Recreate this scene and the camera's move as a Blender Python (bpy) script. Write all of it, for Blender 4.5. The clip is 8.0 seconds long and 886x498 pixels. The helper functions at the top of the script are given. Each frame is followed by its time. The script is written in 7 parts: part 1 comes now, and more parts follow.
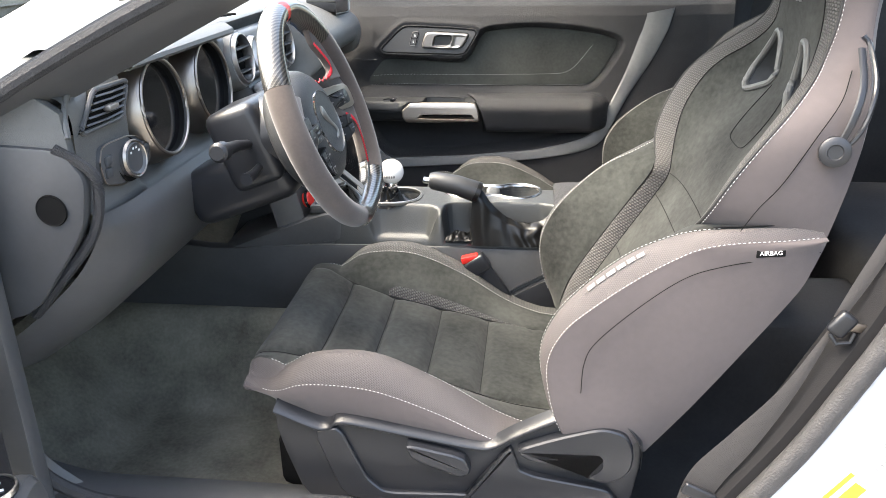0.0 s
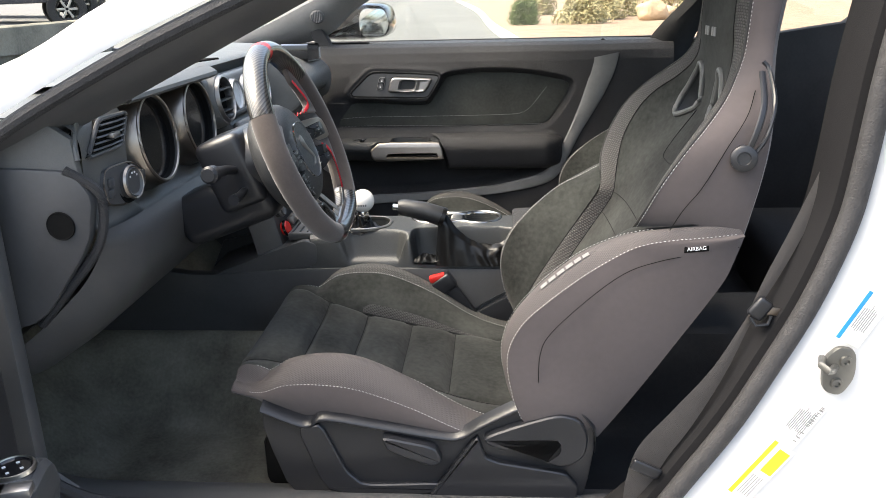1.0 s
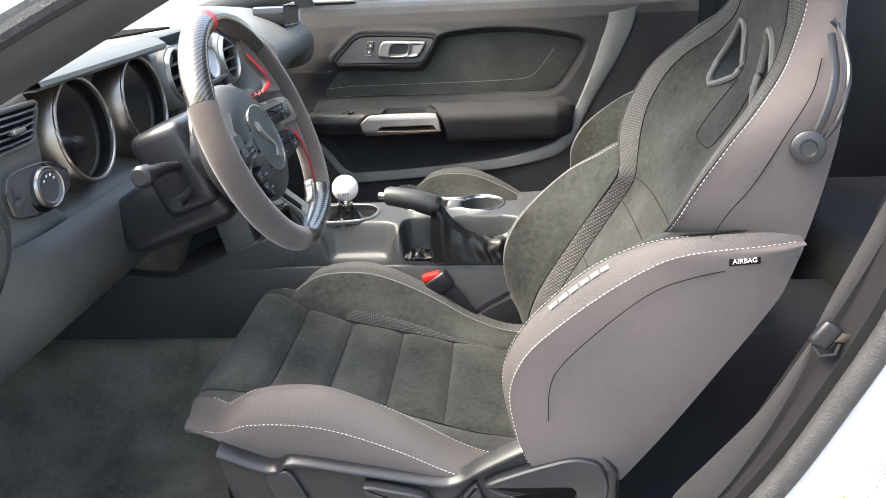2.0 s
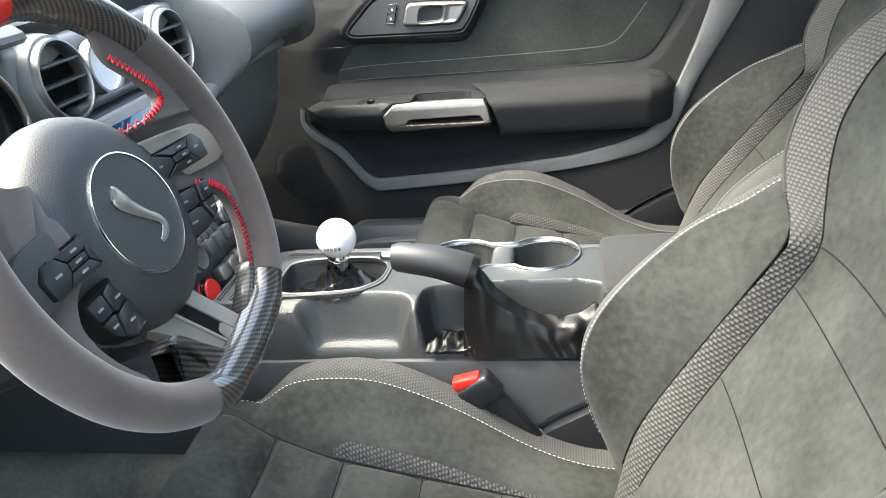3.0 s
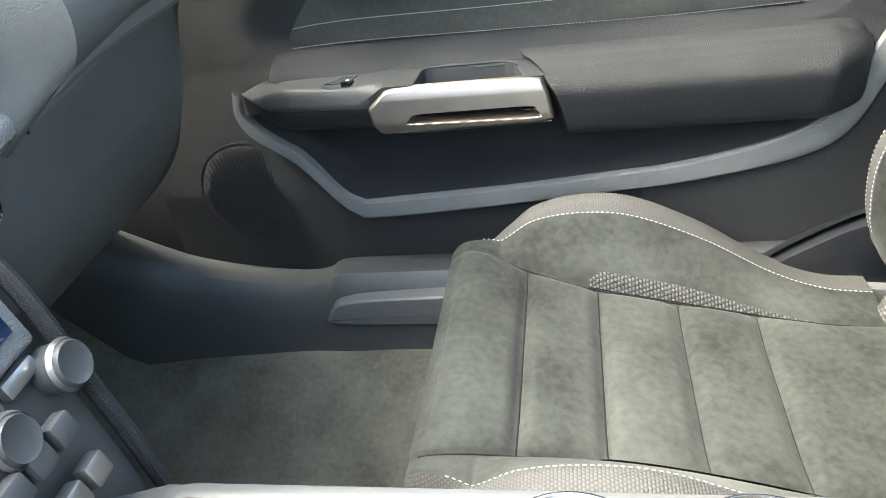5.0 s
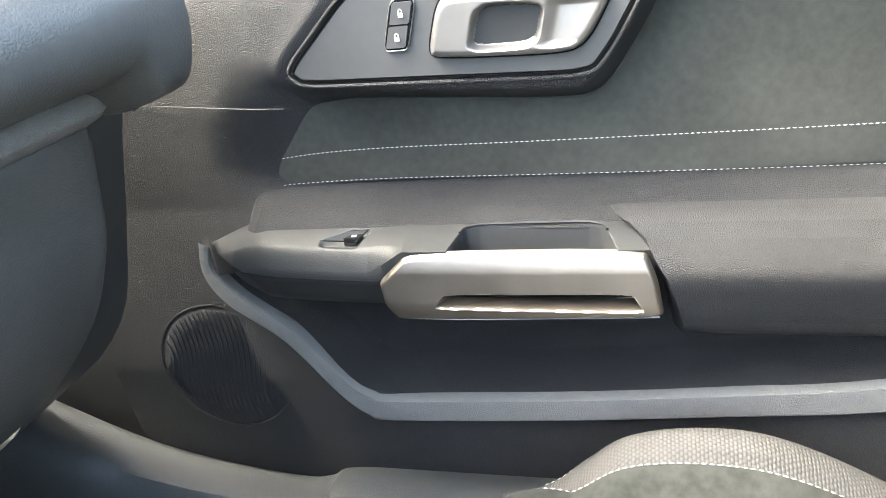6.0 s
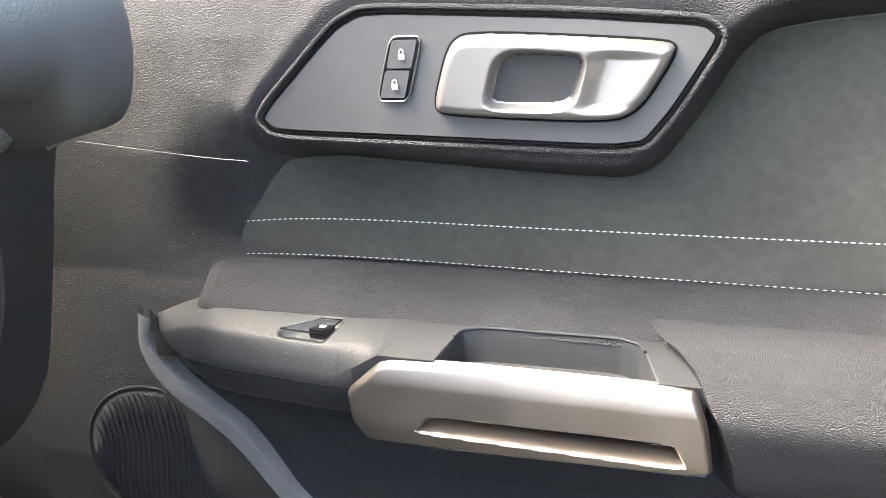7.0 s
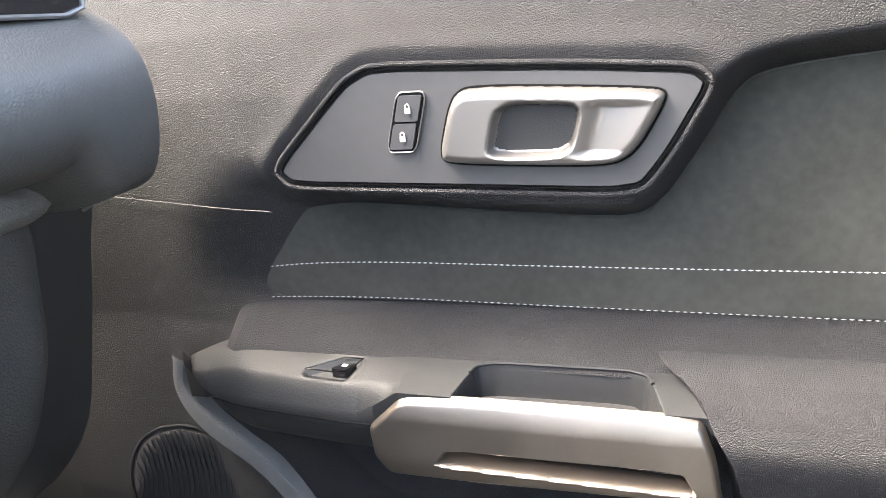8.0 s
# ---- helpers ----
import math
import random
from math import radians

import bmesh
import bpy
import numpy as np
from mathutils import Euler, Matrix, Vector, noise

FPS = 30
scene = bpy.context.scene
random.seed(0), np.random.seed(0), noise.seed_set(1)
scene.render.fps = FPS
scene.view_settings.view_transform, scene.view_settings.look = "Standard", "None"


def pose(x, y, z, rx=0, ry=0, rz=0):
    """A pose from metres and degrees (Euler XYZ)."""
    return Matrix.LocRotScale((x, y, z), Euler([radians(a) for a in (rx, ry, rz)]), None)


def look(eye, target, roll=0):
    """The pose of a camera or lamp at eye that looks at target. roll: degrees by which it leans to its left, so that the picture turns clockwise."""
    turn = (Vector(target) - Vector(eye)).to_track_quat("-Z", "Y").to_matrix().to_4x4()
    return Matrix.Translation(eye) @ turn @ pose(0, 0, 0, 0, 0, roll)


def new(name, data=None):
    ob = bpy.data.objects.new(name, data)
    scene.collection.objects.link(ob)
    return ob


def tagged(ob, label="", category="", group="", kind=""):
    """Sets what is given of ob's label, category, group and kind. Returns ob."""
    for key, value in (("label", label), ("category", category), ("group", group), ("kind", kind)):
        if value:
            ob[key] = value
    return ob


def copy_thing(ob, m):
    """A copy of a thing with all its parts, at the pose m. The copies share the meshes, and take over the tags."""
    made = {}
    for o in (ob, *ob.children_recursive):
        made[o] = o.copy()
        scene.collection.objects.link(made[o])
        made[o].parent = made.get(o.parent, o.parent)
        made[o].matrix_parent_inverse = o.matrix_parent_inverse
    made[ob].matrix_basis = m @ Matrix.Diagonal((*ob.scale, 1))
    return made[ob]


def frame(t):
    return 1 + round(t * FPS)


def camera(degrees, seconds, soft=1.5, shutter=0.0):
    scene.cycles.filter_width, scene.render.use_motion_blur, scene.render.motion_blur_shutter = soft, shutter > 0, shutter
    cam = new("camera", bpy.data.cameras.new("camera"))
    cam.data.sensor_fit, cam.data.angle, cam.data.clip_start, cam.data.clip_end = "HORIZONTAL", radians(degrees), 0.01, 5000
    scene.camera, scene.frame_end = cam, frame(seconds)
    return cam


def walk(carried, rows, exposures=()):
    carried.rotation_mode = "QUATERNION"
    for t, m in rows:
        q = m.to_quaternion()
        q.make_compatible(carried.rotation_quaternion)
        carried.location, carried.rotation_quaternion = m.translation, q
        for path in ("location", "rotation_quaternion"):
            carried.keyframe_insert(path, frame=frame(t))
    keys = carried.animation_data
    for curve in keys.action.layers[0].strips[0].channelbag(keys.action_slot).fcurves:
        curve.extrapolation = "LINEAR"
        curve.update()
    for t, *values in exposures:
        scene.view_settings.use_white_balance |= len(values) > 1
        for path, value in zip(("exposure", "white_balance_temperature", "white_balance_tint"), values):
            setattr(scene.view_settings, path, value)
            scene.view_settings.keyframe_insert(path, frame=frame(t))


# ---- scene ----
cam = camera(58.1, 8.0, 0.85)
PATH = [
    (0, (0.043, -1.584, 1.136), (-0.171, 0.257, 0.384), -0.9),
    (0.5, (0.049, -1.693, 1.136), (-0.121, 0.196, 0.503), -0.5),
    (1, (0.058, -1.731, 1.119), (-0.08, 0.163, 0.493), -1.4),
    (1.2, (0.061, -1.725, 1.119), (-0.08, 0.167, 0.486), -1.6),
    (2.3, (0.079, -1.348, 1.101), (-0.114, 0.493, 0.343), -3.8),
    (2.5, (0.076, -1.239, 1.09), (-0.143, 0.593, 0.318), -4.5),
    (3, (0.071, -0.934, 1.064), (-0.28, 0.855, 0.241), -6.4),
    (3.5, (0.002, -0.706, 1.026), (-0.375, 1.037, 0.121), -6.8),
    (4, (-0.041, -0.557, 1.008), (-0.421, 1.168, 0.07), -7.1),
    (4.2, (-0.05, -0.508, 1.0), (-0.422, 1.215, 0.056), -7.1),
    (5.3, (-0.087, -0.175, 1.007), (-0.432, 1.479, -0.063), -8.8),
    (5.5, (-0.097, -0.105, 0.989), (-0.455, 1.568, -0.046), -9.0),
    (6, (-0.105, 0.062, 0.944), (-0.628, 1.799, 0.102), -7.8),
    (6.5, (-0.131, 0.176, 0.923), (-0.66, 1.941, 0.145), -5.0),
    (7, (-0.127, 0.194, 0.913), (-0.694, 1.979, 0.211), -2.9),
    (7.5, (-0.108, 0.196, 0.928), (-0.713, 1.977, 0.25), -5.3),
    (8, (-0.106, 0.183, 0.933), (-0.762, 1.957, 0.281), -5.8),
]
walk(cam, [(t, look(eye, target, roll)) for t, eye, target, roll in PATH],
     [(0, 3.2, 6700, 6), (0.4, 2.8, 6700, 6), (0.8, 2.3, 6700, 6), (1.2, 2.3, 6700, 6), (2.3, 3.22, 6550, 4), (3.0, 3.27, 6450, 1), (4.0, 3.36, 6350, -2), (5.5, 4.06, 6300, 0), (6.3, 4.4, 6600, 5), (7.0, 4.35, 6600, 8), (7.5, 4.12, 6650, 9), (8, 4.05, 6700, 10)])

# ---- world and light ----

SUN_EL, SUN_AZ = radians(58), radians(262)
world = bpy.data.worlds.new("sky")
scene.world = world
world.use_nodes = True
wn = world.node_tree
sky = wn.nodes.new("ShaderNodeTexSky")
sky.sky_type, sky.sun_disc = "NISHITA", False
sky.sun_elevation, sky.sun_rotation = SUN_EL, SUN_AZ
sky.air_density, sky.dust_density, sky.ozone_density = 1.0, 7.0, 0.4
wn.links.new(sky.outputs[0], wn.nodes["Background"].inputs[0])
wn.nodes["Background"].inputs[1].default_value = 0.15
sun = new("sun", bpy.data.lights.new("sun", "SUN"))
sun.data.energy, sun.data.angle, sun.data.color = 0.6, radians(35), (1.0, 0.98, 0.95)
sun.rotation_euler = (Vector((math.sin(SUN_AZ) * math.cos(SUN_EL), math.cos(SUN_AZ) * math.cos(SUN_EL), math.sin(SUN_EL)))).to_track_quat("Z", "Y").to_euler()


# ---- small tools ----
def rgb(h):
    c = [int(h[i:i + 2], 16) / 255 for i in (0, 2, 4)]
    return tuple(((v + 0.055) / 1.055) ** 2.4 if v > 0.04045 else v / 12.92 for v in c) + (1,)


def mat(name, col, rough=0.5, metal=0.0, var=0.12, vscale=9.0, bump=0.0, bscale=500.0, kind="noise", sheen=0.0, coat=0.0, rvar=0.08, spec=0.5):
    """A principled surface with cloudy colour change, rough change and a fine relief of the given kind."""
    m = bpy.data.materials.new(name)
    m.use_nodes = True
    nt = m.node_tree
    b = nt.nodes["Principled BSDF"]
    b.inputs["Metallic"].default_value = metal
    b.inputs["Specular IOR Level"].default_value = spec
    b.inputs["Sheen Weight"].default_value = sheen
    b.inputs["Coat Weight"].default_value = coat
    b.inputs["Coat Roughness"].default_value = 0.05
    tc = nt.nodes.new("ShaderNodeTexCoord")
    n1 = nt.nodes.new("ShaderNodeTexNoise")
    n1.inputs["Scale"].default_value, n1.inputs["Detail"].default_value = vscale, 6
    n2 = nt.nodes.new("ShaderNodeTexNoise")
    n2.inputs["Scale"].default_value, n2.inputs["Detail"].default_value = vscale * 14, 3
    for n in (n1, n2):
        nt.links.new(tc.outputs["Object"], n.inputs["Vector"])
    add = nt.nodes.new("ShaderNodeMath")
    add.operation = "MULTIPLY_ADD"
    add.inputs[1].default_value, add.inputs[2].default_value = 0.4, 0.0
    nt.links.new(n2.outputs["Fac"], add.inputs[0])
    add2 = nt.nodes.new("ShaderNodeMath")
    nt.links.new(n1.outputs["Fac"], add2.inputs[0])
    nt.links.new(add.outputs[0], add2.inputs[1])
    mr = nt.nodes.new("ShaderNodeMapRange")
    mr.inputs["From Min"].default_value, mr.inputs["From Max"].default_value = 0.45, 0.95
    mr.inputs["To Min"].default_value, mr.inputs["To Max"].default_value = 1 - var, 1 + var
    nt.links.new(add2.outputs[0], mr.inputs["Value"])
    mul = nt.nodes.new("ShaderNodeMix")
    mul.data_type, mul.blend_type = "RGBA", "MULTIPLY"
    mul.inputs["Factor"].default_value = 1
    mul.inputs[6].default_value = (*col[:3], 1)
    nt.links.new(mr.outputs[0], mul.inputs[7])
    nt.links.new(mul.outputs[2], b.inputs["Base Color"])
    mr2 = nt.nodes.new("ShaderNodeMapRange")
    mr2.inputs["To Min"].default_value, mr2.inputs["To Max"].default_value = max(0.02, rough - rvar), min(1, rough + rvar)
    nt.links.new(n1.outputs["Fac"], mr2.inputs["Value"])
    nt.links.new(mr2.outputs[0], b.inputs["Roughness"])
    if bump:
        if kind == "cells":
            tx = nt.nodes.new("ShaderNodeTexVoronoi")
            out = tx.outputs["Distance"]
        elif kind == "weave":
            tx = nt.nodes.new("ShaderNodeTexChecker")
            out = tx.outputs["Fac"]
        else:
            tx = nt.nodes.new("ShaderNodeTexNoise")
            tx.inputs["Detail"].default_value = 4
            out = tx.outputs["Fac"]
        tx.inputs["Scale"].default_value = bscale
        nt.links.new(tc.outputs["Object"], tx.inputs["Vector"])
        bp = nt.nodes.new("ShaderNodeBump")
        bp.invert = kind == "cells"
        bp.inputs["Strength"].default_value, bp.inputs["Distance"].default_value = bump, (0.9 if kind == "cells" else 0.6) / bscale
        nt.links.new(out, bp.inputs["Height"])
        nt.links.new(bp.outputs[0], b.inputs["Normal"])
    return m


def weave(name, dark, light, pitch, rough, coat=0.0, relief=0.8, slant=0.0):
    """Twill cloth or carbon fibre on a metric UV map: two-over-two floats, or with slant rows of short raised dashes that step sideways row by row."""
    m = mat(name, dark, rough, var=0.2, coat=coat)
    nt = m.node_tree
    b = nt.nodes["Principled BSDF"]

    def op(kind, x, y=None):
        n = nt.nodes.new("ShaderNodeMath")
        n.operation = kind
        for k, v in enumerate((x, y)):
            if v is None:
                continue
            if isinstance(v, (int, float)):
                n.inputs[k].default_value = v
            else:
                nt.links.new(v, n.inputs[k])
        return n.outputs[0]

    tc = nt.nodes.new("ShaderNodeTexCoord")
    sp = nt.nodes.new("ShaderNodeSeparateXYZ")
    nt.links.new(tc.outputs["UV"], sp.inputs[0])
    u, v = op("MULTIPLY", sp.outputs[0], 1 / pitch), op("MULTIPLY", sp.outputs[1], 1 / pitch)
    if slant:
        u = op("ADD", u, op("MULTIPLY", op("FLOOR", op("MULTIPLY", v, 1.4)), slant))
        v = op("MULTIPLY", v, 1.4)
    round_u = op("ABSOLUTE", op("SINE", op("MULTIPLY", u, math.pi)))
    round_v = op("ABSOLUTE", op("SINE", op("MULTIPLY", v, math.pi)))
    thread = op("POWER", op("MULTIPLY", round_u, round_v), 0.8)
    fac = thread if slant else op("MULTIPLY", op("LESS_THAN", op("FLOORED_MODULO", op("ADD", op("FLOOR", u), op("FLOOR", v)), 4.0), 2.0), op("MULTIPLY_ADD", thread, 0.6))
    mix = nt.nodes.new("ShaderNodeMix")
    mix.data_type = "RGBA"
    mix.inputs[6].default_value, mix.inputs[7].default_value = (*dark[:3], 1), (*light[:3], 1)
    nt.links.new(fac, mix.inputs[0])
    nt.links.new(mix.outputs[2], b.inputs["Base Color"])
    if relief:
        bp = nt.nodes.new("ShaderNodeBump")
        bp.inputs["Strength"].default_value, bp.inputs["Distance"].default_value = relief, pitch * 0.25
        nt.links.new(fac, bp.inputs["Height"])
        nt.links.new(bp.outputs[0], b.inputs["Normal"])
    return m


def glass(name, tint=(0.95, 0.97, 0.96), gloss=0.06):
    m = bpy.data.materials.new(name)
    m.use_nodes = True
    nt = m.node_tree
    tr, gl, mx = nt.nodes.new("ShaderNodeBsdfTransparent"), nt.nodes.new("ShaderNodeBsdfGlossy"), nt.nodes.new("ShaderNodeMixShader")
    tr.inputs[0].default_value = (*tint, 1)
    gl.inputs["Roughness"].default_value = 0.02
    mx.inputs[0].default_value = gloss
    nt.links.new(tr.outputs[0], mx.inputs[1])
    nt.links.new(gl.outputs[0], mx.inputs[2])
    nt.links.new(mx.outputs[0], nt.nodes["Material Output"].inputs[0])
    return m


def place_of(ob):
    p = Vector((0, 0, 0))
    while ob:
        p = p + ob.location
        ob = ob.parent
    return p


def mesh_of(name, bm, material, smooth=35):
    me = bpy.data.meshes.new(name)
    bm.to_mesh(me)
    bm.free()
    me.materials.append(material)
    if smooth:
        me.polygons.foreach_set("use_smooth", [len(p.vertices) < 9 for p in me.polygons])
        me.set_sharp_from_angle(angle=radians(smooth))
    return me


def part(name, bm, material, parent, label="", smooth=35):
    """Link a bmesh, given in world metres, as one mesh under a thing or part."""
    bmesh.ops.translate(bm, verts=bm.verts, vec=-place_of(parent))
    ob = new(name, mesh_of(name, bm, material, smooth))
    ob.parent = parent
    return tagged(ob, label) if label else ob


def thing(name, at, label, category, group="", kind=""):
    ob = new(name)
    ob.location = at
    ob.empty_display_size = 0.05
    return tagged(ob, label, category, group, kind)


def single(name, bm, material, at, label, category, group="", kind="", smooth=35):
    bmesh.ops.translate(bm, verts=bm.verts, vec=-Vector(at))
    ob = new(name, mesh_of(name, bm, material, smooth))
    ob.location = at
    return tagged(ob, label, category, group, kind)


def spline(pts, n):
    """Catmull-Rom through the points, n steps a span."""
    p = np.array(pts, float)
    q = np.vstack([2 * p[0] - p[1], p, 2 * p[-1] - p[-2]])
    out = []
    for i in range(1, len(q) - 2):
        for k in range(n):
            t = k / n
            a, b, c, d = q[i - 1], q[i], q[i + 1], q[i + 2]
            out.append(0.5 * (2 * b + (c - a) * t + (2 * a - 5 * b + 4 * c - d) * t * t + (3 * b - a - 3 * c + d) * t ** 3))
    out.append(p[-1])
    return np.array(out)


def rounded(pts, r=0.25, times=2):
    """A closed outline with its corners cut round."""
    p = [np.array(q, float) for q in pts]
    for _ in range(times):
        out = []
        for i, a in enumerate(p):
            b = p[(i + 1) % len(p)]
            out += [a + (b - a) * r, b + (a - b) * r]
        p = out
    return [tuple(q) for q in p]


def grid(rows, closed=False, skip=None, bm=None):
    """Faces between rows of points; skip(i, j) leaves a face out."""
    bm = bm or bmesh.new()
    vs = [[bm.verts.new(p) for p in row] for row in rows]
    n = len(rows[0])
    for i in range(len(rows) - 1):
        for j in range(n if closed else n - 1):
            if skip and skip(i, j):
                continue
            k = (j + 1) % n
            bm.faces.new((vs[i][j], vs[i][k], vs[i + 1][k], vs[i + 1][j]))
    loose = [v for v in bm.verts if not v.link_faces]
    bmesh.ops.delete(bm, geom=loose, context="VERTS")
    return bm


def woven(rows, bm=None):
    """A grid whose UV map is in metres along and across its rows."""
    b = grid(rows)
    p = np.array([[tuple(q) for q in r] for r in rows], float)
    v = np.concatenate([np.zeros((1, p.shape[1])), np.cumsum(np.linalg.norm(np.diff(p, axis=0), axis=2), axis=0)]).mean(axis=1)
    u = np.concatenate([np.zeros((p.shape[0], 1)), np.cumsum(np.linalg.norm(np.diff(p, axis=1), axis=2), axis=1)], axis=1)
    u = u - u[:, p.shape[1] // 2:p.shape[1] // 2 + 1]
    layer = b.loops.layers.uv.new("UVMap")
    b.verts.index_update()
    n = p.shape[1]
    for f in b.faces:
        for lp in f.loops:
            i, j = divmod(lp.vert.index, n)
            lp[layer].uv = (u[i, j], v[i])
    return b


def caps(bm):
    edges = [e for e in bm.edges if e.is_boundary]
    bmesh.ops.holes_fill(bm, edges=edges)
    bmesh.ops.recalc_face_normals(bm, faces=bm.faces)
    return bm


def prism(outline, axis, a, b, bevel=0.0, seg=2, bm=None):
    """An outline in the two other axes, drawn out along axis from a to b; edges bevelled."""
    bm = bm or bmesh.new()

    def at(p, d):
        return {"x": (d, p[0], p[1]), "y": (p[0], d, p[1]), "z": (p[0], p[1], d)}[axis]

    lo, hi = [bm.verts.new(at(p, a)) for p in outline], [bm.verts.new(at(p, b)) for p in outline]
    fs = [bm.faces.new(lo), bm.faces.new(hi)]
    n = len(outline)
    for i in range(n):
        fs.append(bm.faces.new((lo[i], lo[(i + 1) % n], hi[(i + 1) % n], hi[i])))
    bmesh.ops.recalc_face_normals(bm, faces=fs)
    if bevel:
        es = [e for f in fs[:2] for e in f.edges]
        bmesh.ops.bevel(bm, geom=list(set(es)), offset=bevel, segments=seg, affect="EDGES", profile=0.6)
    return bm


def ring_prism(outer, inner, axis, a, b, bm=None):
    """A frame between two outlines with as many points each."""
    bm = bm or bmesh.new()

    def at(p, d):
        return {"x": (d, p[0], p[1]), "y": (p[0], d, p[1]), "z": (p[0], p[1], d)}[axis]

    loops = [[bm.verts.new(at(p, d)) for p in o] for o, d in ((outer, a), (outer, b), (inner, b), (inner, a))]
    n = len(outer)
    for k in range(4):
        u, v = loops[k], loops[(k + 1) % 4]
        for i in range(n):
            bm.faces.new((u[i], u[(i + 1) % n], v[(i + 1) % n], v[i]))
    bmesh.ops.recalc_face_normals(bm, faces=bm.faces)
    return bm


def grow(outline, d):
    """The outline moved outward by d (for outlines that run round a middle)."""
    p = np.array(outline, float)
    area = sum(p[i][0] * p[(i + 1) % len(p)][1] - p[(i + 1) % len(p)][0] * p[i][1] for i in range(len(p)))
    t = np.roll(p, -1, 0) - np.roll(p, 1, 0)
    nrm = np.stack([t[:, 1], -t[:, 0]], 1) / (np.linalg.norm(t, axis=1, keepdims=True) + 1e-9)
    return [tuple(q) for q in p + nrm * d * (1 if area > 0 else -1)]


def tube(path, r, seg=8, bm=None, closed=False, flat=1.0, up=(0, 0, 1)):
    """A round bar along a path; r a number or one for each point."""
    bm = bm or bmesh.new()
    p = [Vector(q) for q in path]
    n = len(p)
    rows = []
    for i in range(n):
        t = (p[(i + 1) % n] - p[i - 1]) if closed else (p[min(i + 1, n - 1)] - p[max(i - 1, 0)])
        t.normalize()
        s = t.cross(Vector(up))
        s = s.normalized() if s.length > 1e-4 else t.cross(Vector((0, 1, 0.1))).normalized()
        w = s.cross(t)
        rr = r[i] if hasattr(r, "__len__") else r
        rows.append([p[i] + (s * math.cos(2 * math.pi * k / seg) + w * math.sin(2 * math.pi * k / seg) * flat) * rr for k in range(seg)])
    if closed:
        rows.append(rows[0])
    grid(rows, closed=True, bm=bm)
    if closed:
        bmesh.ops.remove_doubles(bm, verts=bm.verts, dist=1e-6)
    else:
        caps(bm)
    return bm


def rbox(c, s, bevel=0.004, m=None, seg=2, bm=None):
    one = bmesh.new()
    bmesh.ops.create_cube(one, size=1)
    bmesh.ops.scale(one, verts=one.verts, vec=s)
    bmesh.ops.bevel(one, geom=list(one.edges), offset=min(bevel, min(s) * 0.45), segments=seg, affect="EDGES", profile=0.5)
    if m:
        bmesh.ops.transform(one, matrix=m, verts=one.verts)
    bmesh.ops.translate(one, verts=one.verts, vec=c)
    if bm is None:
        return one
    me = bpy.data.meshes.new("tmp")
    one.to_mesh(me)
    one.free()
    bm.from_mesh(me)
    bpy.data.meshes.remove(me)
    return bm


def disc(c, axis, prof, seg=32, bm=None):
    """A turned body: prof rows of (radius, height along axis)."""
    bm = bm or bmesh.new()
    ax = Vector(axis).normalized()
    s = ax.orthogonal().normalized()
    w = ax.cross(s)
    rows = [[Vector(c) + ax * h + (s * math.cos(2 * math.pi * k / seg) + w * math.sin(2 * math.pi * k / seg)) * max(r, 1e-5) for k in range(seg)] for r, h in prof]
    grid(rows, closed=True, bm=bm)
    bmesh.ops.remove_doubles(bm, verts=bm.verts, dist=2e-5)
    bmesh.ops.recalc_face_normals(bm, faces=bm.faces)
    return bm


def dashes(path, length=0.0045, gap=0.0018, r=0.0007, bm=None):
    """Sewn stitches along a path."""
    bm = bm or bmesh.new()
    p = np.array(path, float)
    d = np.concatenate([[0], np.cumsum(np.linalg.norm(np.diff(p, axis=0), axis=1))])
    s = 0.0
    while s + length < d[-1]:
        ends = [Vector([np.interp(q, d, p[:, k]) for k in range(3)]) for q in (s, s + length)]
        t = (ends[1] - ends[0]).normalized()
        a = t.orthogonal().normalized()
        b = t.cross(a)
        mid = (ends[0] + ends[1]) / 2
        ring = [bm.verts.new(mid + (a * math.cos(k * math.pi / 2) + b * math.sin(k * math.pi / 2)) * r) for k in range(4)]
        e0, e1 = bm.verts.new(ends[0]), bm.verts.new(ends[1])
        for k in range(4):
            bm.faces.new((e0, ring[k], ring[(k + 1) % 4]))
            bm.faces.new((e1, ring[(k + 1) % 4], ring[k]))
        s += length + gap
    return bm


def inside(p, poly):
    x, y = p
    hit = False
    for i in range(len(poly)):
        (x0, y0), (x1, y1) = poly[i], poly[i - 1]
        if (y0 > y) != (y1 > y) and x < (x1 - x0) * (y - y0) / (y1 - y0) + x0:
            hit = not hit
    return hit


def to_outline(px, pz, poly):
    """Signed distance of points to an outline: minus inside."""
    p = np.array(poly, float)
    best = np.full(px.shape, 1e9)
    odd = np.zeros(px.shape, bool)
    for i in range(len(p)):
        a, b = p[i - 1], p[i]
        e = b - a
        t = np.clip(((px - a[0]) * e[0] + (pz - a[1]) * e[1]) / (e @ e + 1e-12), 0, 1)
        best = np.minimum(best, np.hypot(px - a[0] - t * e[0], pz - a[1] - t * e[1]))
        c = (a[1] > pz) != (b[1] > pz)
        with np.errstate(divide="ignore", invalid="ignore"):
            odd ^= c & (px < (b[0] - a[0]) * (pz - a[1]) / (b[1] - a[1]) + a[0])
    return np.where(odd, -best, best)


def step(d, w):
    t = np.clip(0.5 - d / (2 * w), 0, 1)
    return t * t * (3 - 2 * t)


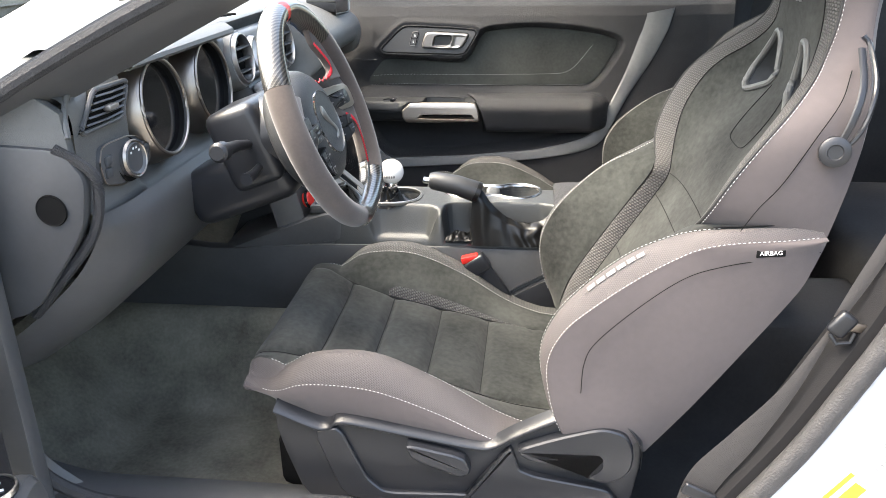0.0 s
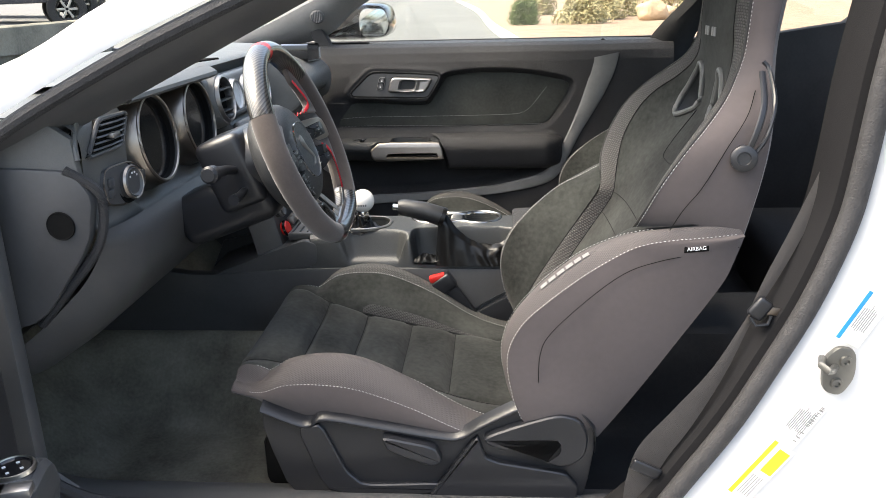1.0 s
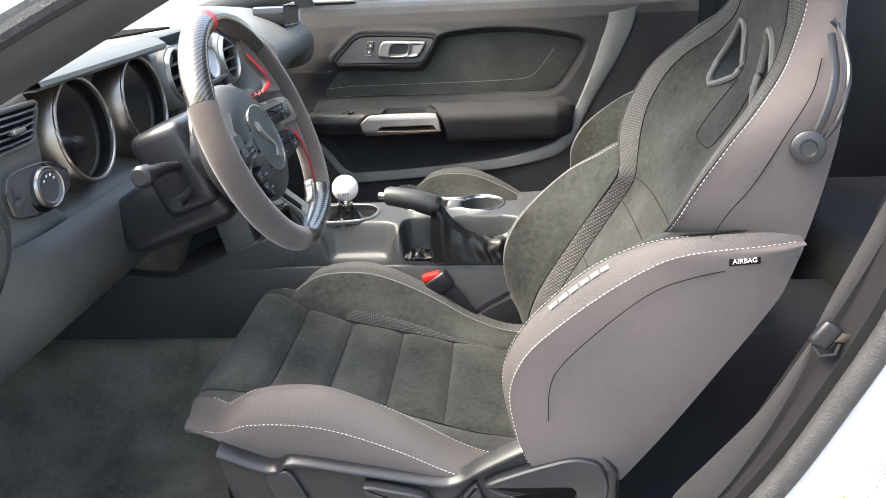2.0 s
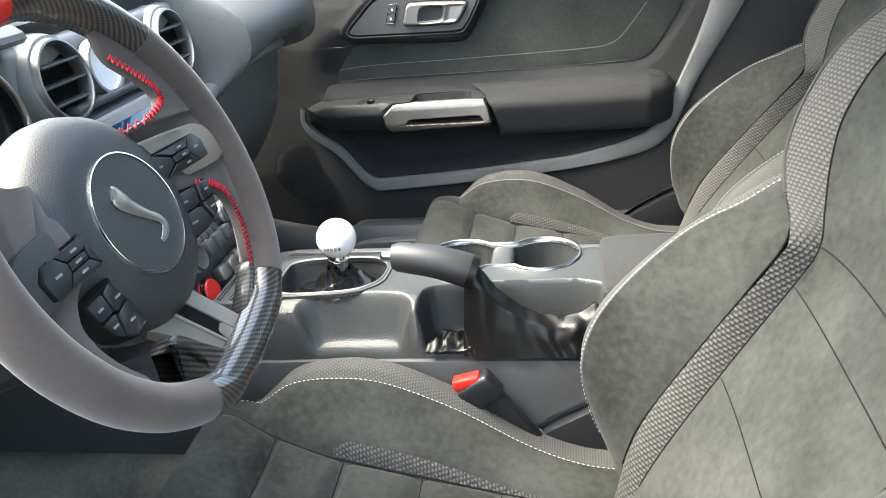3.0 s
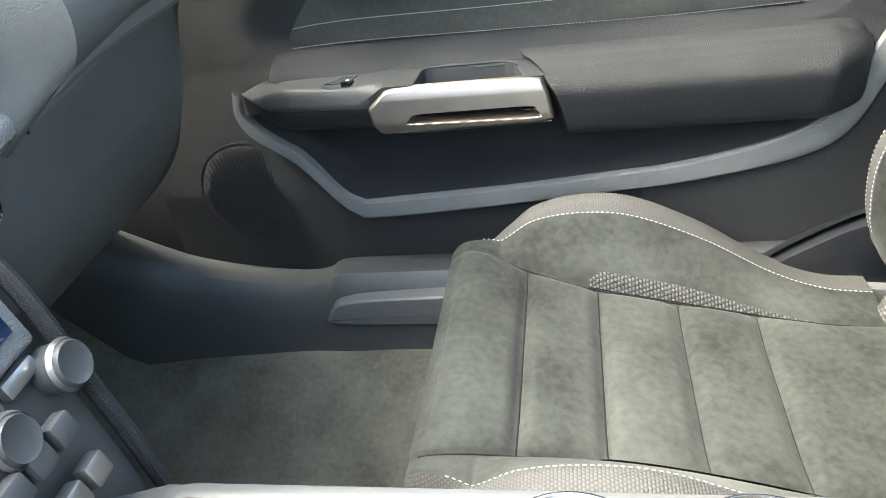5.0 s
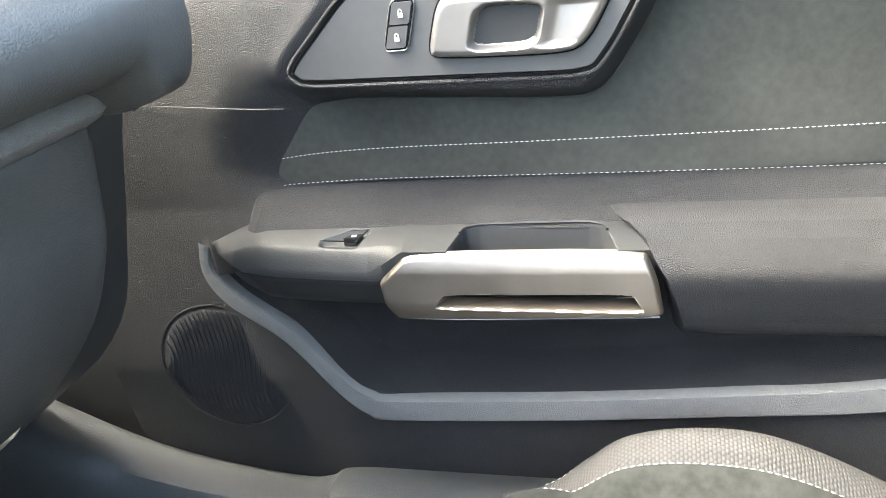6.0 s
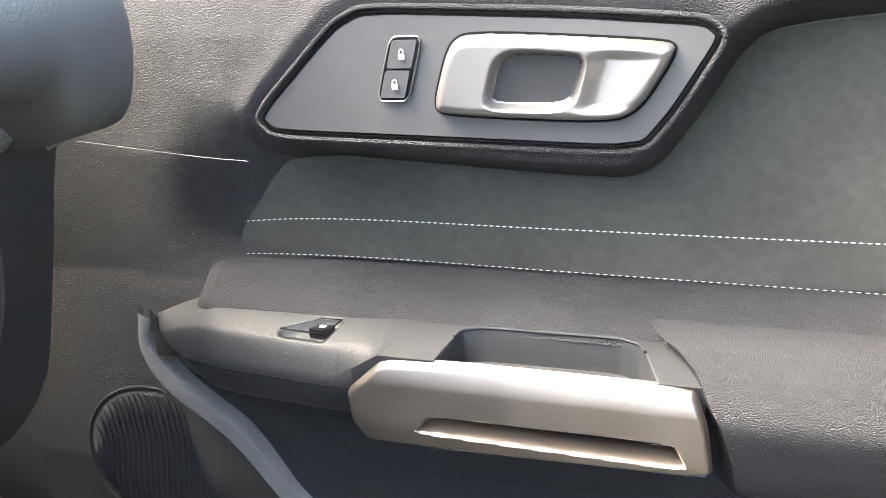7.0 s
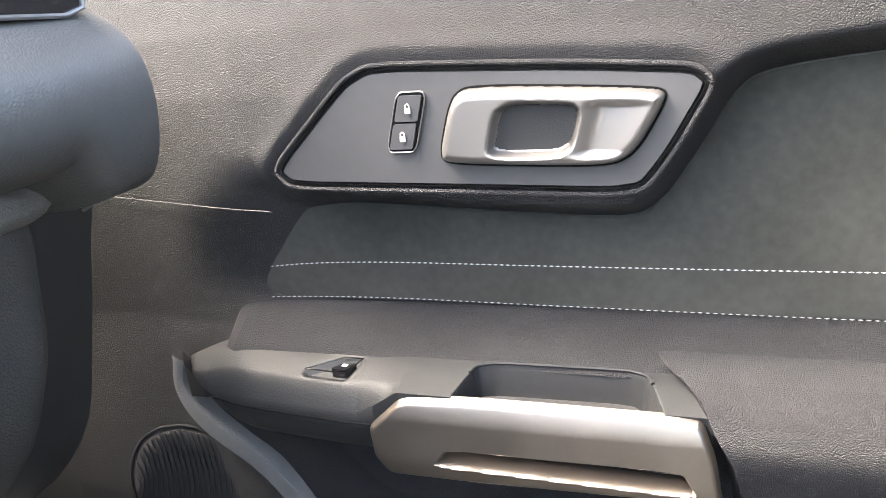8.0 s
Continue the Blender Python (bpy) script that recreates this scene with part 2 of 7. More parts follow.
def writing(name, words, size, m, material, parent, label=""):
    """Raised letters in the built-in font, at the pose m."""
    cu = bpy.data.curves.new(name, "FONT")
    cu.body, cu.size, cu.extrude, cu.align_x, cu.align_y = words, size, 0.0004, "CENTER", "CENTER"
    tmp = new(name + "_curve", cu)
    me = bpy.data.meshes.new_from_object(tmp.evaluated_get(bpy.context.evaluated_depsgraph_get()))
    bpy.data.objects.remove(tmp)
    bm = bmesh.new()
    bm.from_mesh(me)
    bpy.data.meshes.remove(me)
    bmesh.ops.transform(bm, matrix=m, verts=bm.verts)
    return part(name, bm, material, parent, label, smooth=0)


# ---- materials ----
M = {}
M["leather"] = mat("black_grained_vinyl", (0.032, 0.032, 0.034), 0.40, bump=1.3, bscale=1150, kind="cells", var=0.15, spec=0.38)
M["plastic"] = mat("black_moulded_plastic", (0.066, 0.067, 0.069), 0.40, bump=0.15, bscale=900, kind="noise")
M["dash"] = mat("dark_soft_dash_skin", (0.098, 0.099, 0.096), 0.42, bump=0.2, bscale=600, kind="cells")
M["plate"] = mat("satin_black_plate", (0.07, 0.071, 0.073), 0.38, bump=0.06, bscale=1500)
M["suede"] = mat("charcoal_suede", (0.047, 0.049, 0.044), 0.95, var=0.34, vscale=11, bump=0.25, bscale=1400, sheen=0.22, spec=0.1)
M["cloth"] = mat("grey_seat_cloth", (0.078, 0.067, 0.067), 0.85, var=0.1, vscale=7, bump=0.3, bscale=1100, sheen=0.2, spec=0.25)
M["band"] = weave("textured_bolster_band", (0.020, 0.0195, 0.019), (0.078, 0.075, 0.073), 0.0058, 0.75, 0.0, 0.7, 0.36)
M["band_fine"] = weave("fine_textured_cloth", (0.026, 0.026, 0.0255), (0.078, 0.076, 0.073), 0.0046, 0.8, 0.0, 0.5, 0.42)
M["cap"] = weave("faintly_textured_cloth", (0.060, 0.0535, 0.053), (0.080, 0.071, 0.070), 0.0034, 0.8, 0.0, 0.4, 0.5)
# cap cloth again, with the far seat's dimmer light put into the colour
M["far_cap_shaded"] = weave("shaded_cap_cloth", (0.036, 0.0350, 0.0345), (0.066, 0.0630, 0.0615), 0.0042, 0.8, 0.0, 0.5, 0.42)
M["carbon"] = weave("glossy_carbon_fibre", (0.005, 0.005, 0.005), (0.075, 0.071, 0.063), 0.0016, 0.35, 1.0, 0.0)
M["wheel_suede"] = mat("wheel_suede", (0.068, 0.057, 0.052), 0.95, var=0.15, vscale=20, bump=0.2, bscale=1500, sheen=0.3, spec=0.1)
M["trim"] = mat("light_grey_trim", (0.20, 0.198, 0.194), 0.38, bump=0.6, bscale=700, kind="cells")
M["metal"] = mat("brushed_aluminium", (0.5, 0.49, 0.46), 0.3, metal=1.0, var=0.06, vscale=30)
M["satin"] = mat("satin_silver_paint", (0.37, 0.355, 0.34), 0.33, metal=0.85, var=0.05)
M["nickel"] = mat("warm_brushed_metal", (0.37, 0.33, 0.29), 0.36, metal=1.0, var=0.06, vscale=25)
M["spoke"] = mat("warm_silver_spoke", (0.35, 0.305, 0.26), 0.42, metal=0.75, var=0.06, vscale=25)
M["chrome"] = mat("chrome", (0.75, 0.75, 0.75), 0.08, metal=1.0, var=0.03)
M["thread"] = mat("pale_grey_thread", (0.5, 0.5, 0.49), 0.7)
M["red_thread"] = mat("red_thread", (0.55, 0.015, 0.03), 0.6)
M["red"] = mat("red_plastic", (0.55, 0.02, 0.015), 0.35)
M["white_knob"] = mat("white_resin", (0.82, 0.81, 0.78), 0.25, coat=0.4, var=0.03)
M["white_paint"] = mat("white_car_paint", (0.60, 0.61, 0.62), 0.25, coat=0.8, var=0.03)
M["carpet"] = mat("dark_carpet", (0.178, 0.168, 0.134), 1.0, var=0.4, vscale=10, bump=1.0, bscale=700, spec=0.05)
M["boot"] = mat("creased_black_leather", (0.006, 0.006, 0.006), 0.30, bump=0.3, bscale=700, kind="noise", var=0.2, spec=0.3)
M["belt"] = mat("belt_webbing", (0.050, 0.046, 0.044), 0.75, bump=0.8, bscale=600, kind="weave")
M["rubber"] = mat("rubber_seal", (0.03, 0.03, 0.032), 0.7, bump=0.8, bscale=350, var=0.3, vscale=60)
M["screen"] = mat("dark_blue_screen", (0.01, 0.03, 0.08), 0.08, var=0.02, coat=1.0)
M["base"] = mat("seat_base_plastic", (0.014, 0.015, 0.018), 0.33, bump=0.2, bscale=900)
M["console"] = mat("grey_black_console_skin", (0.040, 0.042, 0.042), 0.38, bump=0.25, bscale=700, kind="cells")
M["black_plastic"] = mat("dark_satin_plastic", (0.060, 0.061, 0.063), 0.42, bump=0.1, bscale=900)
M["grip"] = mat("smooth_black_leather", (0.022, 0.023, 0.025), 0.45, bump=0.12, bscale=900, kind="cells")
M["sill"] = mat("grey_black_sill_plastic", (0.076, 0.078, 0.079), 0.36, bump=0.2, bscale=700, kind="cells")
M["dark_nickel"] = mat("dark_brushed_metal", (0.27, 0.235, 0.205), 0.36, metal=1.0, var=0.08, vscale=25)
M["seat_suede"] = mat("mottled_charcoal_suede", (0.034, 0.0355, 0.033), 0.95, var=0.62, vscale=8, bump=0.25, bscale=1400, sheen=0.07, spec=0.1)
M["fascia"] = mat("satin_grey_fascia", (0.2, 0.2, 0.195), 0.35, var=0.06)
M["frame"] = mat("satin_dark_silver", (0.16, 0.16, 0.152), 0.42, metal=0.85, var=0.06)
M["hub"] = mat("blue_black_hub_skin", (0.036, 0.038, 0.040), 0.45, bump=0.25, bscale=900, kind="cells")
M["cup_metal"] = mat("dull_cup_rim_metal", (0.40, 0.39, 0.37), 0.25, metal=1.0, var=0.05)
M["amber"] = mat("amber_lens", (0.75, 0.5, 0.02), 0.3)
# lighter than the sill plastic: carries the sill's soft highlight as colour
M["sill_highlight"] = mat("highlight_sill_plastic", (0.14, 0.14, 0.142), 0.33, bump=0.3, bscale=700, kind="cells")
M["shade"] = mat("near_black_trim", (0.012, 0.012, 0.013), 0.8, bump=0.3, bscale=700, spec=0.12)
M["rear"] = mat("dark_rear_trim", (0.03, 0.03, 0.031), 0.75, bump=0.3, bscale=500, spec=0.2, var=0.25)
M["armrest"] = mat("dark_satin_armrest_skin", (0.026, 0.027, 0.028), 0.50, bump=0.4, bscale=900, spec=0.35)
M["black"] = mat("deep_black", (0.005, 0.005, 0.005), 0.85, spec=0.15)
M["gloss"] = mat("gloss_black", (0.01, 0.01, 0.011), 0.12, coat=0.6)
M["print"] = mat("white_print", (0.7, 0.7, 0.7), 0.6)
M["headliner"] = mat("black_headliner", (0.09, 0.09, 0.09), 0.95, bump=0.3, bscale=800)
M["glass"] = glass("window_glass")
M["asphalt"] = mat("pale_worn_asphalt", (0.125, 0.126, 0.118), 0.95, var=0.12, vscale=0.3, bump=0.5, bscale=40)
M["gravel"] = mat("tan_gravel", (0.26, 0.18, 0.12), 0.95, var=0.25, vscale=3, bump=0.8, bscale=25)
M["kerb"] = mat("pale_concrete", (0.42, 0.4, 0.37), 0.9, var=0.12, vscale=2, bump=0.3, bscale=60)
M["leaf"] = mat("green_leaves", (0.1, 0.13, 0.035), 0.7, var=0.35, vscale=3)
M["dry_leaf"] = mat("dry_olive_leaves", (0.3, 0.26, 0.13), 0.8, var=0.3, vscale=3)
M["rock"] = mat("tan_rock", (0.45, 0.32, 0.2), 0.9, var=0.2, vscale=4, bump=0.6, bscale=12)
M["dark_paint"] = mat("dark_vehicle_paint", (0.03, 0.035, 0.045), 0.25, coat=0.6)
M["tyre"] = mat("tyre_rubber", (0.02, 0.02, 0.02), 0.85, bump=0.4, bscale=60)

# ---- outside ----
bm = bmesh.new()
bmesh.ops.create_grid(bm, x_segments=300, y_segments=40, size=600)
for v in bm.verts:
    v.co.z = 0.045 * min(20, max(0, -v.co.x - 4))
ground = single("ground", bm, M["asphalt"], (0, 0, 0), "pale grey worn asphalt parking lane", "ground", kind="structure")

bed_edge = spline([(0.6, 9.0), (0.25, 15), (-0.2, 21), (-1.0, 36), (-3.0, 60)], 6)
rows = [[(x, y, 0.0), (x + 0.02, y, 0.14), (x + 0.14, y, 0.15), (x + 0.16, y, 0.1)] for x, y in bed_edge]
single("kerb", grid(rows), M["kerb"], (0, 20, 0), "pale concrete kerb along the planting bed", "kerb", kind="structure")
rows = [[(x + 0.15 + (60 - x) * k / 30, y, 0.1 + 0.06 * noise.noise((k * 0.7, y * 0.4, 0))) for k in range(31)] for x, y in bed_edge]
single("planting_bed", grid(rows), M["gravel"], (0, 20, 0), "tan gravel planting bed beside the lane", "gravel", kind="structure")


def shrub(at, size, material, count, label, spiky=False):
    rnd = random.Random(int(at[0] * 100 + at[1] * 7))
    root = thing("shrub", at, label, "shrub", "shrubs in the planting bed")
    stems, leaves = bmesh.new(), bmesh.new()
    for k in range(14):
        a, e = rnd.uniform(0, 6.28), rnd.uniform(0.5, 1.4)
        tip = Vector((math.cos(a) * math.cos(e) * size[0], math.sin(a) * math.cos(e) * size[0], math.sin(e) * size[1])) * 0.8
        tube([Vector(at), Vector(at) + tip * 0.5 + Vector((0, 0, 0.05)), Vector(at) + tip], [0.02, 0.012, 0.005], 5, stems)
    for k in range(count):
        a, e, r = rnd.uniform(0, 6.28), rnd.uniform(0.02, 1.5), rnd.uniform(0.35, 1) ** 0.5
        lump = 0.75 + 0.3 * noise.noise((math.cos(a) * 2, math.sin(a) * 2, e * 2 + at[0]))
        c = Vector(at) + Vector((math.cos(a) * math.cos(e) * size[0], math.sin(a) * math.cos(e) * size[0], math.sin(e) * size[1])) * r * lump
        d = Vector((rnd.gauss(0, 1), rnd.gauss(0, 1), rnd.gauss(0.8 if spiky else 0.2, 0.8))).normalized()
        s = d.orthogonal().normalized()
        ln, wd = (0.22, 0.012) if spiky else (rnd.uniform(0.05, 0.1), rnd.uniform(0.02, 0.04))
        vs = [leaves.verts.new(c + o) for o in (-s * wd, d * ln * 0.5 - s * wd * 0.2, d * ln, s * wd)]
        leaves.faces.new(vs)
    part("stems", stems, M["rock"], root)
    part("crown", leaves, material, root, smooth=0)
    return root


shrub((0.75, 20.0, 0.1), (0.5, 0.75), M["leaf"], 2600, "green spiky shrub in tan gravel", True)
for x, y, w, h in ((2.2, 20, 0.9, 1.0), (2.9, 22.5, 1.1, 1.3), (3.7, 24.5, 1.2, 1.4), (5.4, 25, 1.2, 1.5), (7.2, 26, 1.5, 1.7), (-0.6 + 2, 27, 0.9, 1.1)):
    shrub((x, y, 0.1), (w, h), M["dry_leaf"], 3600, "dry olive-yellow rounded desert shrub in gravel")


def boulder(at, r, seed):
    b = bmesh.new()
    bmesh.ops.create_icosphere(b, subdivisions=4, radius=r)
    for v in b.verts:
        v.co *= 1 + 0.25 * noise.noise(v.co * 1.4 / r + Vector((seed, 0, 0)))
        v.co.z *= 0.75
    bmesh.ops.translate(b, verts=b.verts, vec=at)
    single("boulder", b, M["rock"], at, "rounded tan landscape boulder on gravel", "rock", "boulders in the planting bed")


boulder((4.3, 21.5, 0.3), 0.45, 3)
boulder((5.0, 23.2, 0.2), 0.3, 8)


def pickup(at, turn, label):
    """A far pickup truck: body, cab, wheels with tyre and rim."""
    root = thing("pickup_truck", (0, 0, 0), label, "truck", "parked trucks")
    side = rounded([(-2.8, 0.55), (-2.85, 1.0), (-2.6, 1.15), (-1.3, 1.25), (-0.7, 1.85), (1.1, 1.88), (1.3, 1.3), (2.85, 1.28), (2.9, 0.6)], 0.15, 2)
    part("body", prism(side, "y", -0.95, 0.95, 0.08), M["dark_paint"], root)
    for y in (-0.96, 0.96):
        part("side_window", prism(rounded([(-1.15, 1.28), (-0.65, 1.75), (1.0, 1.78), (1.05, 1.3)], 0.2, 1), "y", y - 0.012, y + 0.012), M["gloss"], root)
    part("windscreen", rbox((-1.02, 0, 1.55), (0.04, 1.6, 0.62), 0.01, Matrix.Rotation(radians(45), 4, "Y")), M["gloss"], root)
    for x in (-1.85, 1.85):
        for y in (-0.9, 0.9):
            w = part("wheel", disc((x, y, 0.44), (0, 1, 0), [(0, -0.1), (0.1, -0.1), (0.1, 0.1), (0, 0.1)], 16), M["black"], root)
            part("tyre", disc((x, y, 0.44), (0, 1, 0), [(0.26, -0.13), (0.42, -0.14), (0.44, -0.1), (0.44, 0.1), (0.42, 0.14), (0.26, 0.13)], 36), M["tyre"], w)
            s = math.copysign(1, y)
            part("rim", disc((x, y, 0.44), (0, s, 0), [(0.27, 0.1), (0.25, 0.125), (0.23, 0.06), (0.21, 0.04)], 36), M["metal"], w)
            sp = bmesh.new()
            for k in range(6):
                a = k * math.pi / 3
                rbox((x + math.cos(a) * 0.13, y + s * 0.11, 0.44 + math.sin(a) * 0.13), (0.2, 0.03, 0.055), 0.008, Matrix.Rotation(-a, 4, "Y"), 1, sp)
            part("spokes", sp, M["metal"], w)
    root.location, root.rotation_euler = at, (0, 0, radians(turn))
    return root


truck = pickup((-12.2, 17.2, 0.369), 32, "dark parked pickup truck with large alloy wheels")
copy_thing(truck, pose(-13.6, 20.6, 0.432, 0, 0, 32))
copy_thing(truck, pose(-15.0, 24.0, 0.495, 0, 0, 32))
copy_thing(truck, pose(-6.5, -13.0, 0.1125, 0, 0, 80))

# ---- the car's shell ----
def floor_z(x, y):
    """Carpet height: flat, up to the pedals in front, a step behind the seats, and up the sides of the tunnel."""
    z = 0.22 + max(0.0, -0.72 - x) * 1.1 + 0.1 * min(1, max(0, (x - 0.5) * 6)) + 0.004 * noise.noise((x * 9, y * 9, 0))
    side = min(max((y + 0.27) / 0.125, 0), max((0.20 - y) / 0.125, 0), 1)
    far = min(1, max(0, (y - 0.40) / 0.15))
    return z + (max(0.40, z) - z) * side * side * (3 - 2 * side) + 0.085 * far * far * (3 - 2 * far)


rows = [[(x, y, floor_z(x, y)) for x in np.linspace(-1.12, 1.5, 90)] for y in np.linspace(-0.66, 0.68, 90)]
single("floor", grid(rows), M["carpet"], (0, 0, 0.2), "dark carpeted car floor rising to the footwell", "carpet", kind="structure")
# added dark sheet over the carpet: the shade behind the seats as colour
single("rear_shade_sheet", grid([[(x, y, floor_z(x, y) + 0.012) for x in np.linspace(0.06, 1.2, 40)] for y in np.linspace(-0.655, 0.67, 70)]), M["rear"], (0.4, 0, 0.23), "near-black sheet over the carpet, standing in for shade behind the front seats", "carpet", kind="structure")
single("bulkhead", rbox((-1.16, 0, 0.6), (0.06, 1.5, 0.9), 0.01), M["carpet"], (-1.16, 0, 0.2), "dark carpeted bulkhead behind the dashboard", "bulkhead", kind="structure")

# roof: headliner and outer skin
roof_x = spline([(-0.02, 1.235), (0.06, 1.25), (0.2, 1.265), (0.5, 1.275), (0.92, 1.245)], 6)
rows = [[(x, y, z + 0.03 * (1 - (y / 0.62) ** 2)) for y in np.linspace(-0.6, 0.6, 21)] for x, z in roof_x]
single("ceiling", grid(rows), M["headliner"], (0.4, 0, 1.2), "black cloth headliner under the roof", "headliner", kind="structure")
rows = [[(x - 0.02, y, z + 0.05 + 0.03 * (1 - (y / 0.66) ** 2)) for y in np.linspace(-0.66, 0.66, 21)] for x, z in roof_x]
single("roof", grid(rows), M["white_paint"], (0.4, 0, 1.3), "white painted coupe roof", "car roof", kind="structure")

# bonnet and wings, white
rows = []
for x, z in spline([(-1.12, 0.985), (-1.5, 0.96), (-2.2, 0.86), (-2.6, 0.7)], 6):
    rows.append([(x, y, z - 0.06 * (abs(y) / 0.85) ** 3) for y in np.linspace(-0.86, 0.86, 25)])
single("bonnet", grid(rows), M["white_paint"], (-1.8, 0, 0.9), "white painted car bonnet", "car bonnet", kind="structure")
for y in (-0.9, 0.9):
    rows = [[(x, y * (1 - 0.05 * k), 0.3 + (zt - 0.3) * k) for k in np.linspace(0, 1, 8)] for x, zt in spline([(-0.66, 0.9), (-1.2, 0.92), (-2.2, 0.82), (-2.6, 0.65)], 6)]
    single("front_wing", grid(rows), M["white_paint"], (-1.5, y, 0.3), "white painted front wing of the car", "car wing", kind="structure")

# windscreen
rows = []
for k in np.linspace(0, 1, 8):
    rows.append([(-1.08 + 1.07 * k - 0.1 * (1 - k) * (y / 0.66) ** 2 * -2.2, y * (1 - 0.08 * k), 0.985 + 0.265 * k + 0.02 * math.sin(k * 3.14)) for y in np.linspace(-0.66, 0.66, 13)])
ws = single("windscreen", grid(rows), M["glass"], (-0.7, 0, 1.05), "clear sloping windscreen glass", "windscreen", kind="structure")
ws.visible_shadow = False


def ribbon(edge_a, edge_b, thick, side):
    """A flat-sided strip between two runs of points, with thickness along y."""
    a, b = spline(edge_a, 5), spline(edge_b, 5)
    rows = []
    for p, q in zip(a, b):
        m = (p + q) / 2
        rows.append([p, (p * 3 + q) / 4 + np.array((0, side * thick * 0.8, 0)), m + np.array((0, side * thick, 0)), (p + 3 * q) / 4 + np.array((0, side * thick * 0.8, 0)), q, m - np.array((0, side * thick * 0.3, 0))])
    return caps(grid([[tuple(v) for v in r] for r in rows], closed=True))


# driver's side pillar: black inner trim, seal, white outside
single("pillar_trim", ribbon([(-0.72, -0.64, 0.86), (-0.632, -0.66, 0.894), (-0.48, -0.66, 0.964), (-0.287, -0.655, 1.058), (-0.1, -0.64, 1.15)],
                             [(-0.72, -0.70, 0.90), (-0.61, -0.72, 0.95), (-0.432, -0.72, 1.04), (-0.262, -0.71, 1.115), (-0.06, -0.69, 1.205)], 0.02, -1), M["plastic"], (-0.4, -0.68, 1.0),
       "dark grey trim of the windscreen pillar", "pillar trim", kind="structure")
single("door_seal", tube([tuple(p) for p in spline([(-0.70, -0.715, 0.87), (-0.60, -0.735, 0.945), (-0.43, -0.735, 1.035), (-0.262, -0.73, 1.11), (-0.05, -0.71, 1.2)], 8)], 0.011, 10), M["rubber"], (-0.4, -0.73, 1.0),
       "black rubber door seal along the pillar", "door seal", kind="structure")
single("pillar_outside", ribbon([(-0.75, -0.76, 0.90), (-0.60, -0.75, 0.965), (-0.43, -0.745, 1.052), (-0.25, -0.74, 1.128), (-0.02, -0.72, 1.225)],
                                [(-0.95, -0.72, 0.94), (-0.60, -0.72, 1.028), (-0.427, -0.715, 1.112), (-0.25, -0.70, 1.19), (0.0, -0.68, 1.29)], 0.012, -1), M["white_paint"], (-0.4, -0.74, 1.05),
       "white painted windscreen pillar", "car pillar", kind="structure")
# passenger's side pillar with tweeter
far_pillar = thing("pillar_trim", (-0.5, 0.62, 0.98), "grey trim of the far windscreen pillar with round tweeter", "pillar trim", kind="structure")
part("cover", ribbon([(-0.80, 0.66, 0.955), (-0.60, 0.645, 1.03), (-0.40, 0.62, 1.12), (-0.2, 0.6, 1.2)], [(-0.62, 0.70, 0.95), (-0.45, 0.69, 0.985), (-0.34, 0.68, 1.07), (-0.14, 0.66, 1.17)], 0.02, -1), M["trim"], far_pillar)
tw = part("tweeter", disc((-0.462, 0.635, 1.043), (0.35, -1, -0.1), [(0.0, 0.012), (0.016, 0.012), (0.0185, 0.01), (0.0195, 0.0), (0.0195, -0.03)], 28), M["plastic"], far_pillar, "round black tweeter grille")
sl = bmesh.new()
for k in range(-3, 4):
    rbox((-0.462 + k * 0.0045, 0.622 + 0.0015 * k, 1.043), (0.0015, 0.003, 2 * math.sqrt(0.016 ** 2 - (k * 0.0045) ** 2)), 0.0004, None, 1, sl)
part("grille_bars", sl, M["trim"], tw)
part("quarter_trim", prism([(-0.475, 0.955), (-0.43, 0.955), (-0.455, 1.005), (-0.50, 1.02)], "y", 0.66, 0.70, 0.004), M["leather"], far_pillar)

# side glass and upper body, passenger's side
g = single("window_1", prism([(-0.47, 0.95), (0.52, 0.935), (0.62, 1.06), (0.5, 1.2), (0.1, 1.22), (-0.2, 1.18)], "y", 0.705, 0.709), M["glass"], (0, 0.705, 0.95), "clear side window of the passenger door", "window", kind="structure")
g.visible_shadow = False
single("roof_rail", tube([tuple(p) for p in spline([(-0.36, 0.655, 1.14), (-0.15, 0.645, 1.2), (0.15, 0.63, 1.235), (0.5, 0.63, 1.24), (0.68, 0.64, 1.2)], 6)], 0.028, 10), M["headliner"], (0, 0.65, 1.15), "black roof rail trim over the passenger door", "roof trim", kind="structure")
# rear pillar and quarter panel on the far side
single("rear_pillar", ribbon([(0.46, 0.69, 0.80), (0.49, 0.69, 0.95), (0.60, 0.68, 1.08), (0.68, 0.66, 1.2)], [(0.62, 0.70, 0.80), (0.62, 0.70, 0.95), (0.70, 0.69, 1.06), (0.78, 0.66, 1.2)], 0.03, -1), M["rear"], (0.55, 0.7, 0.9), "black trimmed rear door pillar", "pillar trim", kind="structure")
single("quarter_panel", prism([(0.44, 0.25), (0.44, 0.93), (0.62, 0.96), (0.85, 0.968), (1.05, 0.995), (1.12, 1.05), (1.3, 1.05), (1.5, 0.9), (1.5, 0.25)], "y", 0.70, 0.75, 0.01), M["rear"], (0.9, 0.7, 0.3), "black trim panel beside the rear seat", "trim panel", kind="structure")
single("quarter_top", prism([(0.76, 1.065), (1.02, 1.075), (1.14, 1.05), (1.35, 1.06), (0.95, 1.22), (0.70, 1.22)], "y", 0.68, 0.73, 0.01), M["headliner"], (1.0, 0.7, 1.1), "black trim over the small rear window", "trim panel", kind="structure")
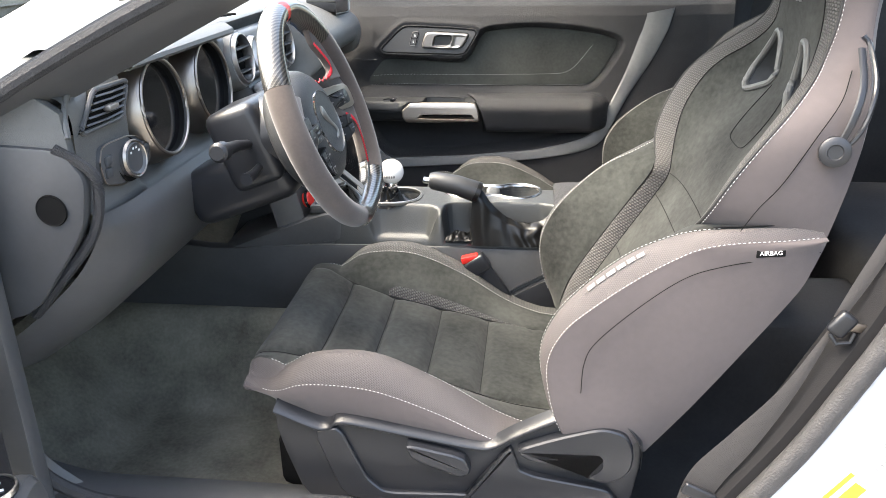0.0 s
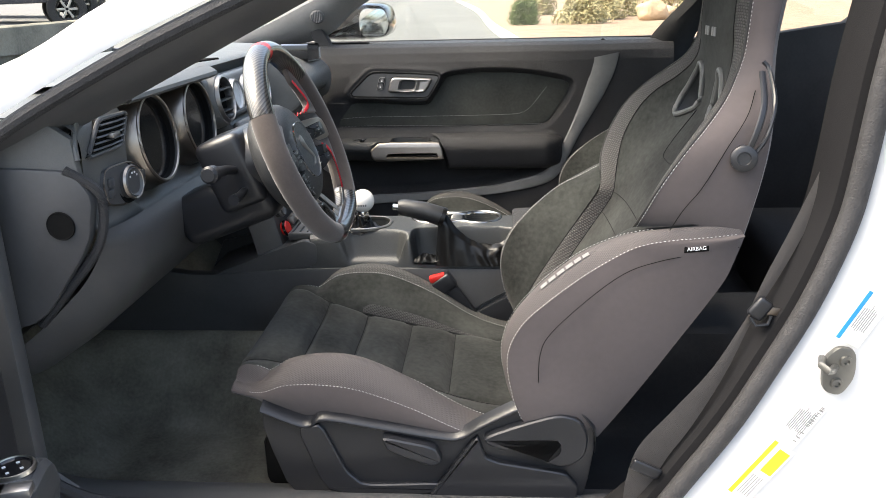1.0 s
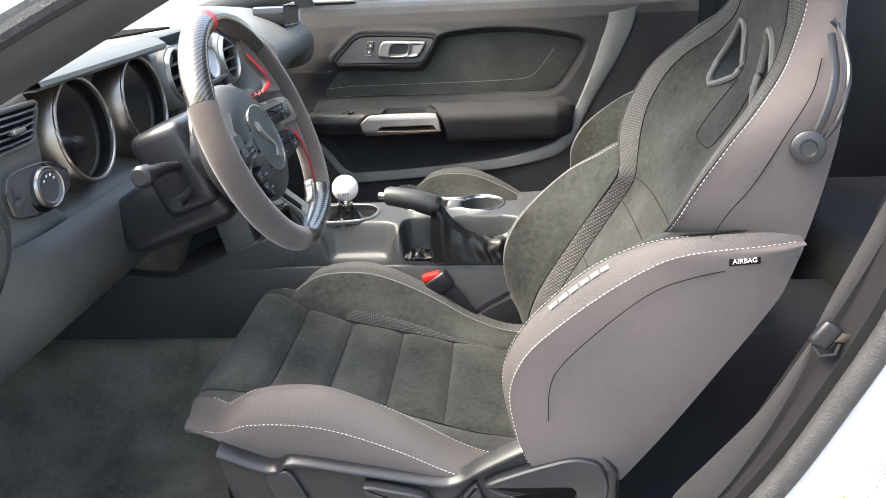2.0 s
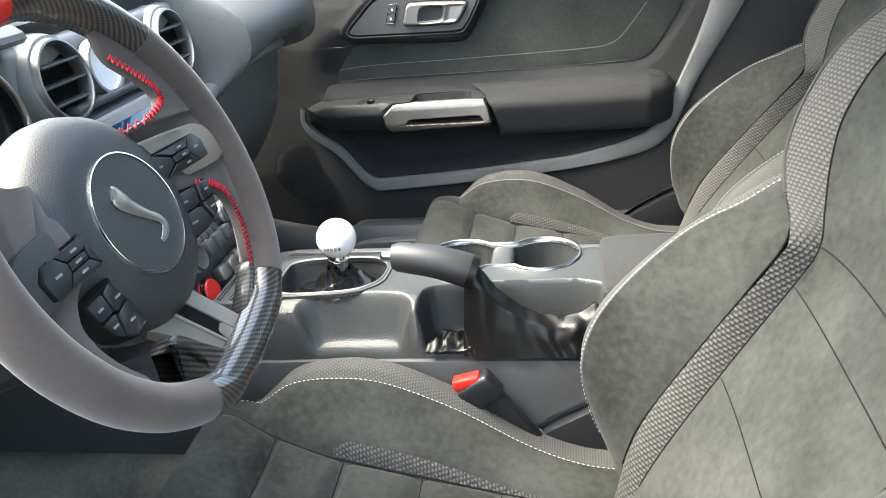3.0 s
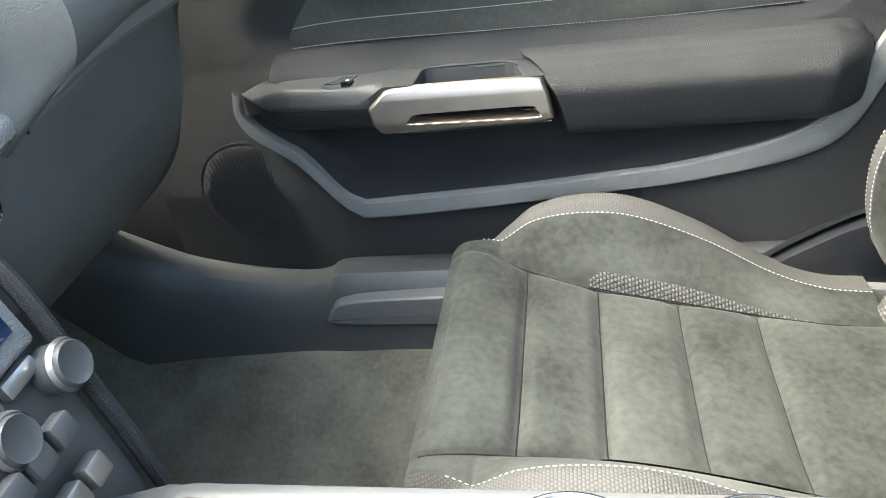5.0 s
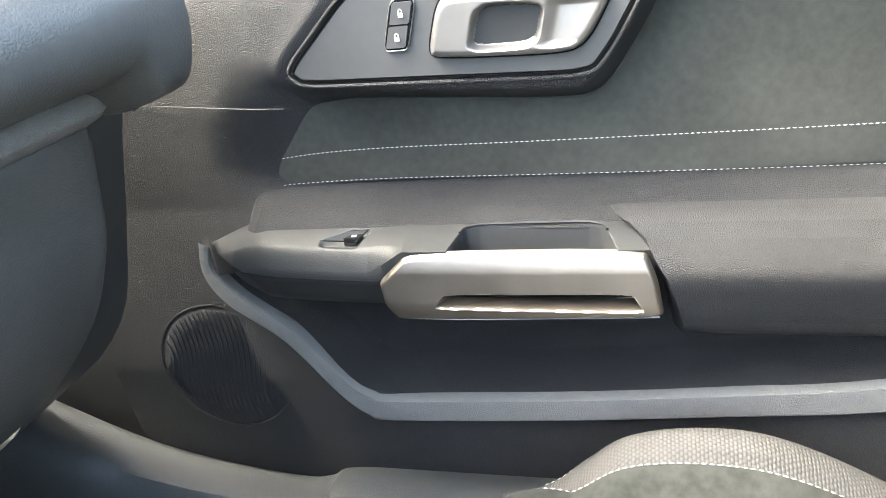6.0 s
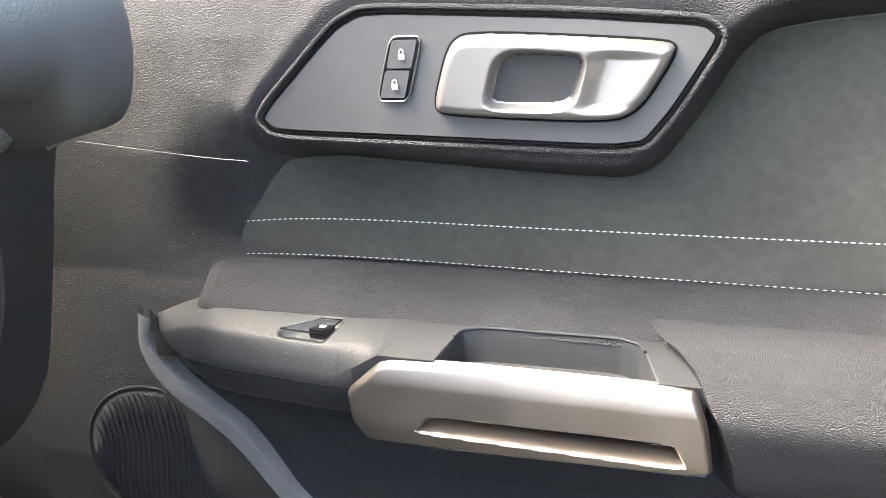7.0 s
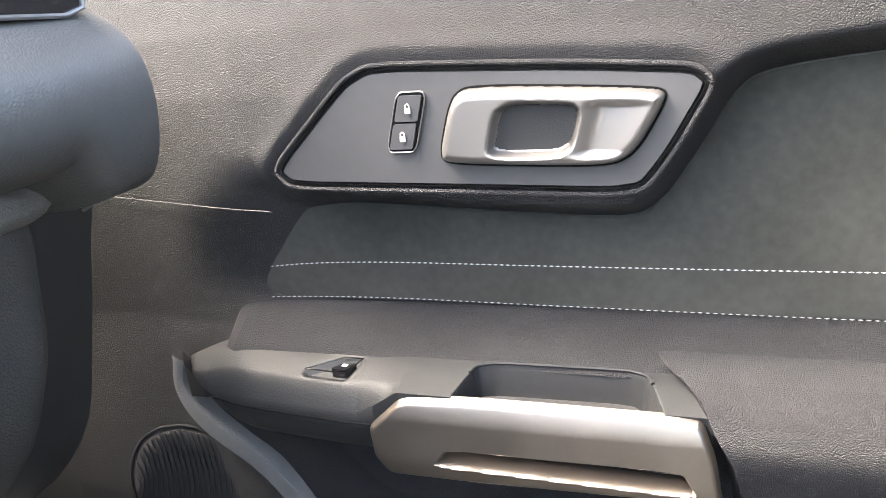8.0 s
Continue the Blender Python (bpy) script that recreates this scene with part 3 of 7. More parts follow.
g = single("window_2", prism([(0.68, 0.965), (0.85, 0.965), (1.05, 0.99), (1.15, 1.05), (1.0, 1.09), (0.72, 1.08)], "y", 0.735, 0.739), M["glass"], (0.9, 0.73, 0.95), "small tinted rear quarter window", "window", kind="structure")
g.visible_shadow = False
single("rear_wall", rbox((1.5, 0, 0.55), (0.05, 1.5, 0.8), 0.01), M["carpet"], (1.5, 0, 0.2), "dark wall behind the rear seats", "wall", kind="structure")
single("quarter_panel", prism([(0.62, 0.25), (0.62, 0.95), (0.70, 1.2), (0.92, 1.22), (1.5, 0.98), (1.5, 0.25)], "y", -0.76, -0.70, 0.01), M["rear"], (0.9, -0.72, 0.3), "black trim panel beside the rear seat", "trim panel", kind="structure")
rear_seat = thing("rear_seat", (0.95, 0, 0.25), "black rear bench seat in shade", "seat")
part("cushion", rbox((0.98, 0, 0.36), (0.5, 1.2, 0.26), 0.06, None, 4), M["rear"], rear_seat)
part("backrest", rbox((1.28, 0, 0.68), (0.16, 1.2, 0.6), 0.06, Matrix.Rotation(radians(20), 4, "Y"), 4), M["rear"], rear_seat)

g = single("rear_window", grid([[(0.92 + 0.68 * k, y, 1.25 - 0.28 * k + 0.03 * math.sin(k * 3.1)) for y in np.linspace(-0.6, 0.6, 9)] for k in np.linspace(0, 1, 7)]), M["glass"], (1.2, 0, 1.1), "sloping rear window glass", "window", kind="structure")
g.visible_shadow = False
single("parcel_shelf", rbox((1.42, 0, 0.93), (0.3, 1.4, 0.04), 0.01), M["leather"], (1.42, 0, 0.9), "black shelf under the rear window", "shelf", kind="structure")
for y in (-0.74, 0.74):
    single("cowl_side", rbox((-0.93, y, 0.55), (0.62, 0.03, 0.82), 0.006), M["plastic"], (-0.93, y, 0.2), "dark side of the footwell", "footwell side", kind="structure")

# far door sill and kick panel
rows = []
for x, zt, yt in spline([(-0.98, 0.62, 0.555), (-0.78, 0.525, 0.57), (-0.683, 0.468, 0.58), (-0.621, 0.436, 0.588), (-0.54, 0.412, 0.595), (-0.468, 0.400, 0.60), (-0.432, 0.405, 0.60), (-0.405, 0.417, 0.60), (-0.3, 0.417, 0.602), (0.1, 0.415, 0.605), (0.5, 0.415, 0.61)], 6):
    rows.append([(x, yt - 0.035, 0.2), (x, yt - 0.028, 0.28), (x, yt - 0.018, zt - 0.06), (x, yt - 0.008, zt - 0.02), (x, yt + 0.006, zt - 0.003), (x, yt + 0.02, zt), (x, yt + 0.05, zt - 0.004), (x, yt + 0.08, zt - 0.03), (x, yt + 0.09, 0.2)])
single("sill_trim", grid(rows), M["sill"], (-0.2, 0.6, 0.2), "black plastic door sill trim and kick panel", "sill trim", kind="structure")
# plate whose paler colour stands in for the highlight along the sill
single("sill_highlight_plate", prism(rounded([(-0.435, 0.352), (-0.41, 0.392), (-0.2, 0.398), (0.3, 0.396), (0.3, 0.345), (-0.25, 0.348)], 0.15, 2), "y", 0.5715, 0.605, 0.006, 3), M["sill_highlight"], (-0.1, 0.59, 0.35), "sill plate in lighter grey, a soft highlight put into its colour", "sill plate", kind="structure")

# near sill
rows = []
for x in np.linspace(-0.95, 0.5, 30):
    up = 0.12 * max(0, (-0.62 - x) / 0.3) ** 1.5
    rows.append([(x, y, z + up) for y, z in ((-0.545, 0.2), (-0.56, 0.27), (-0.575, 0.305), (-0.60, 0.33), (-0.65, 0.345), (-0.685, 0.34), (-0.70, 0.32), (-0.70, 0.2))])
single("sill_trim", grid(rows), M["plastic"], (0, -0.62, 0.2), "black plastic driver's door sill trim", "sill trim", kind="structure")
rows = [[(x, y, z) for y, z in ((-0.70, 0.31), (-0.74, 0.315), (-0.80, 0.30), (-0.83, 0.26), (-0.84, 0.18))] for x in np.linspace(-0.7, 0.45, 12)]
single("sill_outside", grid(rows), M["white_paint"], (0, -0.76, 0.2), "white painted door sill", "car sill", kind="structure")

# driver's side latch pillar: dark trim, seal, white jamb
edge = [(0.20, 0.32), (0.262, 0.38), (0.308, 0.451), (0.36, 0.535), (0.403, 0.622), (0.445, 0.715), (0.477, 0.815), (0.488, 0.889), (0.50, 1.02), (0.52, 1.16)]
pe = spline(edge, 5)
tn = np.gradient(pe, axis=0)
nn = np.stack([tn[:, 1], -tn[:, 0]], 1) / np.linalg.norm(tn, axis=1, keepdims=True)


def off(k, d, y):
    q = pe[k] + nn[k] * d
    return (q[0], y, q[1])


rows = [[off(k, -0.008, -0.652), off(k, -0.004, -0.668), off(k, 0.012, -0.695), off(k, 0.03, -0.70)] for k in range(len(pe))]
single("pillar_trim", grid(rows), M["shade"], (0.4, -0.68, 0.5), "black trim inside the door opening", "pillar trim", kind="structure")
single("door_seal", tube([off(k, 0.03, -0.712) for k in range(len(pe))], 0.014, 12), M["rubber"], (0.4, -0.71, 0.5), "grey-flecked rubber seal round the door opening", "door seal", kind="structure")
rows = [[off(k, 0.03, -0.70), off(k, 0.045, -0.712), off(k, 0.06, -0.72), off(k, 0.10, -0.728), off(k, 0.16, -0.735), off(k, 0.20, -0.75), off(k, 0.225, -0.80), off(k, 0.24, -0.86), off(k, 0.30, -0.885), off(k, 0.6, -0.90), off(k, 1.2, -0.88)] for k in range(len(pe))]
single("door_jamb", grid([r for r in rows]), M["white_paint"], (0.6, -0.72, 0.5), "white painted door jamb on the latch side", "car body", kind="structure")

# ---- passenger door ----
DOOR = thing("passenger_door", (0, 0.68, 0.42), "black trimmed car door with suede insert and metal grab handle", "car door")
SUEDE = rounded([(-0.437, 0.717), (-0.385, 0.790), (-0.36, 0.794), (-0.165, 0.781), (-0.143, 0.788), (-0.118, 0.825), (-0.098, 0.862), (-0.072, 0.870), (0.023, 0.878), (0.14, 0.872), (0.25, 0.852), (0.272, 0.834),
                 (0.225, 0.755), (0.195, 0.722), (0.089, 0.722), (-0.1, 0.720), (-0.32, 0.722)], 0.22, 3)
POCKET = rounded([(-0.50, 0.66), (-0.474, 0.617), (-0.444, 0.599), (-0.385, 0.527), (-0.343, 0.510), (-0.186, 0.518), (-0.046, 0.530), (0.065, 0.543), (0.18, 0.574), (0.225, 0.612), (0.244, 0.656), (0.25, 0.70), (-0.44, 0.70)], 0.2, 2)
BEZEL = rounded([(-0.384, 0.815), (-0.322, 0.874), (-0.303, 0.883), (-0.187, 0.878), (-0.110, 0.872), (-0.134, 0.830), (-0.150, 0.809), (-0.259, 0.812)], 0.14, 3)
gx, gz = np.meshgrid(np.linspace(-0.66, 0.56, 470), np.linspace(0.34, 0.966, 260))
prof = np.interp(gz, [0.34, 0.52, 0.70, 0.80, 0.87, 0.91, 0.935, 0.952, 0.962, 0.966], [0.662, 0.645, 0.642, 0.630, 0.624, 0.624, 0.630, 0.642, 0.660, 0.69])
prof = prof + 0.02 * np.clip((gx - 0.30) / 0.2, 0, 1) ** 2
fade = np.clip((-0.40 - gx) / 0.12, 0, 1)
prof = prof + 0.012 * fade
d_s, d_p, d_b = to_outline(gx, gz, SUEDE), to_outline(gx, gz, POCKET), to_outline(gx, gz, BEZEL)
ease = 0.012 + 0.05 * np.clip((-0.34 - gx) / 0.09, 0, 1)
gy = prof + (0.662 - prof) * step(d_s - 0.006, ease) + 0.04 * step(d_p + 0.008, 0.014) * step(gz - 0.66, 0.02)
gy = gy - 0.003 * np.exp(-((d_b - 0.014) / 0.007) ** 2) + 0.003 * step(d_b - 0.002, 0.004)
rows = [[(gx[i, j], gy[i, j], gz[i, j]) for j in range(gx.shape[1])] for i in range(gx.shape[0])]
rows.append([(x, 0.74, 0.966) for x in gx[0]])
part("panel", grid(rows), M["leather"], DOOR, "black grained vinyl door panel")
part("shell", prism([(-0.66, 0.25), (-0.66, 0.95), (0.56, 0.94), (0.56, 0.25)], "y", 0.72, 0.80, 0.01), M["white_paint"], DOOR, "white painted outer skin")
part("insert", prism(SUEDE, "y", 0.653, 0.665, 0.004, 2), M["suede"], DOOR, "charcoal suede insert")
ST1 = spline([(-0.418, 0.744), (-0.375, 0.748), (-0.314, 0.750), (-0.198, 0.750), (-0.018, 0.751), (0.09, 0.753), (0.13, 0.758), (0.158, 0.778), (0.20, 0.832)], 10)
part("stitching", dashes([(x, 0.6528, z) for x, z in ST1], 0.0034, 0.0007, 0.00055), M["thread"], DOOR, "pale grey stitching")
part("seam_stitching", dashes([(x, 0.6525, z) for x, z in spline([(-0.435, 0.7185), (-0.40, 0.7215), (-0.319, 0.7235), (-0.2, 0.7225), (-0.015, 0.7215), (0.09, 0.7225), (0.19, 0.7245)], 10)], 0.0034, 0.001, 0.00045), M["thread"], DOOR)
# padded roll under the insert
rows = []
for x in np.linspace(-0.447, 0.25, 90):
    e = min(1, (x + 0.447) / 0.012, (0.25 - x) / 0.03)
    k = 0.2 + 0.8 * max(0, e) ** 0.5
    lift = 0.004 * max(0, -0.36 - x) / 0.09
    rows.append([(x - 0.35 * (0.722 - z) * max(0, 1 - (x + 0.447) / 0.1), 0.664 + (y - 0.664) * k, z) for y, z in ((0.668, 0.722), (0.656, 0.7205), (0.651, 0.717), (0.646, 0.712), (0.642, 0.7065), (0.638, 0.701), (0.634, 0.6965), (0.630, 0.6925), (0.628, 0.687))])
part("roll", grid(rows), M["leather"], DOOR, "padded black vinyl roll")
# bezel plate, handle and lock switch
plate = part("handle_plate", prism(grow(BEZEL, -0.0015), "y", 0.6225, 0.63), M["plate"], DOOR, "satin black handle surround")
part("plate_gap", tube([(x, 0.6235, z) for x, z in grow(BEZEL, 0.0003)], 0.0005, 6, None, True), M["black"], plate)
part("plate_lip", tube([(x, 0.6225, z) for x, z in rounded(grow(rounded(BEZEL, 0.25, 1), 0.0036), 0.25, 1)], 0.0015, 8, None, True), M["leather"], plate, "raised vinyl lip")
HND = rounded([(-0.264, 0.830), (-0.254, 0.864), (-0.243, 0.871), (-0.140, 0.865), (-0.133, 0.861), (-0.150, 0.831), (-0.165, 0.823), (-0.256, 0.826)], 0.2, 3)
part("handle_gap", ring_prism(grow(HND, 0.0013), grow(HND, -0.003), "y", 0.6218, 0.628), M["black"], plate)
CUP = rounded([(-0.236, 0.829), (-0.229, 0.857), (-0.218, 0.8635), (-0.176, 0.861), (-0.184, 0.829)], 0.16, 3)
hx, hz = np.meshgrid(np.linspace(-0.268, -0.130, 210), np.linspace(0.819, 0.874, 90))
d_h, d_c = to_outline(hx, hz, HND), to_outline(hx, hz, CUP)
edge_r = np.clip(-d_h / 0.006, 0, 1)
hy = 0.6225 - 0.009 * np.sqrt(1 - (1 - edge_r) ** 2)
paddle = step(-(hx + 0.176 - 0.25 * (hz - 0.845)), 0.009) * step(np.abs(hz - 0.8445) - 0.0145, 0.003) * np.clip((-0.140 + 0.35 * (hz - 0.845) - hx) / 0.034, 0, 1)
hy = hy + 0.007 * paddle ** 1.2
hy = hy + (0.6214 - hy) * step(d_c + 0.002, 0.0022)
P3 = [[(hx[i, j], hy[i, j], hz[i, j]) for j in range(hx.shape[1])] for i in range(hx.shape[0])]
pull = part("door_pull", grid(P3, skip=lambda i, j: d_h[i, j] > 0.0004 or d_c[i, j] < -0.004), M["satin"], DOOR, "satin silver inner door pull")
part("finger_cup", grid(P3, skip=lambda i, j: d_c[i, j] > -0.0033), M["armrest"], pull, "dark recessed finger cup")
LOCK = rounded([(-0.2970, 0.8340), (-0.2868, 0.8690), (-0.2690, 0.8690), (-0.2790, 0.8340)], 0.11, 3)
lock = part("lock_switch", prism(LOCK, "y", 0.6208, 0.63), M["gloss"], DOOR, "lock switch with silver rim")
part("lock_rim", tube([(x, 0.6208, z) for x, z in grow(LOCK, 0.0004)], 0.00045, 6, None, True), M["satin"], lock)
for zc, xc, w in ((0.8598, -0.2805, "upper"), (0.8432, -0.2855, "lower")):
    b = part("button", prism(rounded([(xc - 0.0096, zc - 0.0076), (xc - 0.0054, zc + 0.0076), (xc + 0.0092, zc + 0.0076), (xc + 0.0050, zc - 0.0076)], 0.06, 2), "y", 0.6195, 0.63), M["black_plastic"], lock)
    ic = rbox((xc, 0.6187, zc - 0.0012), (0.0036, 0.0006, 0.0032), 0.0002, None, 1)
    tube([(xc - 0.0012, 0.6187, zc), (xc - 0.0012, 0.6187, zc + 0.002), (xc, 0.6187, zc + 0.003), (xc + 0.0012, 0.6187, zc + 0.002), (xc + 0.0012, 0.6187, zc + (0.0008 if w == "upper" else 0))], 0.00035, 5, ic)
    part("lock_symbol", ic, M["print"], b)


# armrest: shelf with tray and switch, front face, grab bar, pad behind
def y_front(x):
    return np.interp(x, [-0.50, -0.485, -0.46, -0.42, -0.34, 0.3], [0.645, 0.625, 0.610, 0.600, 0.594, 0.594])


TRAY = rounded([(-0.264, 0.586), (-0.252, 0.6265), (-0.148, 0.628), (-0.133, 0.586)], 0.10, 3)
sx, sv = np.meshgrid(np.linspace(-0.498, -0.108, 390), np.linspace(0, 1, 70))
yb = 0.648
sy = yb + (y_front(sx) - yb) * sv
ends = np.clip((-0.300 - sx) / 0.03, 0, 1)
sz = 0.6925 - (0.009 + 0.007 * ends) * sv ** 1.6 - 0.012 * ends * np.clip((sv - 0.75) / 0.25, 0, 1) ** 2
sz = sz - 0.024 * np.clip((-0.430 - sx) / 0.068, 0, 1) ** 1.4
d_t = to_outline(sx, sy, TRAY)
sz = sz - 0.024 * step(d_t, 0.0022)
d_w = to_outline(sx, sy, [(-0.372, 0.612), (-0.350, 0.624), (-0.338, 0.624), (-0.344, 0.610)])
sz = sz - 0.004 * step(d_w - 0.002, 0.003)
S3 = [[(sx[i, j], sy[i, j], sz[i, j]) for j in range(sx.shape[1])] for i in range(sx.shape[0])]
rows = S3[:]
for dy, z in ((-0.001, 0.657), (0.001, 0.652), (0.006, 0.645), (0.012, 0.635), (0.022, 0.625), (0.04, 0.62)):
    rows.append([(x, y_front(x) + dy + 0.006 * (1 if x > -0.285 else 0), z + 0.02 * min(1, max(0, (-0.44 - x) / 0.05))) for x in sx[0]])
arm = part("armrest", grid(rows, skip=lambda i, j: i < 60 and d_t[i, j] < -0.003), M["armrest"], DOOR, "black moulded armrest")
part("tray", grid(S3, skip=lambda i, j: d_t[i, j] > -0.002), M["armrest"], arm, "dark tray recess")
part("tray_rim", tube([(x, y, np.interp(y, [0.602, 0.61, 0.62, 0.636], [0.684, 0.687, 0.690, 0.6925])) for x, y in (lambda g: [p for p in g[g.index(min(g)):] + g[:g.index(min(g))] if p[1] > 0.604])(grow(TRAY, 0.002))], 0.0012, 6), M["armrest"], arm)
part("tray_mat", prism(rounded([(-0.257, 0.598), (-0.247, 0.617), (-0.153, 0.619), (-0.141, 0.598)], 0.12, 2), "z", 0.660, 0.6745, 0.0025), M["rubber"], arm)
win = part("window_switch", prism(rounded([(-0.356, 0.613), (-0.349, 0.623), (-0.339, 0.623), (-0.343, 0.612)], 0.15, 2), "z", 0.676, 0.687, 0.0012), M["gloss"], arm)
part("window_symbol", rbox((-0.3465, 0.618, 0.6872), (0.004, 0.003, 0.0004), 0.0001, None, 1), M["print"], win)
part("switch_rim", tube([(-0.374, 0.612, 0.686), (-0.35, 0.626, 0.689), (-0.336, 0.626, 0.689), (-0.342, 0.609, 0.686)], 0.0006, 5, None, True), M["gloss"], arm)
part("shelf_seam", tube([(x, y_front(x) - 0.0012, 0.6585 - 0.008 * (x + 0.32)) for x in np.linspace(-0.45, -0.318, 12)], 0.0006, 5), M["black"], arm)
# grab bar
GRAB = rounded([(-0.320, 0.660), (-0.296, 0.6815), (-0.250, 0.6838), (-0.114, 0.6838), (-0.106, 0.662), (-0.101, 0.631), (-0.255, 0.627), (-0.307, 0.627), (-0.317, 0.640)], 0.1, 2)
SLOT = rounded([(-0.276, 0.639), (-0.266, 0.651), (-0.124, 0.652), (-0.115, 0.637)], 0.08, 2)
gp = np.array(GRAB)


def span(x):
    hits = [p[1] + (q[1] - p[1]) * (x - p[0]) / (q[0] - p[0]) for p, q in zip(gp, np.roll(gp, -1, 0)) if (p[0] > x) != (q[0] > x)]
    return min(hits), max(hits)


cols = np.linspace(gp[:, 0].min() + 0.0002, gp[:, 0].max() - 0.0002, 260)
ends_z = np.array([span(x) for x in cols])
bx = np.tile(cols, (80, 1))
bz = ends_z[:, 0] + (ends_z[:, 1] - ends_z[:, 0]) * np.linspace(0, 1, 80)[:, None]
d_g, d_l = to_outline(bx, bz, GRAB), to_outline(bx, bz, SLOT)
by = 0.5815 + 0.12 * (bz - 0.63) + 0.004 * np.clip((bz - 0.668) / 0.018, 0, 1) ** 1.5 + 0.003 * np.clip((0.645 - bz) / 0.018, 0, 1) ** 2
by = by + 0.005 * (1 - np.clip(-d_g / 0.004, 0, 1)) ** 2
by = by + np.where(d_l < 0, np.clip(-d_l / 0.0045, 0, 1) * 0.015, 0)
P3 = [[(bx[i, j], by[i, j], bz[i, j]) for j in range(bx.shape[1])] for i in range(bx.shape[0])]
grab = part("grab_bar", grid(P3), M["nickel"], DOOR, "warm brushed metal grab handle trim")
part("slot", prism(rounded([(-0.266, 0.6435), (-0.260, 0.6488), (-0.128, 0.6495), (-0.121, 0.6425)], 0.1, 1), "y", 0.5962, 0.603, 0.0005), M["black"], grab)
part("under_edge", tube([(-0.305, 0.592, 0.6255), (-0.255, 0.591, 0.6255), (-0.105, 0.592, 0.629)], 0.0012, 6), M["gloss"], grab)
# pad behind the grab bar
rows = []
for x in np.concatenate([np.linspace(-0.112, -0.09, 8), np.linspace(-0.08, 0.19, 26), np.linspace(0.2, 0.248, 10)]):
    a = min(1, max(0.0, (x + 0.114) / 0.012)) ** 0.5
    e = min(1, max(0.02, (0.25 - x) / 0.05)) ** 0.5
    lead = max(0, (0.0 - x) / 0.112)
    rows.append([(x + lead * np.interp(z, [0.60, 0.63, 0.66, 0.69, 0.70], [0.018, 0.013, 0.005, -0.012, -0.03]), 0.645 - (0.645 - y) * a * e, 0.645 + (z - 0.645) * (0.6 + 0.4 * e)) for y, z in
                 ((0.648, 0.703), (0.630, 0.701), (0.612, 0.697), (0.598, 0.690), (0.589, 0.681), (0.5855, 0.671), (0.587, 0.660), (0.592, 0.647), (0.598, 0.633), (0.604, 0.618), (0.611, 0.606), (0.622, 0.597), (0.645, 0.590))])
part("armrest_pad", grid(rows), M["leather"], DOOR, "black grained armrest pad")
# grey trim stripe round the pocket
OUT = [(-0.507, 0.675), (-0.511, 0.640), (-0.494, 0.608), (-0.445, 0.569), (-0.400, 0.510), (-0.375, 0.488), (-0.348, 0.482), (-0.187, 0.491), (-0.045, 0.503), (0.068, 0.514), (0.191, 0.540), (0.244, 0.576), (0.276, 0.642), (0.306, 0.704), (0.355, 0.790), (0.378, 0.84), (0.395, 0.885), (0.405, 0.93)]
INN = [(-0.495, 0.669), (-0.499, 0.646), (-0.477, 0.617), (-0.434, 0.585), (-0.390, 0.530), (-0.367, 0.513), (-0.343, 0.510), (-0.186, 0.518), (-0.046, 0.530), (0.065, 0.543), (0.180, 0.574), (0.225, 0.612), (0.244, 0.656), (0.264, 0.70), (0.288, 0.765), (0.304, 0.815), (0.318, 0.865), (0.328, 0.915)]
a, b = spline(OUT, 6), spline(INN, 6)
def lift_y(z):
    return float(np.interp(z, [0.64, 0.70, 0.80, 0.87, 0.93], [0, 0, -0.010, -0.016, -0.014]))


rows = [[(p[0] * (1 - k) + q[0] * k, y + lift_y(p[1]), p[1] * (1 - k) + q[1] * k) for k, y in ((0, 0.646), (0.03, 0.640), (0.12, 0.6375), (0.5, 0.6365), (0.88, 0.6375), (0.97, 0.641), (1, 0.672))] for p, q in zip(a, b)]
part("trim_stripe", grid(rows), M["trim"], DOOR, "light grey grained trim stripe")
part("stripe_joint", rbox((0.322, 0.637, 0.79), (0.05, 0.002, 0.0012), 0.0004), M["black"], DOOR)
# map pocket lip and speaker
spk = part("speaker", disc((-0.525, 0.6615, 0.527), (0, -1, 0), [(0.0, 0.0075), (0.045, 0.0075), (0.067, 0.0072), (0.070, 0.006), (0.072, 0.0)], 48), M["leather"], DOOR, "round speaker grille")
gb = bmesh.new()
for k in range(-12, 13):
    x0 = k * 0.0054
    h = math.sqrt(max(0, 0.066 ** 2 - x0 ** 2))
    pts = [(-0.525 + x0 + 0.004 * math.sin(v * 3), 0.6537, 0.527 + v * h) for v in np.linspace(-1, 1, 9)]
    tube(pts, 0.0007, 5, gb)
part("grille_bars", gb, M["leather"], spk)
part("speaker_rim", tube([(-0.525 + 0.0715 * math.cos(a), 0.6552, 0.527 + 0.0715 * math.sin(a)) for a in np.linspace(0, 6.2832, 41)[:-1]], 0.0011, 6, None, True), M["leather"], spk)
part("panel_seam", tube([(x, 0.6405 - 0.0145 * (x + 0.53) / 0.15, z) for x, z in spline([(-0.53, 0.801), (-0.479, 0.798), (-0.428, 0.795), (-0.39, 0.794)], 5)], 0.0004, 5), M["plastic"], DOOR)
part("belt_seal", rbox((0.0, 0.703, 0.963), (1.02, 0.012, 0.012), 0.004), M["rubber"], DOOR)
pin = part("lock_pin", disc((0.36, 0.665, 0.960), (0, -0.6, 1), [(0.006, 0), (0.006, 0.002), (0.004, 0.004), (0, 0.004)], 16), M["black"], DOOR)
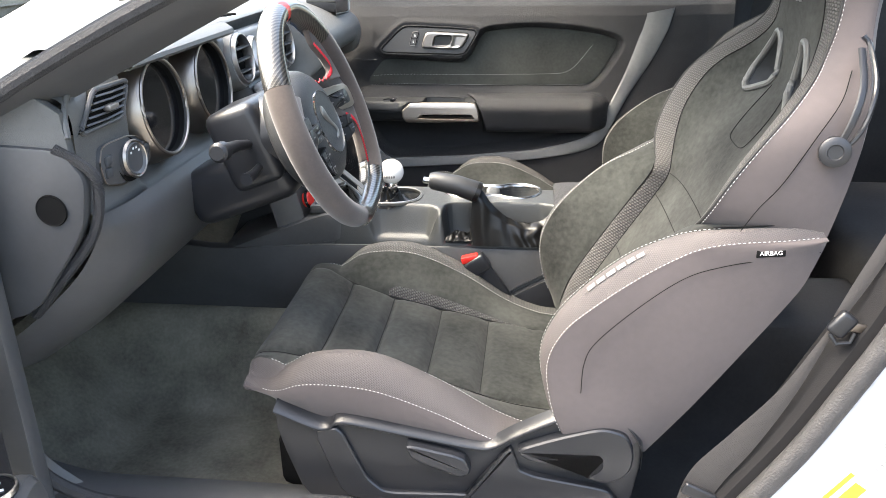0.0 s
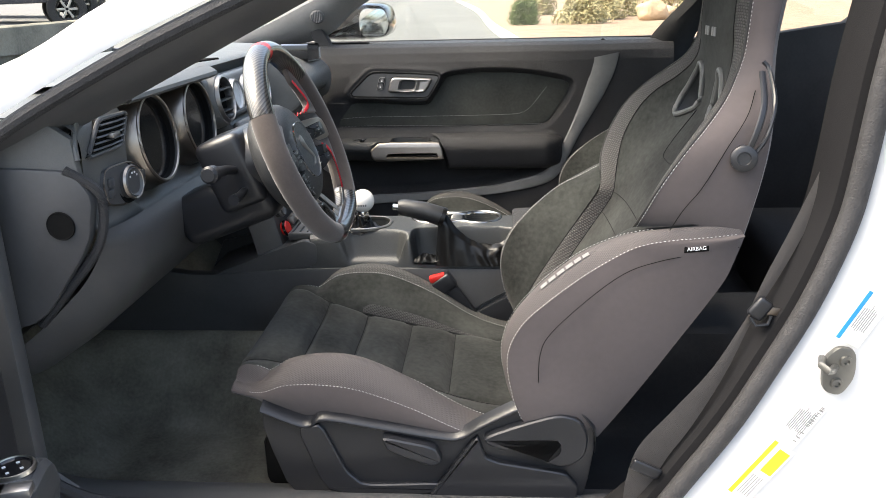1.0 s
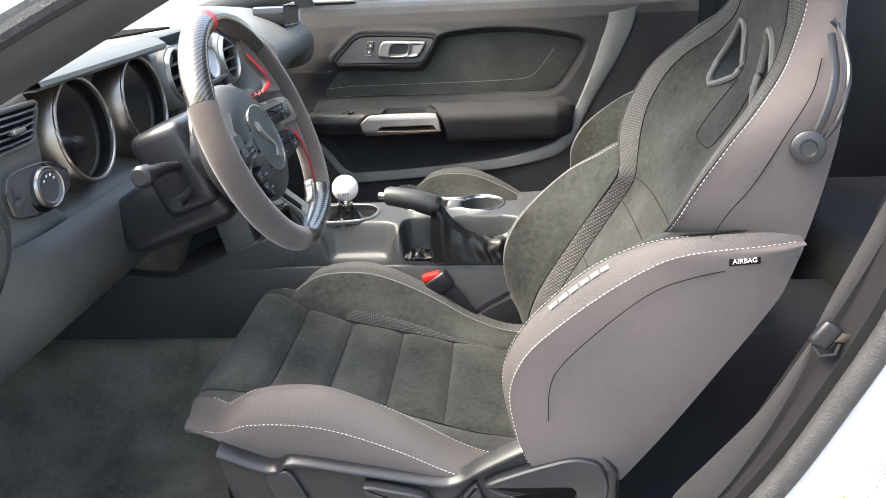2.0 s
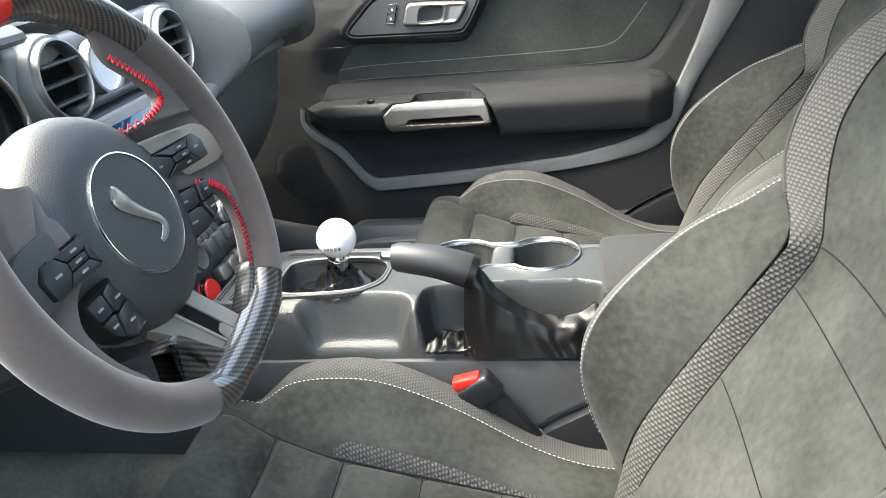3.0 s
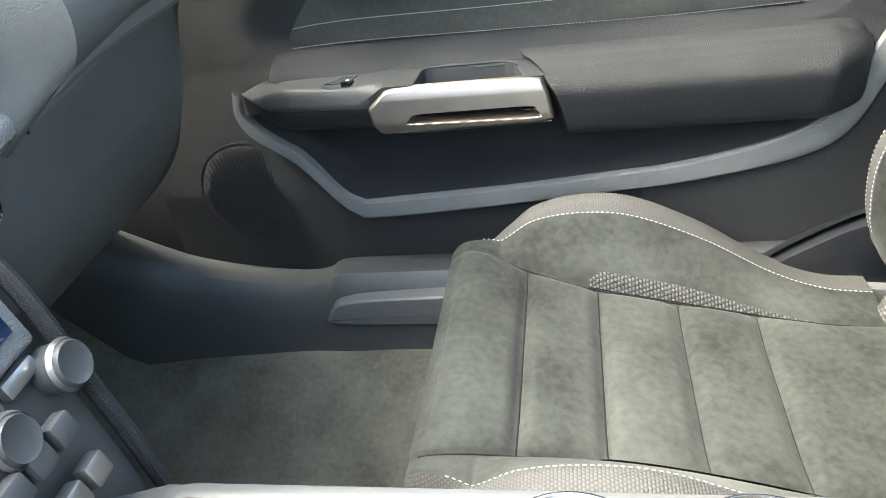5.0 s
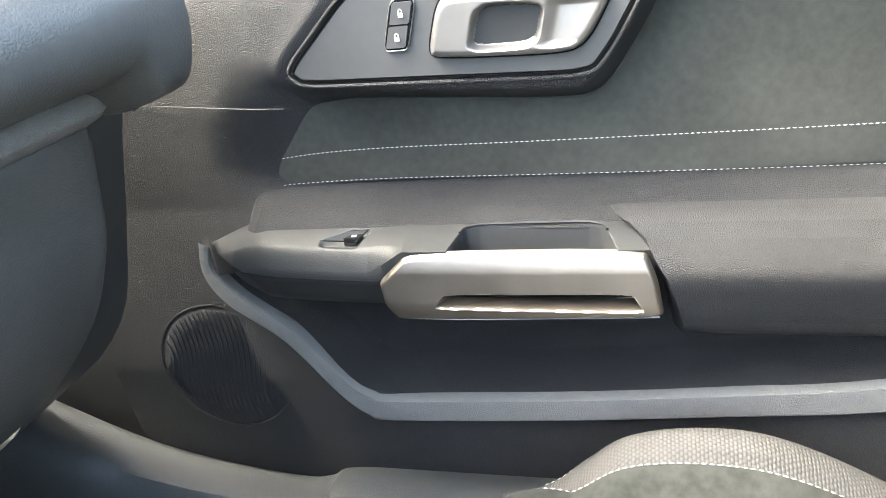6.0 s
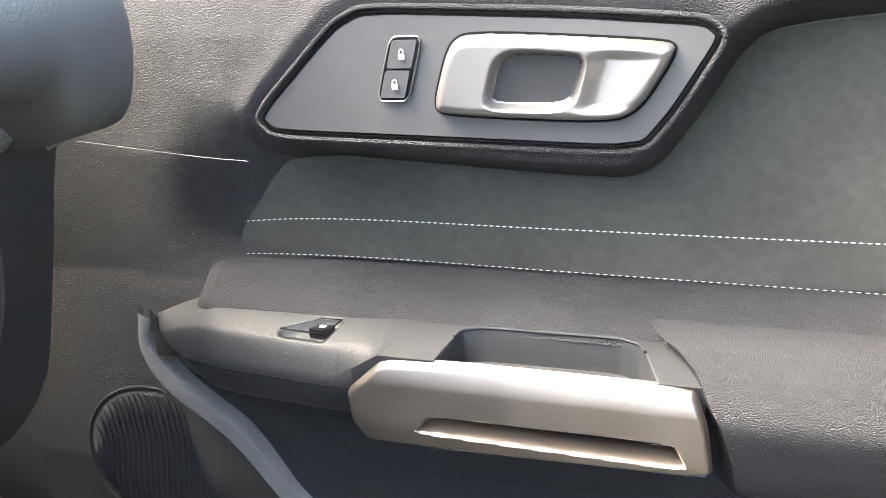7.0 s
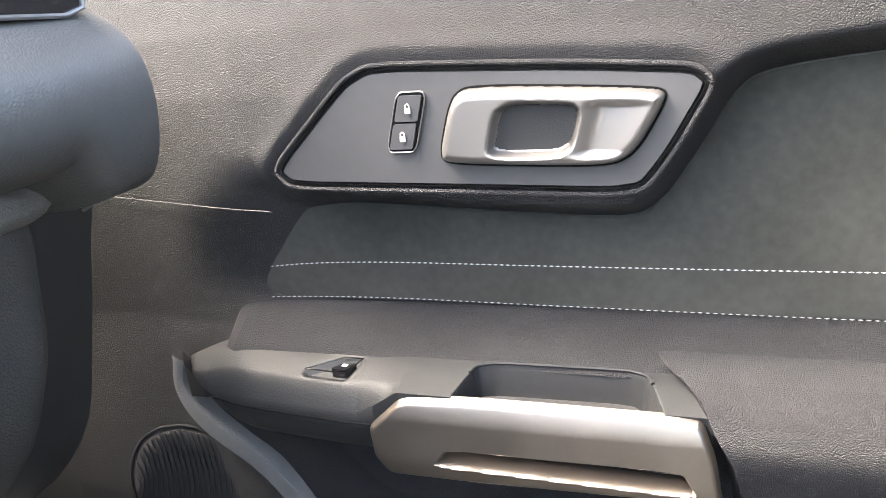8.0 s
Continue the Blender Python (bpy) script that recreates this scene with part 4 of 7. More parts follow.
part("defrost_slot", rbox((-0.375, 0.672, 0.9655), (0.11, 0.012, 0.003), 0.001), M["black"], DOOR)
mirror = thing("door_mirror", (-0.40, 0.80, 0.97), "black door mirror with reflecting glass on the passenger side", "car mirror")
part("housing", prism(rounded([(-0.50, 0.965), (-0.43, 1.05), (-0.37, 1.075), (-0.28, 1.07), (-0.265, 1.0), (-0.29, 0.968)], 0.2, 2), "y", 0.78, 0.95, 0.02), M["gloss"], mirror)
part("mirror_glass", prism(rounded([(-0.365, 0.975), (-0.362, 1.06), (-0.285, 1.06), (-0.272, 1.01), (-0.29, 0.975)], 0.2, 2), "y", 0.772, 0.779, 0.002), M["chrome"], mirror, "mirror glass")

# ---- seats ----
SY = -0.378      # middle of the cushion
BY = -0.404      # middle of the backrest
# level by level: middle (x, z); inner edge of the band, its outer edge, rear edge of the side (x, half width, z)
LEVELS = (
    ((0.088, 0.425), (0.092, 0.125, 0.430), (0.090, 0.150, 0.435), (0.215, 0.210, 0.440)),
    ((0.150, 0.525), (0.138, 0.130, 0.525), (0.118, 0.155, 0.535), (0.262, 0.225, 0.520)),
    ((0.205, 0.620), (0.200, 0.137, 0.625), (0.178, 0.150, 0.640), (0.322, 0.235, 0.620)),
    ((0.265, 0.710), (0.258, 0.141, 0.715), (0.236, 0.146, 0.728), (0.375, 0.235, 0.705)),
    ((0.287, 0.745), (0.274, 0.144, 0.745), (0.249, 0.150, 0.752), (0.388, 0.235, 0.735)),
    ((0.303, 0.775), (0.279, 0.158, 0.775), (0.254, 0.195, 0.776), (0.398, 0.240, 0.775)),
    ((0.322, 0.810), (0.286, 0.178, 0.810), (0.261, 0.230, 0.808), (0.405, 0.243, 0.810)),
    ((0.350, 0.850), (0.298, 0.192, 0.850), (0.278, 0.246, 0.850), (0.414, 0.243, 0.855)),
    ((0.380, 0.895), (0.324, 0.196, 0.897), (0.306, 0.251, 0.897), (0.421, 0.240, 0.900)),
    ((0.397, 0.930), (0.350, 0.178, 0.930), (0.335, 0.238, 0.930), (0.425, 0.230, 0.940)),
    ((0.401, 0.960), (0.380, 0.140, 0.960), (0.367, 0.204, 0.962), (0.430, 0.202, 0.975)),
    ((0.398, 0.990), (0.398, 0.108, 0.990), (0.391, 0.163, 0.990), (0.437, 0.172, 1.010)),
    ((0.394, 1.020), (0.403, 0.098, 1.020), (0.405, 0.142, 1.020), (0.442, 0.158, 1.040)),
    ((0.392, 1.060), (0.402, 0.095, 1.060), (0.410, 0.135, 1.060), (0.447, 0.152, 1.070)),
    ((0.395, 1.120), (0.405, 0.093, 1.120), (0.415, 0.128, 1.120), (0.455, 0.142, 1.120)),
    ((0.402, 1.180), (0.412, 0.080, 1.180), (0.422, 0.112, 1.180), (0.460, 0.120, 1.180)),
    ((0.418, 1.215), (0.425, 0.055, 1.210), (0.432, 0.080, 1.207), (0.458, 0.085, 1.205)))
NB = 8
LV = spline([[v for q in lv for v in q] for lv in LEVELS], NB)
NL = len(LV)


def along(rows, s):
    """The row of a table at a level between two rows."""
    f = min(max(s, 0), len(rows) - 1.001)
    i = int(f)
    return rows[i] * (1 - f + i) + rows[i + 1] * (f - i)


def on_back(v, s, lift=0.0):
    """A point of the front of the backrest between the bands, v to the side of the middle, at level s."""
    r = along(LV, s * NB)
    f = min(1.0, abs(v) / r[3])
    k = 0.25 * f ** 2 + 0.75 * f ** 4
    return np.array((r[0] + (r[2] - r[0]) * k - 0.9 * lift, BY + v, r[1] + (r[4] - r[1]) * k + 0.4 * lift))


def edge_point(s, which, sgn, out=0.0, lift=0.0):
    """A point on the band's inner (0) or outer (1) edge or the side's rear edge (2)."""
    r = along(LV, s * NB)[2 + 3 * which:5 + 3 * which]
    return np.array((r[0] - 0.9 * lift, BY + sgn * (r[1] + out), r[2] + 0.4 * lift))


HOLE = rounded([(0.036, 0.917), (0.104, 0.893), (0.119, 0.903), (0.118, 0.930), (0.068, 0.986), (0.052, 0.986)], 0.14, 2)
SEAT = thing("sports_seat", (-0.1, SY, 0.25), "grey cloth sports seat with charcoal suede middle and pale stitching", "car seat", "front seats")
cols_b = np.linspace(-1, 1, 61)
FR = [[tuple(on_back(f * r[3], i / NB)) for f in cols_b] for i, r in enumerate(LV)]


def in_hole(i, j):
    p, q = FR[i][j], FR[i + 1][j + 1]
    return inside((abs((p[1] + q[1]) / 2 - BY), (p[2] + q[2]) / 2), HOLE)


part("backrest", grid(FR, skip=in_hole), M["seat_suede"], SEAT, "charcoal suede seat back", 60)
# lower bolster: crest of the cap on its inner and outer side, from the cushion up and then back along the side
CREST_IN = spline([(0.092, 0.200, 0.478), (0.074, 0.200, 0.520), (0.064, 0.198, 0.585), (0.080, 0.200, 0.640), (0.118, 0.203, 0.690), (0.172, 0.206, 0.738), (0.222, 0.208, 0.764), (0.258, 0.222, 0.779), (0.300, 0.236, 0.788), (0.350, 0.239, 0.792), (0.396, 0.236, 0.790)], 8)
CREST_OUT = spline([(0.100, 0.236, 0.470), (0.082, 0.240, 0.520), (0.073, 0.236, 0.585), (0.092, 0.238, 0.636), (0.130, 0.240, 0.676), (0.184, 0.242, 0.720), (0.232, 0.245, 0.752), (0.262, 0.250, 0.767), (0.300, 0.253, 0.775), (0.350, 0.252, 0.779), (0.398, 0.244, 0.782)], 8)
WALL = spline([(0.100, 0.158, 0.470), (0.106, 0.156, 0.500), (0.120, 0.156, 0.540), (0.152, 0.153, 0.597), (0.186, 0.150, 0.652), (0.222, 0.148, 0.708), (0.249, 0.152, 0.752), (0.258, 0.205, 0.782), (0.300, 0.232, 0.790), (0.350, 0.236, 0.794), (0.396, 0.233, 0.792)], 8)
REAR = spline([(0.214, 0.215, 0.440), (0.235, 0.222, 0.475), (0.262, 0.230, 0.520), (0.290, 0.236, 0.567), (0.322, 0.240, 0.620), (0.352, 0.242, 0.668), (0.378, 0.243, 0.712), (0.388, 0.243, 0.738), (0.394, 0.243, 0.757), (0.398, 0.243, 0.770), (0.400, 0.242, 0.778)], 8)


def between(a, b, n, sgn, swell, up=0.0, way=1):
    """A patch between two runs of (x, half width, z) points, swelling sideways or forward in its middle."""
    rows = []
    for p, q in zip(a, b):
        rows.append([])
        for k in range(n + 1):
            t = k / n
            h = swell * math.sin(math.pi * t) ** 0.8
            r = p * (1 - t) + q * t
            rows[-1].append((r[0] - (h if way == 0 else 0) * 0.85, BY + sgn * (r[1] + (h if way else 0)), r[2] + (h * 0.5 if way == 0 else 0) + up * math.sin(math.pi * t)))
    return woven(rows)


for sgn in (-1, 1):
    def run(which, lo=0, hi=NL):
        return LV[lo:hi, 2 + 3 * which:5 + 3 * which]
    part("side_band", between(run(0), run(1), 6, sgn, 0.004, 0, 0), M["band"], SEAT, "textured dark band beside the suede", 70)
    lo = 4 * NB
    side = between(run(1, lo), run(2, lo), 12, sgn, 0.010)
    part("shoulder_side", side, M["cloth"], SEAT, "grey cloth shoulder side", 70)
    part("inner_bolster", between(WALL, CREST_IN, 8, sgn, 0.004, 0, 0), M["seat_suede"], SEAT, "charcoal suede bolster wall", 70)
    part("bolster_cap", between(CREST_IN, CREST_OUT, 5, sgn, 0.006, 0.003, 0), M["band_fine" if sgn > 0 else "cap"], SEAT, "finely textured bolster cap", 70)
    part("bolster", between(CREST_OUT, REAR, 12, sgn, 0.007), M["cloth"], SEAT, "grey cloth side bolster", 70)
    for line, lo, hi, out in ((CREST_IN, 4, 62, 0.0), (CREST_OUT, 2, 80, 0.0014)):
        part("bolster_stitching", dashes([(p[0] - 0.0018, BY + sgn * (p[1] + out), p[2] + 0.001) for p in line[lo:hi]], 0.0042, 0.0016, 0.00062), M["thread"], SEAT, "pale stitching", 0)
    part("shoulder_stitching", dashes([edge_point(s, 1, sgn, 0.004, -0.0015) for s in np.linspace(5.2, 15, 90)], 0.0042, 0.0016, 0.00062), M["thread"], SEAT, "pale stitching", 0)
    part("shoulder_piping", tube([edge_point(s, 1, sgn, 0.0, 0.0) for s in np.linspace(5.0, 15.9, 90)], 0.0022, 6), M["band_fine"], SEAT)
    part("band_seam", tube([edge_point(s, 0, sgn, 0.0, 0.0008) for s in np.linspace(0.6, 15.5, 90)], 0.0007, 5), M["shade"], SEAT)
    part("wall_seam", tube([(p[0] - 0.0012, BY + sgn * p[1], p[2] + 0.0006) for p in WALL[6:50]], 0.0007, 5), M["shade"], SEAT)
    part("panel_seam", tube([(x, BY + sgn * w, z) for x, w, z in spline([(0.118, 0.2415, 0.548), (0.120, 0.2445, 0.595), (0.134, 0.2475, 0.630), (0.185, 0.2495, 0.684), (0.237, 0.2505, 0.726), (0.283, 0.2535, 0.745), (0.335, 0.2515, 0.755), (0.394, 0.244, 0.763)], 8)], 0.0006, 5), M["black"], SEAT)
    part("shoulder_seam", tube([(x, BY + sgn * w, z) for x, w, z in spline([(0.296, 0.2475, 0.789), (0.312, 0.2525, 0.820), (0.334, 0.256, 0.852), (0.362, 0.2565, 0.905), (0.388, 0.243, 0.945), (0.405, 0.212, 0.975)], 8)], 0.0006, 5), M["black"], SEAT)
    part("under_cap_fold", tube([(p[0], BY + sgn * (p[1] + 0.001), p[2] + 0.0035) for p in CREST_IN[58:81]], 0.0012, 5), M["shade"], SEAT)
    hp = []
    for v, z in HOLE:
        s = float(np.interp(z, [lv[0][1] for lv in LEVELS], range(len(LEVELS))))
        q = on_back(sgn * v, s)
        hp.append(on_back(sgn * v, s + (z - q[2]) / 0.035, 0.002))
    part("belt_opening_rim", tube(hp, 0.0050, 8, None, True), M["dash"], SEAT, "grey plastic rim of the shoulder opening")
    hb = [p + np.array((0.052, 0, -0.012)) for p in hp]
    part("belt_opening", grid([[tuple(p * (1 - k) + q * k) for p, q in zip(hp, hb)] for k in (0, 0.3, 0.65, 1)], closed=True), M["sill"], SEAT, "grey plastic lining", 70)
shell = []
for i, r in enumerate(LV):
    x, w, z = r[8:11]
    depth = 0.030 * min(1, (NL - 1 - i) / 14)
    shell.append([(x + depth * math.sin(math.pi * (0.5 + 0.5 * f)) ** 0.6 if abs(f) < 1 else x, BY + f * w, z) for f in np.linspace(-1, 1, 25)])


def shell_hole(i, j):
    p, q = shell[i][j], shell[i + 1][j + 1]
    return inside((abs((p[1] + q[1]) / 2 - BY), (p[2] + q[2]) / 2 + 0.006), grow(HOLE, 0.006))


part("back_shell", grid(shell, skip=shell_hole), M["cloth"], SEAT, "", 60)
part("head_top", grid([[tuple(p) for p in (edge_point(16, 2, -1), edge_point(16, 1, -1), edge_point(16, 0, -1), on_back(0, 16), edge_point(16, 0, 1), edge_point(16, 1, 1), edge_point(16, 2, 1))], [(0.452, BY + w, 1.212) for w in (-0.075, -0.06, -0.04, 0, 0.04, 0.06, 0.075)]]), M["seat_suede"], SEAT)
# seams on the middle of the back, pad below the head
for s in (1.9, 2.9, 4.0):
    part("back_seam", tube([on_back(f * along(LV, s * NB)[3] * 0.98, s, 0.0004) for f in np.linspace(-1, 1, 25)], 0.0007, 5), M["shade"], SEAT)
part("pad_seam", tube([on_back(v, s, 0.0006) for v, s in spline([(-0.034, 8.5), (-0.046, 7.6), (-0.044, 6.9), (-0.032, 6.65), (0, 6.6), (0.032, 6.65), (0.044, 6.9), (0.046, 7.6), (0.034, 8.5)], 6)], 0.0007, 5), M["shade"], SEAT)

# cushion: x, middle height, half width of middle, of crest, crest height, half width outside, underside
CUSH = np.array([
    (0.115, 0.428, 0.13, 0.20, 0.434, 0.235, 0.42), (0.06, 0.433, 0.13, 0.202, 0.441, 0.242, 0.415), (0.0, 0.443, 0.13, 0.204, 0.467, 0.246, 0.42), (-0.08, 0.461, 0.13, 0.206, 0.521, 0.248, 0.435),
    (-0.16, 0.478, 0.132, 0.207, 0.560, 0.249, 0.45), (-0.22, 0.492, 0.135, 0.207, 0.567, 0.249, 0.462), (-0.275, 0.509, 0.142, 0.206, 0.556, 0.247, 0.475), (-0.31, 0.521, 0.15, 0.203, 0.530, 0.240, 0.481),
    (-0.335, 0.530, 0.158, 0.198, 0.512, 0.225, 0.484), (-0.362, 0.530, 0.16, 0.192, 0.508, 0.212, 0.484), (-0.378, 0.515, 0.155, 0.186, 0.508, 0.207, 0.486), (-0.374, 0.498, 0.15, 0.18, 0.496, 0.205, 0.484), (-0.345, 0.485, 0.15, 0.18, 0.485, 0.2, 0.480)])
CS = spline(CUSH, 16)
CR = []
for k, (x, zc, wc, wk, zk, hw, zb) in enumerate(CS):
    dip = 0.0
    if k < 16 * 9:
        dip = sum(0.011 * math.exp(-((x - s) / 0.008) ** 2) for s in (-0.285, -0.205, -0.118, -0.03))
        dip -= 0.004 * abs(math.sin((x + 0.03) / 0.085 * math.pi)) ** 0.7
    rise = max(zk - zc, 0.0)
    half = [(0, zc - dip), (wc * 0.55, zc - dip), (wc - 0.012, zc - dip * 0.7 + 0.002), (wc, zc - 0.002), (wc + 0.012, zc + rise * 0.25), (wk - 0.012, zc + rise * 0.85), (wk, zk - 0.002), (wk + (hw - wk) * 0.5, zk - 0.003), (hw, zk - (zk - zb) * 0.28), (hw + 0.002, zk - (zk - zb) * 0.6), (hw - 0.01, zb)]
    h = spline(half, 4)
    CR.append([(x, SY - v, z) for v, z in h[::-1]] + [(x, SY + v, z) for v, z in h[1:]])
CM = 40
part("cushion", grid([r[CM - 12:CM + 13] for r in CR]), M["seat_suede"], SEAT, "charcoal suede cushion with cross seams")
for sgn in (-1, 1):
    def cut2(a, b):
        return (CM + a, CM + b) if sgn > 0 else (CM - b, CM - a)
    lo, hi = cut2(20, 33)
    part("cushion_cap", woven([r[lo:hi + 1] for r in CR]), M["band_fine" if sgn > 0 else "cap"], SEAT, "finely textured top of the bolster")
    lo, hi = cut2(12, 20)
    part("cushion_bolster", grid([r[lo:hi + 1] for r in CR]), M["seat_suede"], SEAT)
    lo, hi = cut2(33, 40)
    part("cushion_side", grid([r[lo:hi + 1] for r in CR]), M["cloth"], SEAT, "grey cloth cushion side")
    for e in (CM + sgn * 20, CM + sgn * 33):
        part("cushion_stitching", dashes([np.array(r[e]) + np.array((0, 0, 0.001)) for r in CR[:135]], 0.0044, 0.0014, 0.00062), M["thread"], SEAT)
    patch = []
    for k, r in enumerate(CR[20:80]):
        w = math.sin(math.pi * min(1, (k + 2) / 40) / 2) * math.sin(math.pi * min(1, (62 - k) / 8) / 2)
        q = np.array(r)
        cols = CM + sgn * (12.6 + np.array((0, 1, 2, 3, 4)) * 0.8 * w)
        patch.append([tuple(np.array([np.interp(cc, range(len(q)), q[:, m]) for m in range(3)]) + np.array((0, -sgn * 0.0012, 0.0016))) for cc in cols])
    part("cushion_band", woven(patch), M["band"], SEAT)
for sx_ in (-0.285, -0.205, -0.118, -0.03):
    near_row = min(CR[:140], key=lambda r: abs(r[CM][0] - sx_))
    part("cross_seam", tube([(p[0], p[1], p[2] + 0.0002) for p in near_row[CM - 11:CM + 12]], 0.0009, 5), M["shade"], SEAT)
for sgn in (-1, 1):
    part("long_seam", tube([(r[CM + sgn * 12][0], r[CM + sgn * 12][1], r[CM + sgn * 12][2] + 0.0002) for r in CR[10:150:3]], 0.0009, 5), M["shade"], SEAT)
part("under_cushion", rbox((-0.12, SY, 0.36), (0.44, 0.42, 0.1), 0.02), M["black"], SEAT)
# plastic base on both sides
for sgn in (-1, 1):
    yo = SY + sgn * 0.262
    LIP = [(-0.318, 0.488), (-0.262, 0.464), (-0.240, 0.462), (-0.216, 0.474), (-0.124, 0.459), (-0.03, 0.443), (0.0, 0.445), (0.03, 0.464), (0.094, 0.498), (0.138, 0.509), (0.180, 0.496), (0.206, 0.460), (0.208, 0.425)]
    lip_ = [tuple(q) for q in spline([(x, 0, z) for x, z in LIP], 5)]
    under = [(0.200, 0.37), (0.185, 0.30), (0.15, 0.27), (-0.18, 0.268), (-0.25, 0.30), (-0.289, 0.355), (-0.308, 0.415), (-0.318, 0.455)]
    ya, yb_ = sorted((yo - sgn * 0.036, yo - sgn * 0.010))
    base = part("seat_base", prism([(x, z) for x, _, z in lip_] + under, "y", ya, yb_, 0.004, 2), M["base"], SEAT, "black moulded seat base cover")
    rows_ = []
    for x, _, z in lip_:
        rows_.append([(x, yo - sgn * 0.012, z - 0.007), (x, yo - sgn * 0.005, z - 0.0045), (x, yo - sgn * 0.002, z - 0.002), (x, yo - sgn * 0.002, z + 0.0005), (x, yo - sgn * 0.005, z + 0.003), (x + 0.001, yo - sgn * 0.012, z + 0.007), (x + 0.001, yo - sgn * 0.024, z + 0.010)])
    part("base_lip", grid(rows_), M["base"], base, "rounded upper lip", 70)
    y0_, y1_ = sorted((yo - sgn * 0.014, yo - sgn * 0.002))
    part("base_rib", prism(rounded([(-0.262, 0.458), (-0.222, 0.466), (-0.186, 0.38), (-0.160, 0.356), (-0.03, 0.362), (-0.02, 0.345), (-0.17, 0.330), (-0.225, 0.350)], 0.12, 2), "y", y0_, y1_, 0.005, 3), M["base"], base)
    y0_, y1_ = sorted((yo - sgn * 0.012, yo + sgn * 0.010))
    part("seat_switch", prism(rounded([(-0.126, 0.452), (-0.041, 0.434), (-0.030, 0.408), (-0.046, 0.398), (-0.117, 0.426)], 0.14, 2), "y", y0_, y1_, 0.006, 3), M["base"], base, "seat adjuster switch")
    y0_, y1_ = sorted((yo - sgn * 0.012, yo + sgn * 0.008))
    part("recliner_lever", prism(rounded([(0.034, 0.452), (0.094, 0.476), (0.150, 0.494), (0.183, 0.485), (0.197, 0.455), (0.192, 0.420), (0.163, 0.399), (0.123, 0.410), (0.150, 0.428), (0.147, 0.447), (0.113, 0.435), (0.066, 0.428), (0.039, 0.440)], 0.2, 2), "y", y0_, y1_, 0.006, 3), M["base"], base, "hooked recliner lever")
    y0_, y1_ = sorted((yo - sgn * 0.014, yo + sgn * 0.002))
    part("brace", prism(rounded([(0.026, 0.449), (0.016, 0.440), (-0.022, 0.385), (-0.06, 0.33), (-0.06, 0.29), (0.17, 0.29), (0.185, 0.36), (0.164, 0.386), (0.060, 0.403), (0.038, 0.412)], 0.1, 2), "y", y0_, y1_, 0.005, 3), M["base"], base)
    part("seat_rail", rbox((-0.05, SY + sgn * 0.2, 0.25), (0.5, 0.04, 0.05), 0.006), M["black"], SEAT)
BACK_PARTS = ("backrest", "side_band", "shoulder_side", "inner_bolster", "bolster_cap", "bolster", "bolster_stitching", "shoulder_stitching", "shoulder_piping", "band_seam", "wall_seam", "panel_seam", "shoulder_seam", "under_cap_fold",
              "belt_opening_rim", "belt_opening", "back_shell", "head_top", "back_seam", "pad_seam")
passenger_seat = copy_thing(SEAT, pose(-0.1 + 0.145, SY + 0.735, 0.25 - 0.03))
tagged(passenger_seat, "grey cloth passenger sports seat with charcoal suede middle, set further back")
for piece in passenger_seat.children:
    # same caps as the near seat, swapped to the shaded copy of the cloth
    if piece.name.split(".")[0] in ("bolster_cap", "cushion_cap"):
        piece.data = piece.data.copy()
        piece.data.materials[0] = M["far_cap_shaded"]
    if piece.name.split(".")[0] in BACK_PARTS:
        piece.matrix_basis = Matrix.Translation((0.208, 0, 0.225)) @ Matrix.Rotation(radians(8), 4, "Y") @ Matrix.Translation((-0.20, 0, -0.20))
guide = part("belt_guide", tube([tuple(p) for p in spline([(0.386, -0.662, 0.893), (0.397, -0.664, 0.925), (0.407, -0.652, 0.962), (0.411, -0.618, 1.0)], 5)], 0.0045, 8, None, False, 0.6, (0, 1, 0)), M["base"], SEAT, "black shoulder belt guide strap")
part("guide_strap", tube([tuple(p) for p in spline([(0.392, -0.660, 0.887), (0.412, -0.660, 0.92), (0.423, -0.645, 0.962), (0.424, -0.608, 1.0), (0.416, -0.602, 1.012)], 5)], 0.003, 8), M["base"], guide)
part("guide_stud", disc((0.384, -0.663, 0.892), (-0.15, -1, 0.1), [(0.0175, -0.008), (0.0175, 0.004), (0.015, 0.006), (0.009, 0.0065), (0.008, 0.0045), (0.0, 0.0045)], 24), M["base"], guide, "round black stud")
tag = part("airbag_tag", rbox((0.333, -0.6585, 0.7645), (0.034, 0.002, 0.0105), 0.0008, Matrix.Rotation(radians(-5), 4, "Y")), M["black"], SEAT, "small woven tag with white letters")
writing("letters", "AIRBAG", 0.0076, Matrix.Translation((0.333, -0.6602, 0.7645)) @ Matrix.Rotation(radians(90), 4, "X") @ Matrix.Rotation(radians(5), 4, "Z"), M["print"], tag)
# sewn maker's mark on the near bolster cap and model mark below the head, as plain bars
mark = bmesh.new()
ci, co = np.array(CREST_IN), np.array(CREST_OUT)
for k in range(6):
    quad = []
    for s, t in ((0, 0.42), (0.8, 0.42), (0.8, 0.57), (0, 0.57)):
        f = 32.5 + (k + s) * 1.75
        p = along(ci, f) * (1 - t) + along(co, f) * t
        h = 0.0078 * math.sin(math.pi * t) ** 0.8
        quad.append(mark.verts.new((p[0] - h * 0.85, BY - p[1], p[2] + h * 0.5 + 0.0035)))
    mark.faces.new(quad)
part("sewn_mark", mark, M["trim"], SEAT, "pale sewn maker's mark", 0)
hm = bmesh.new()
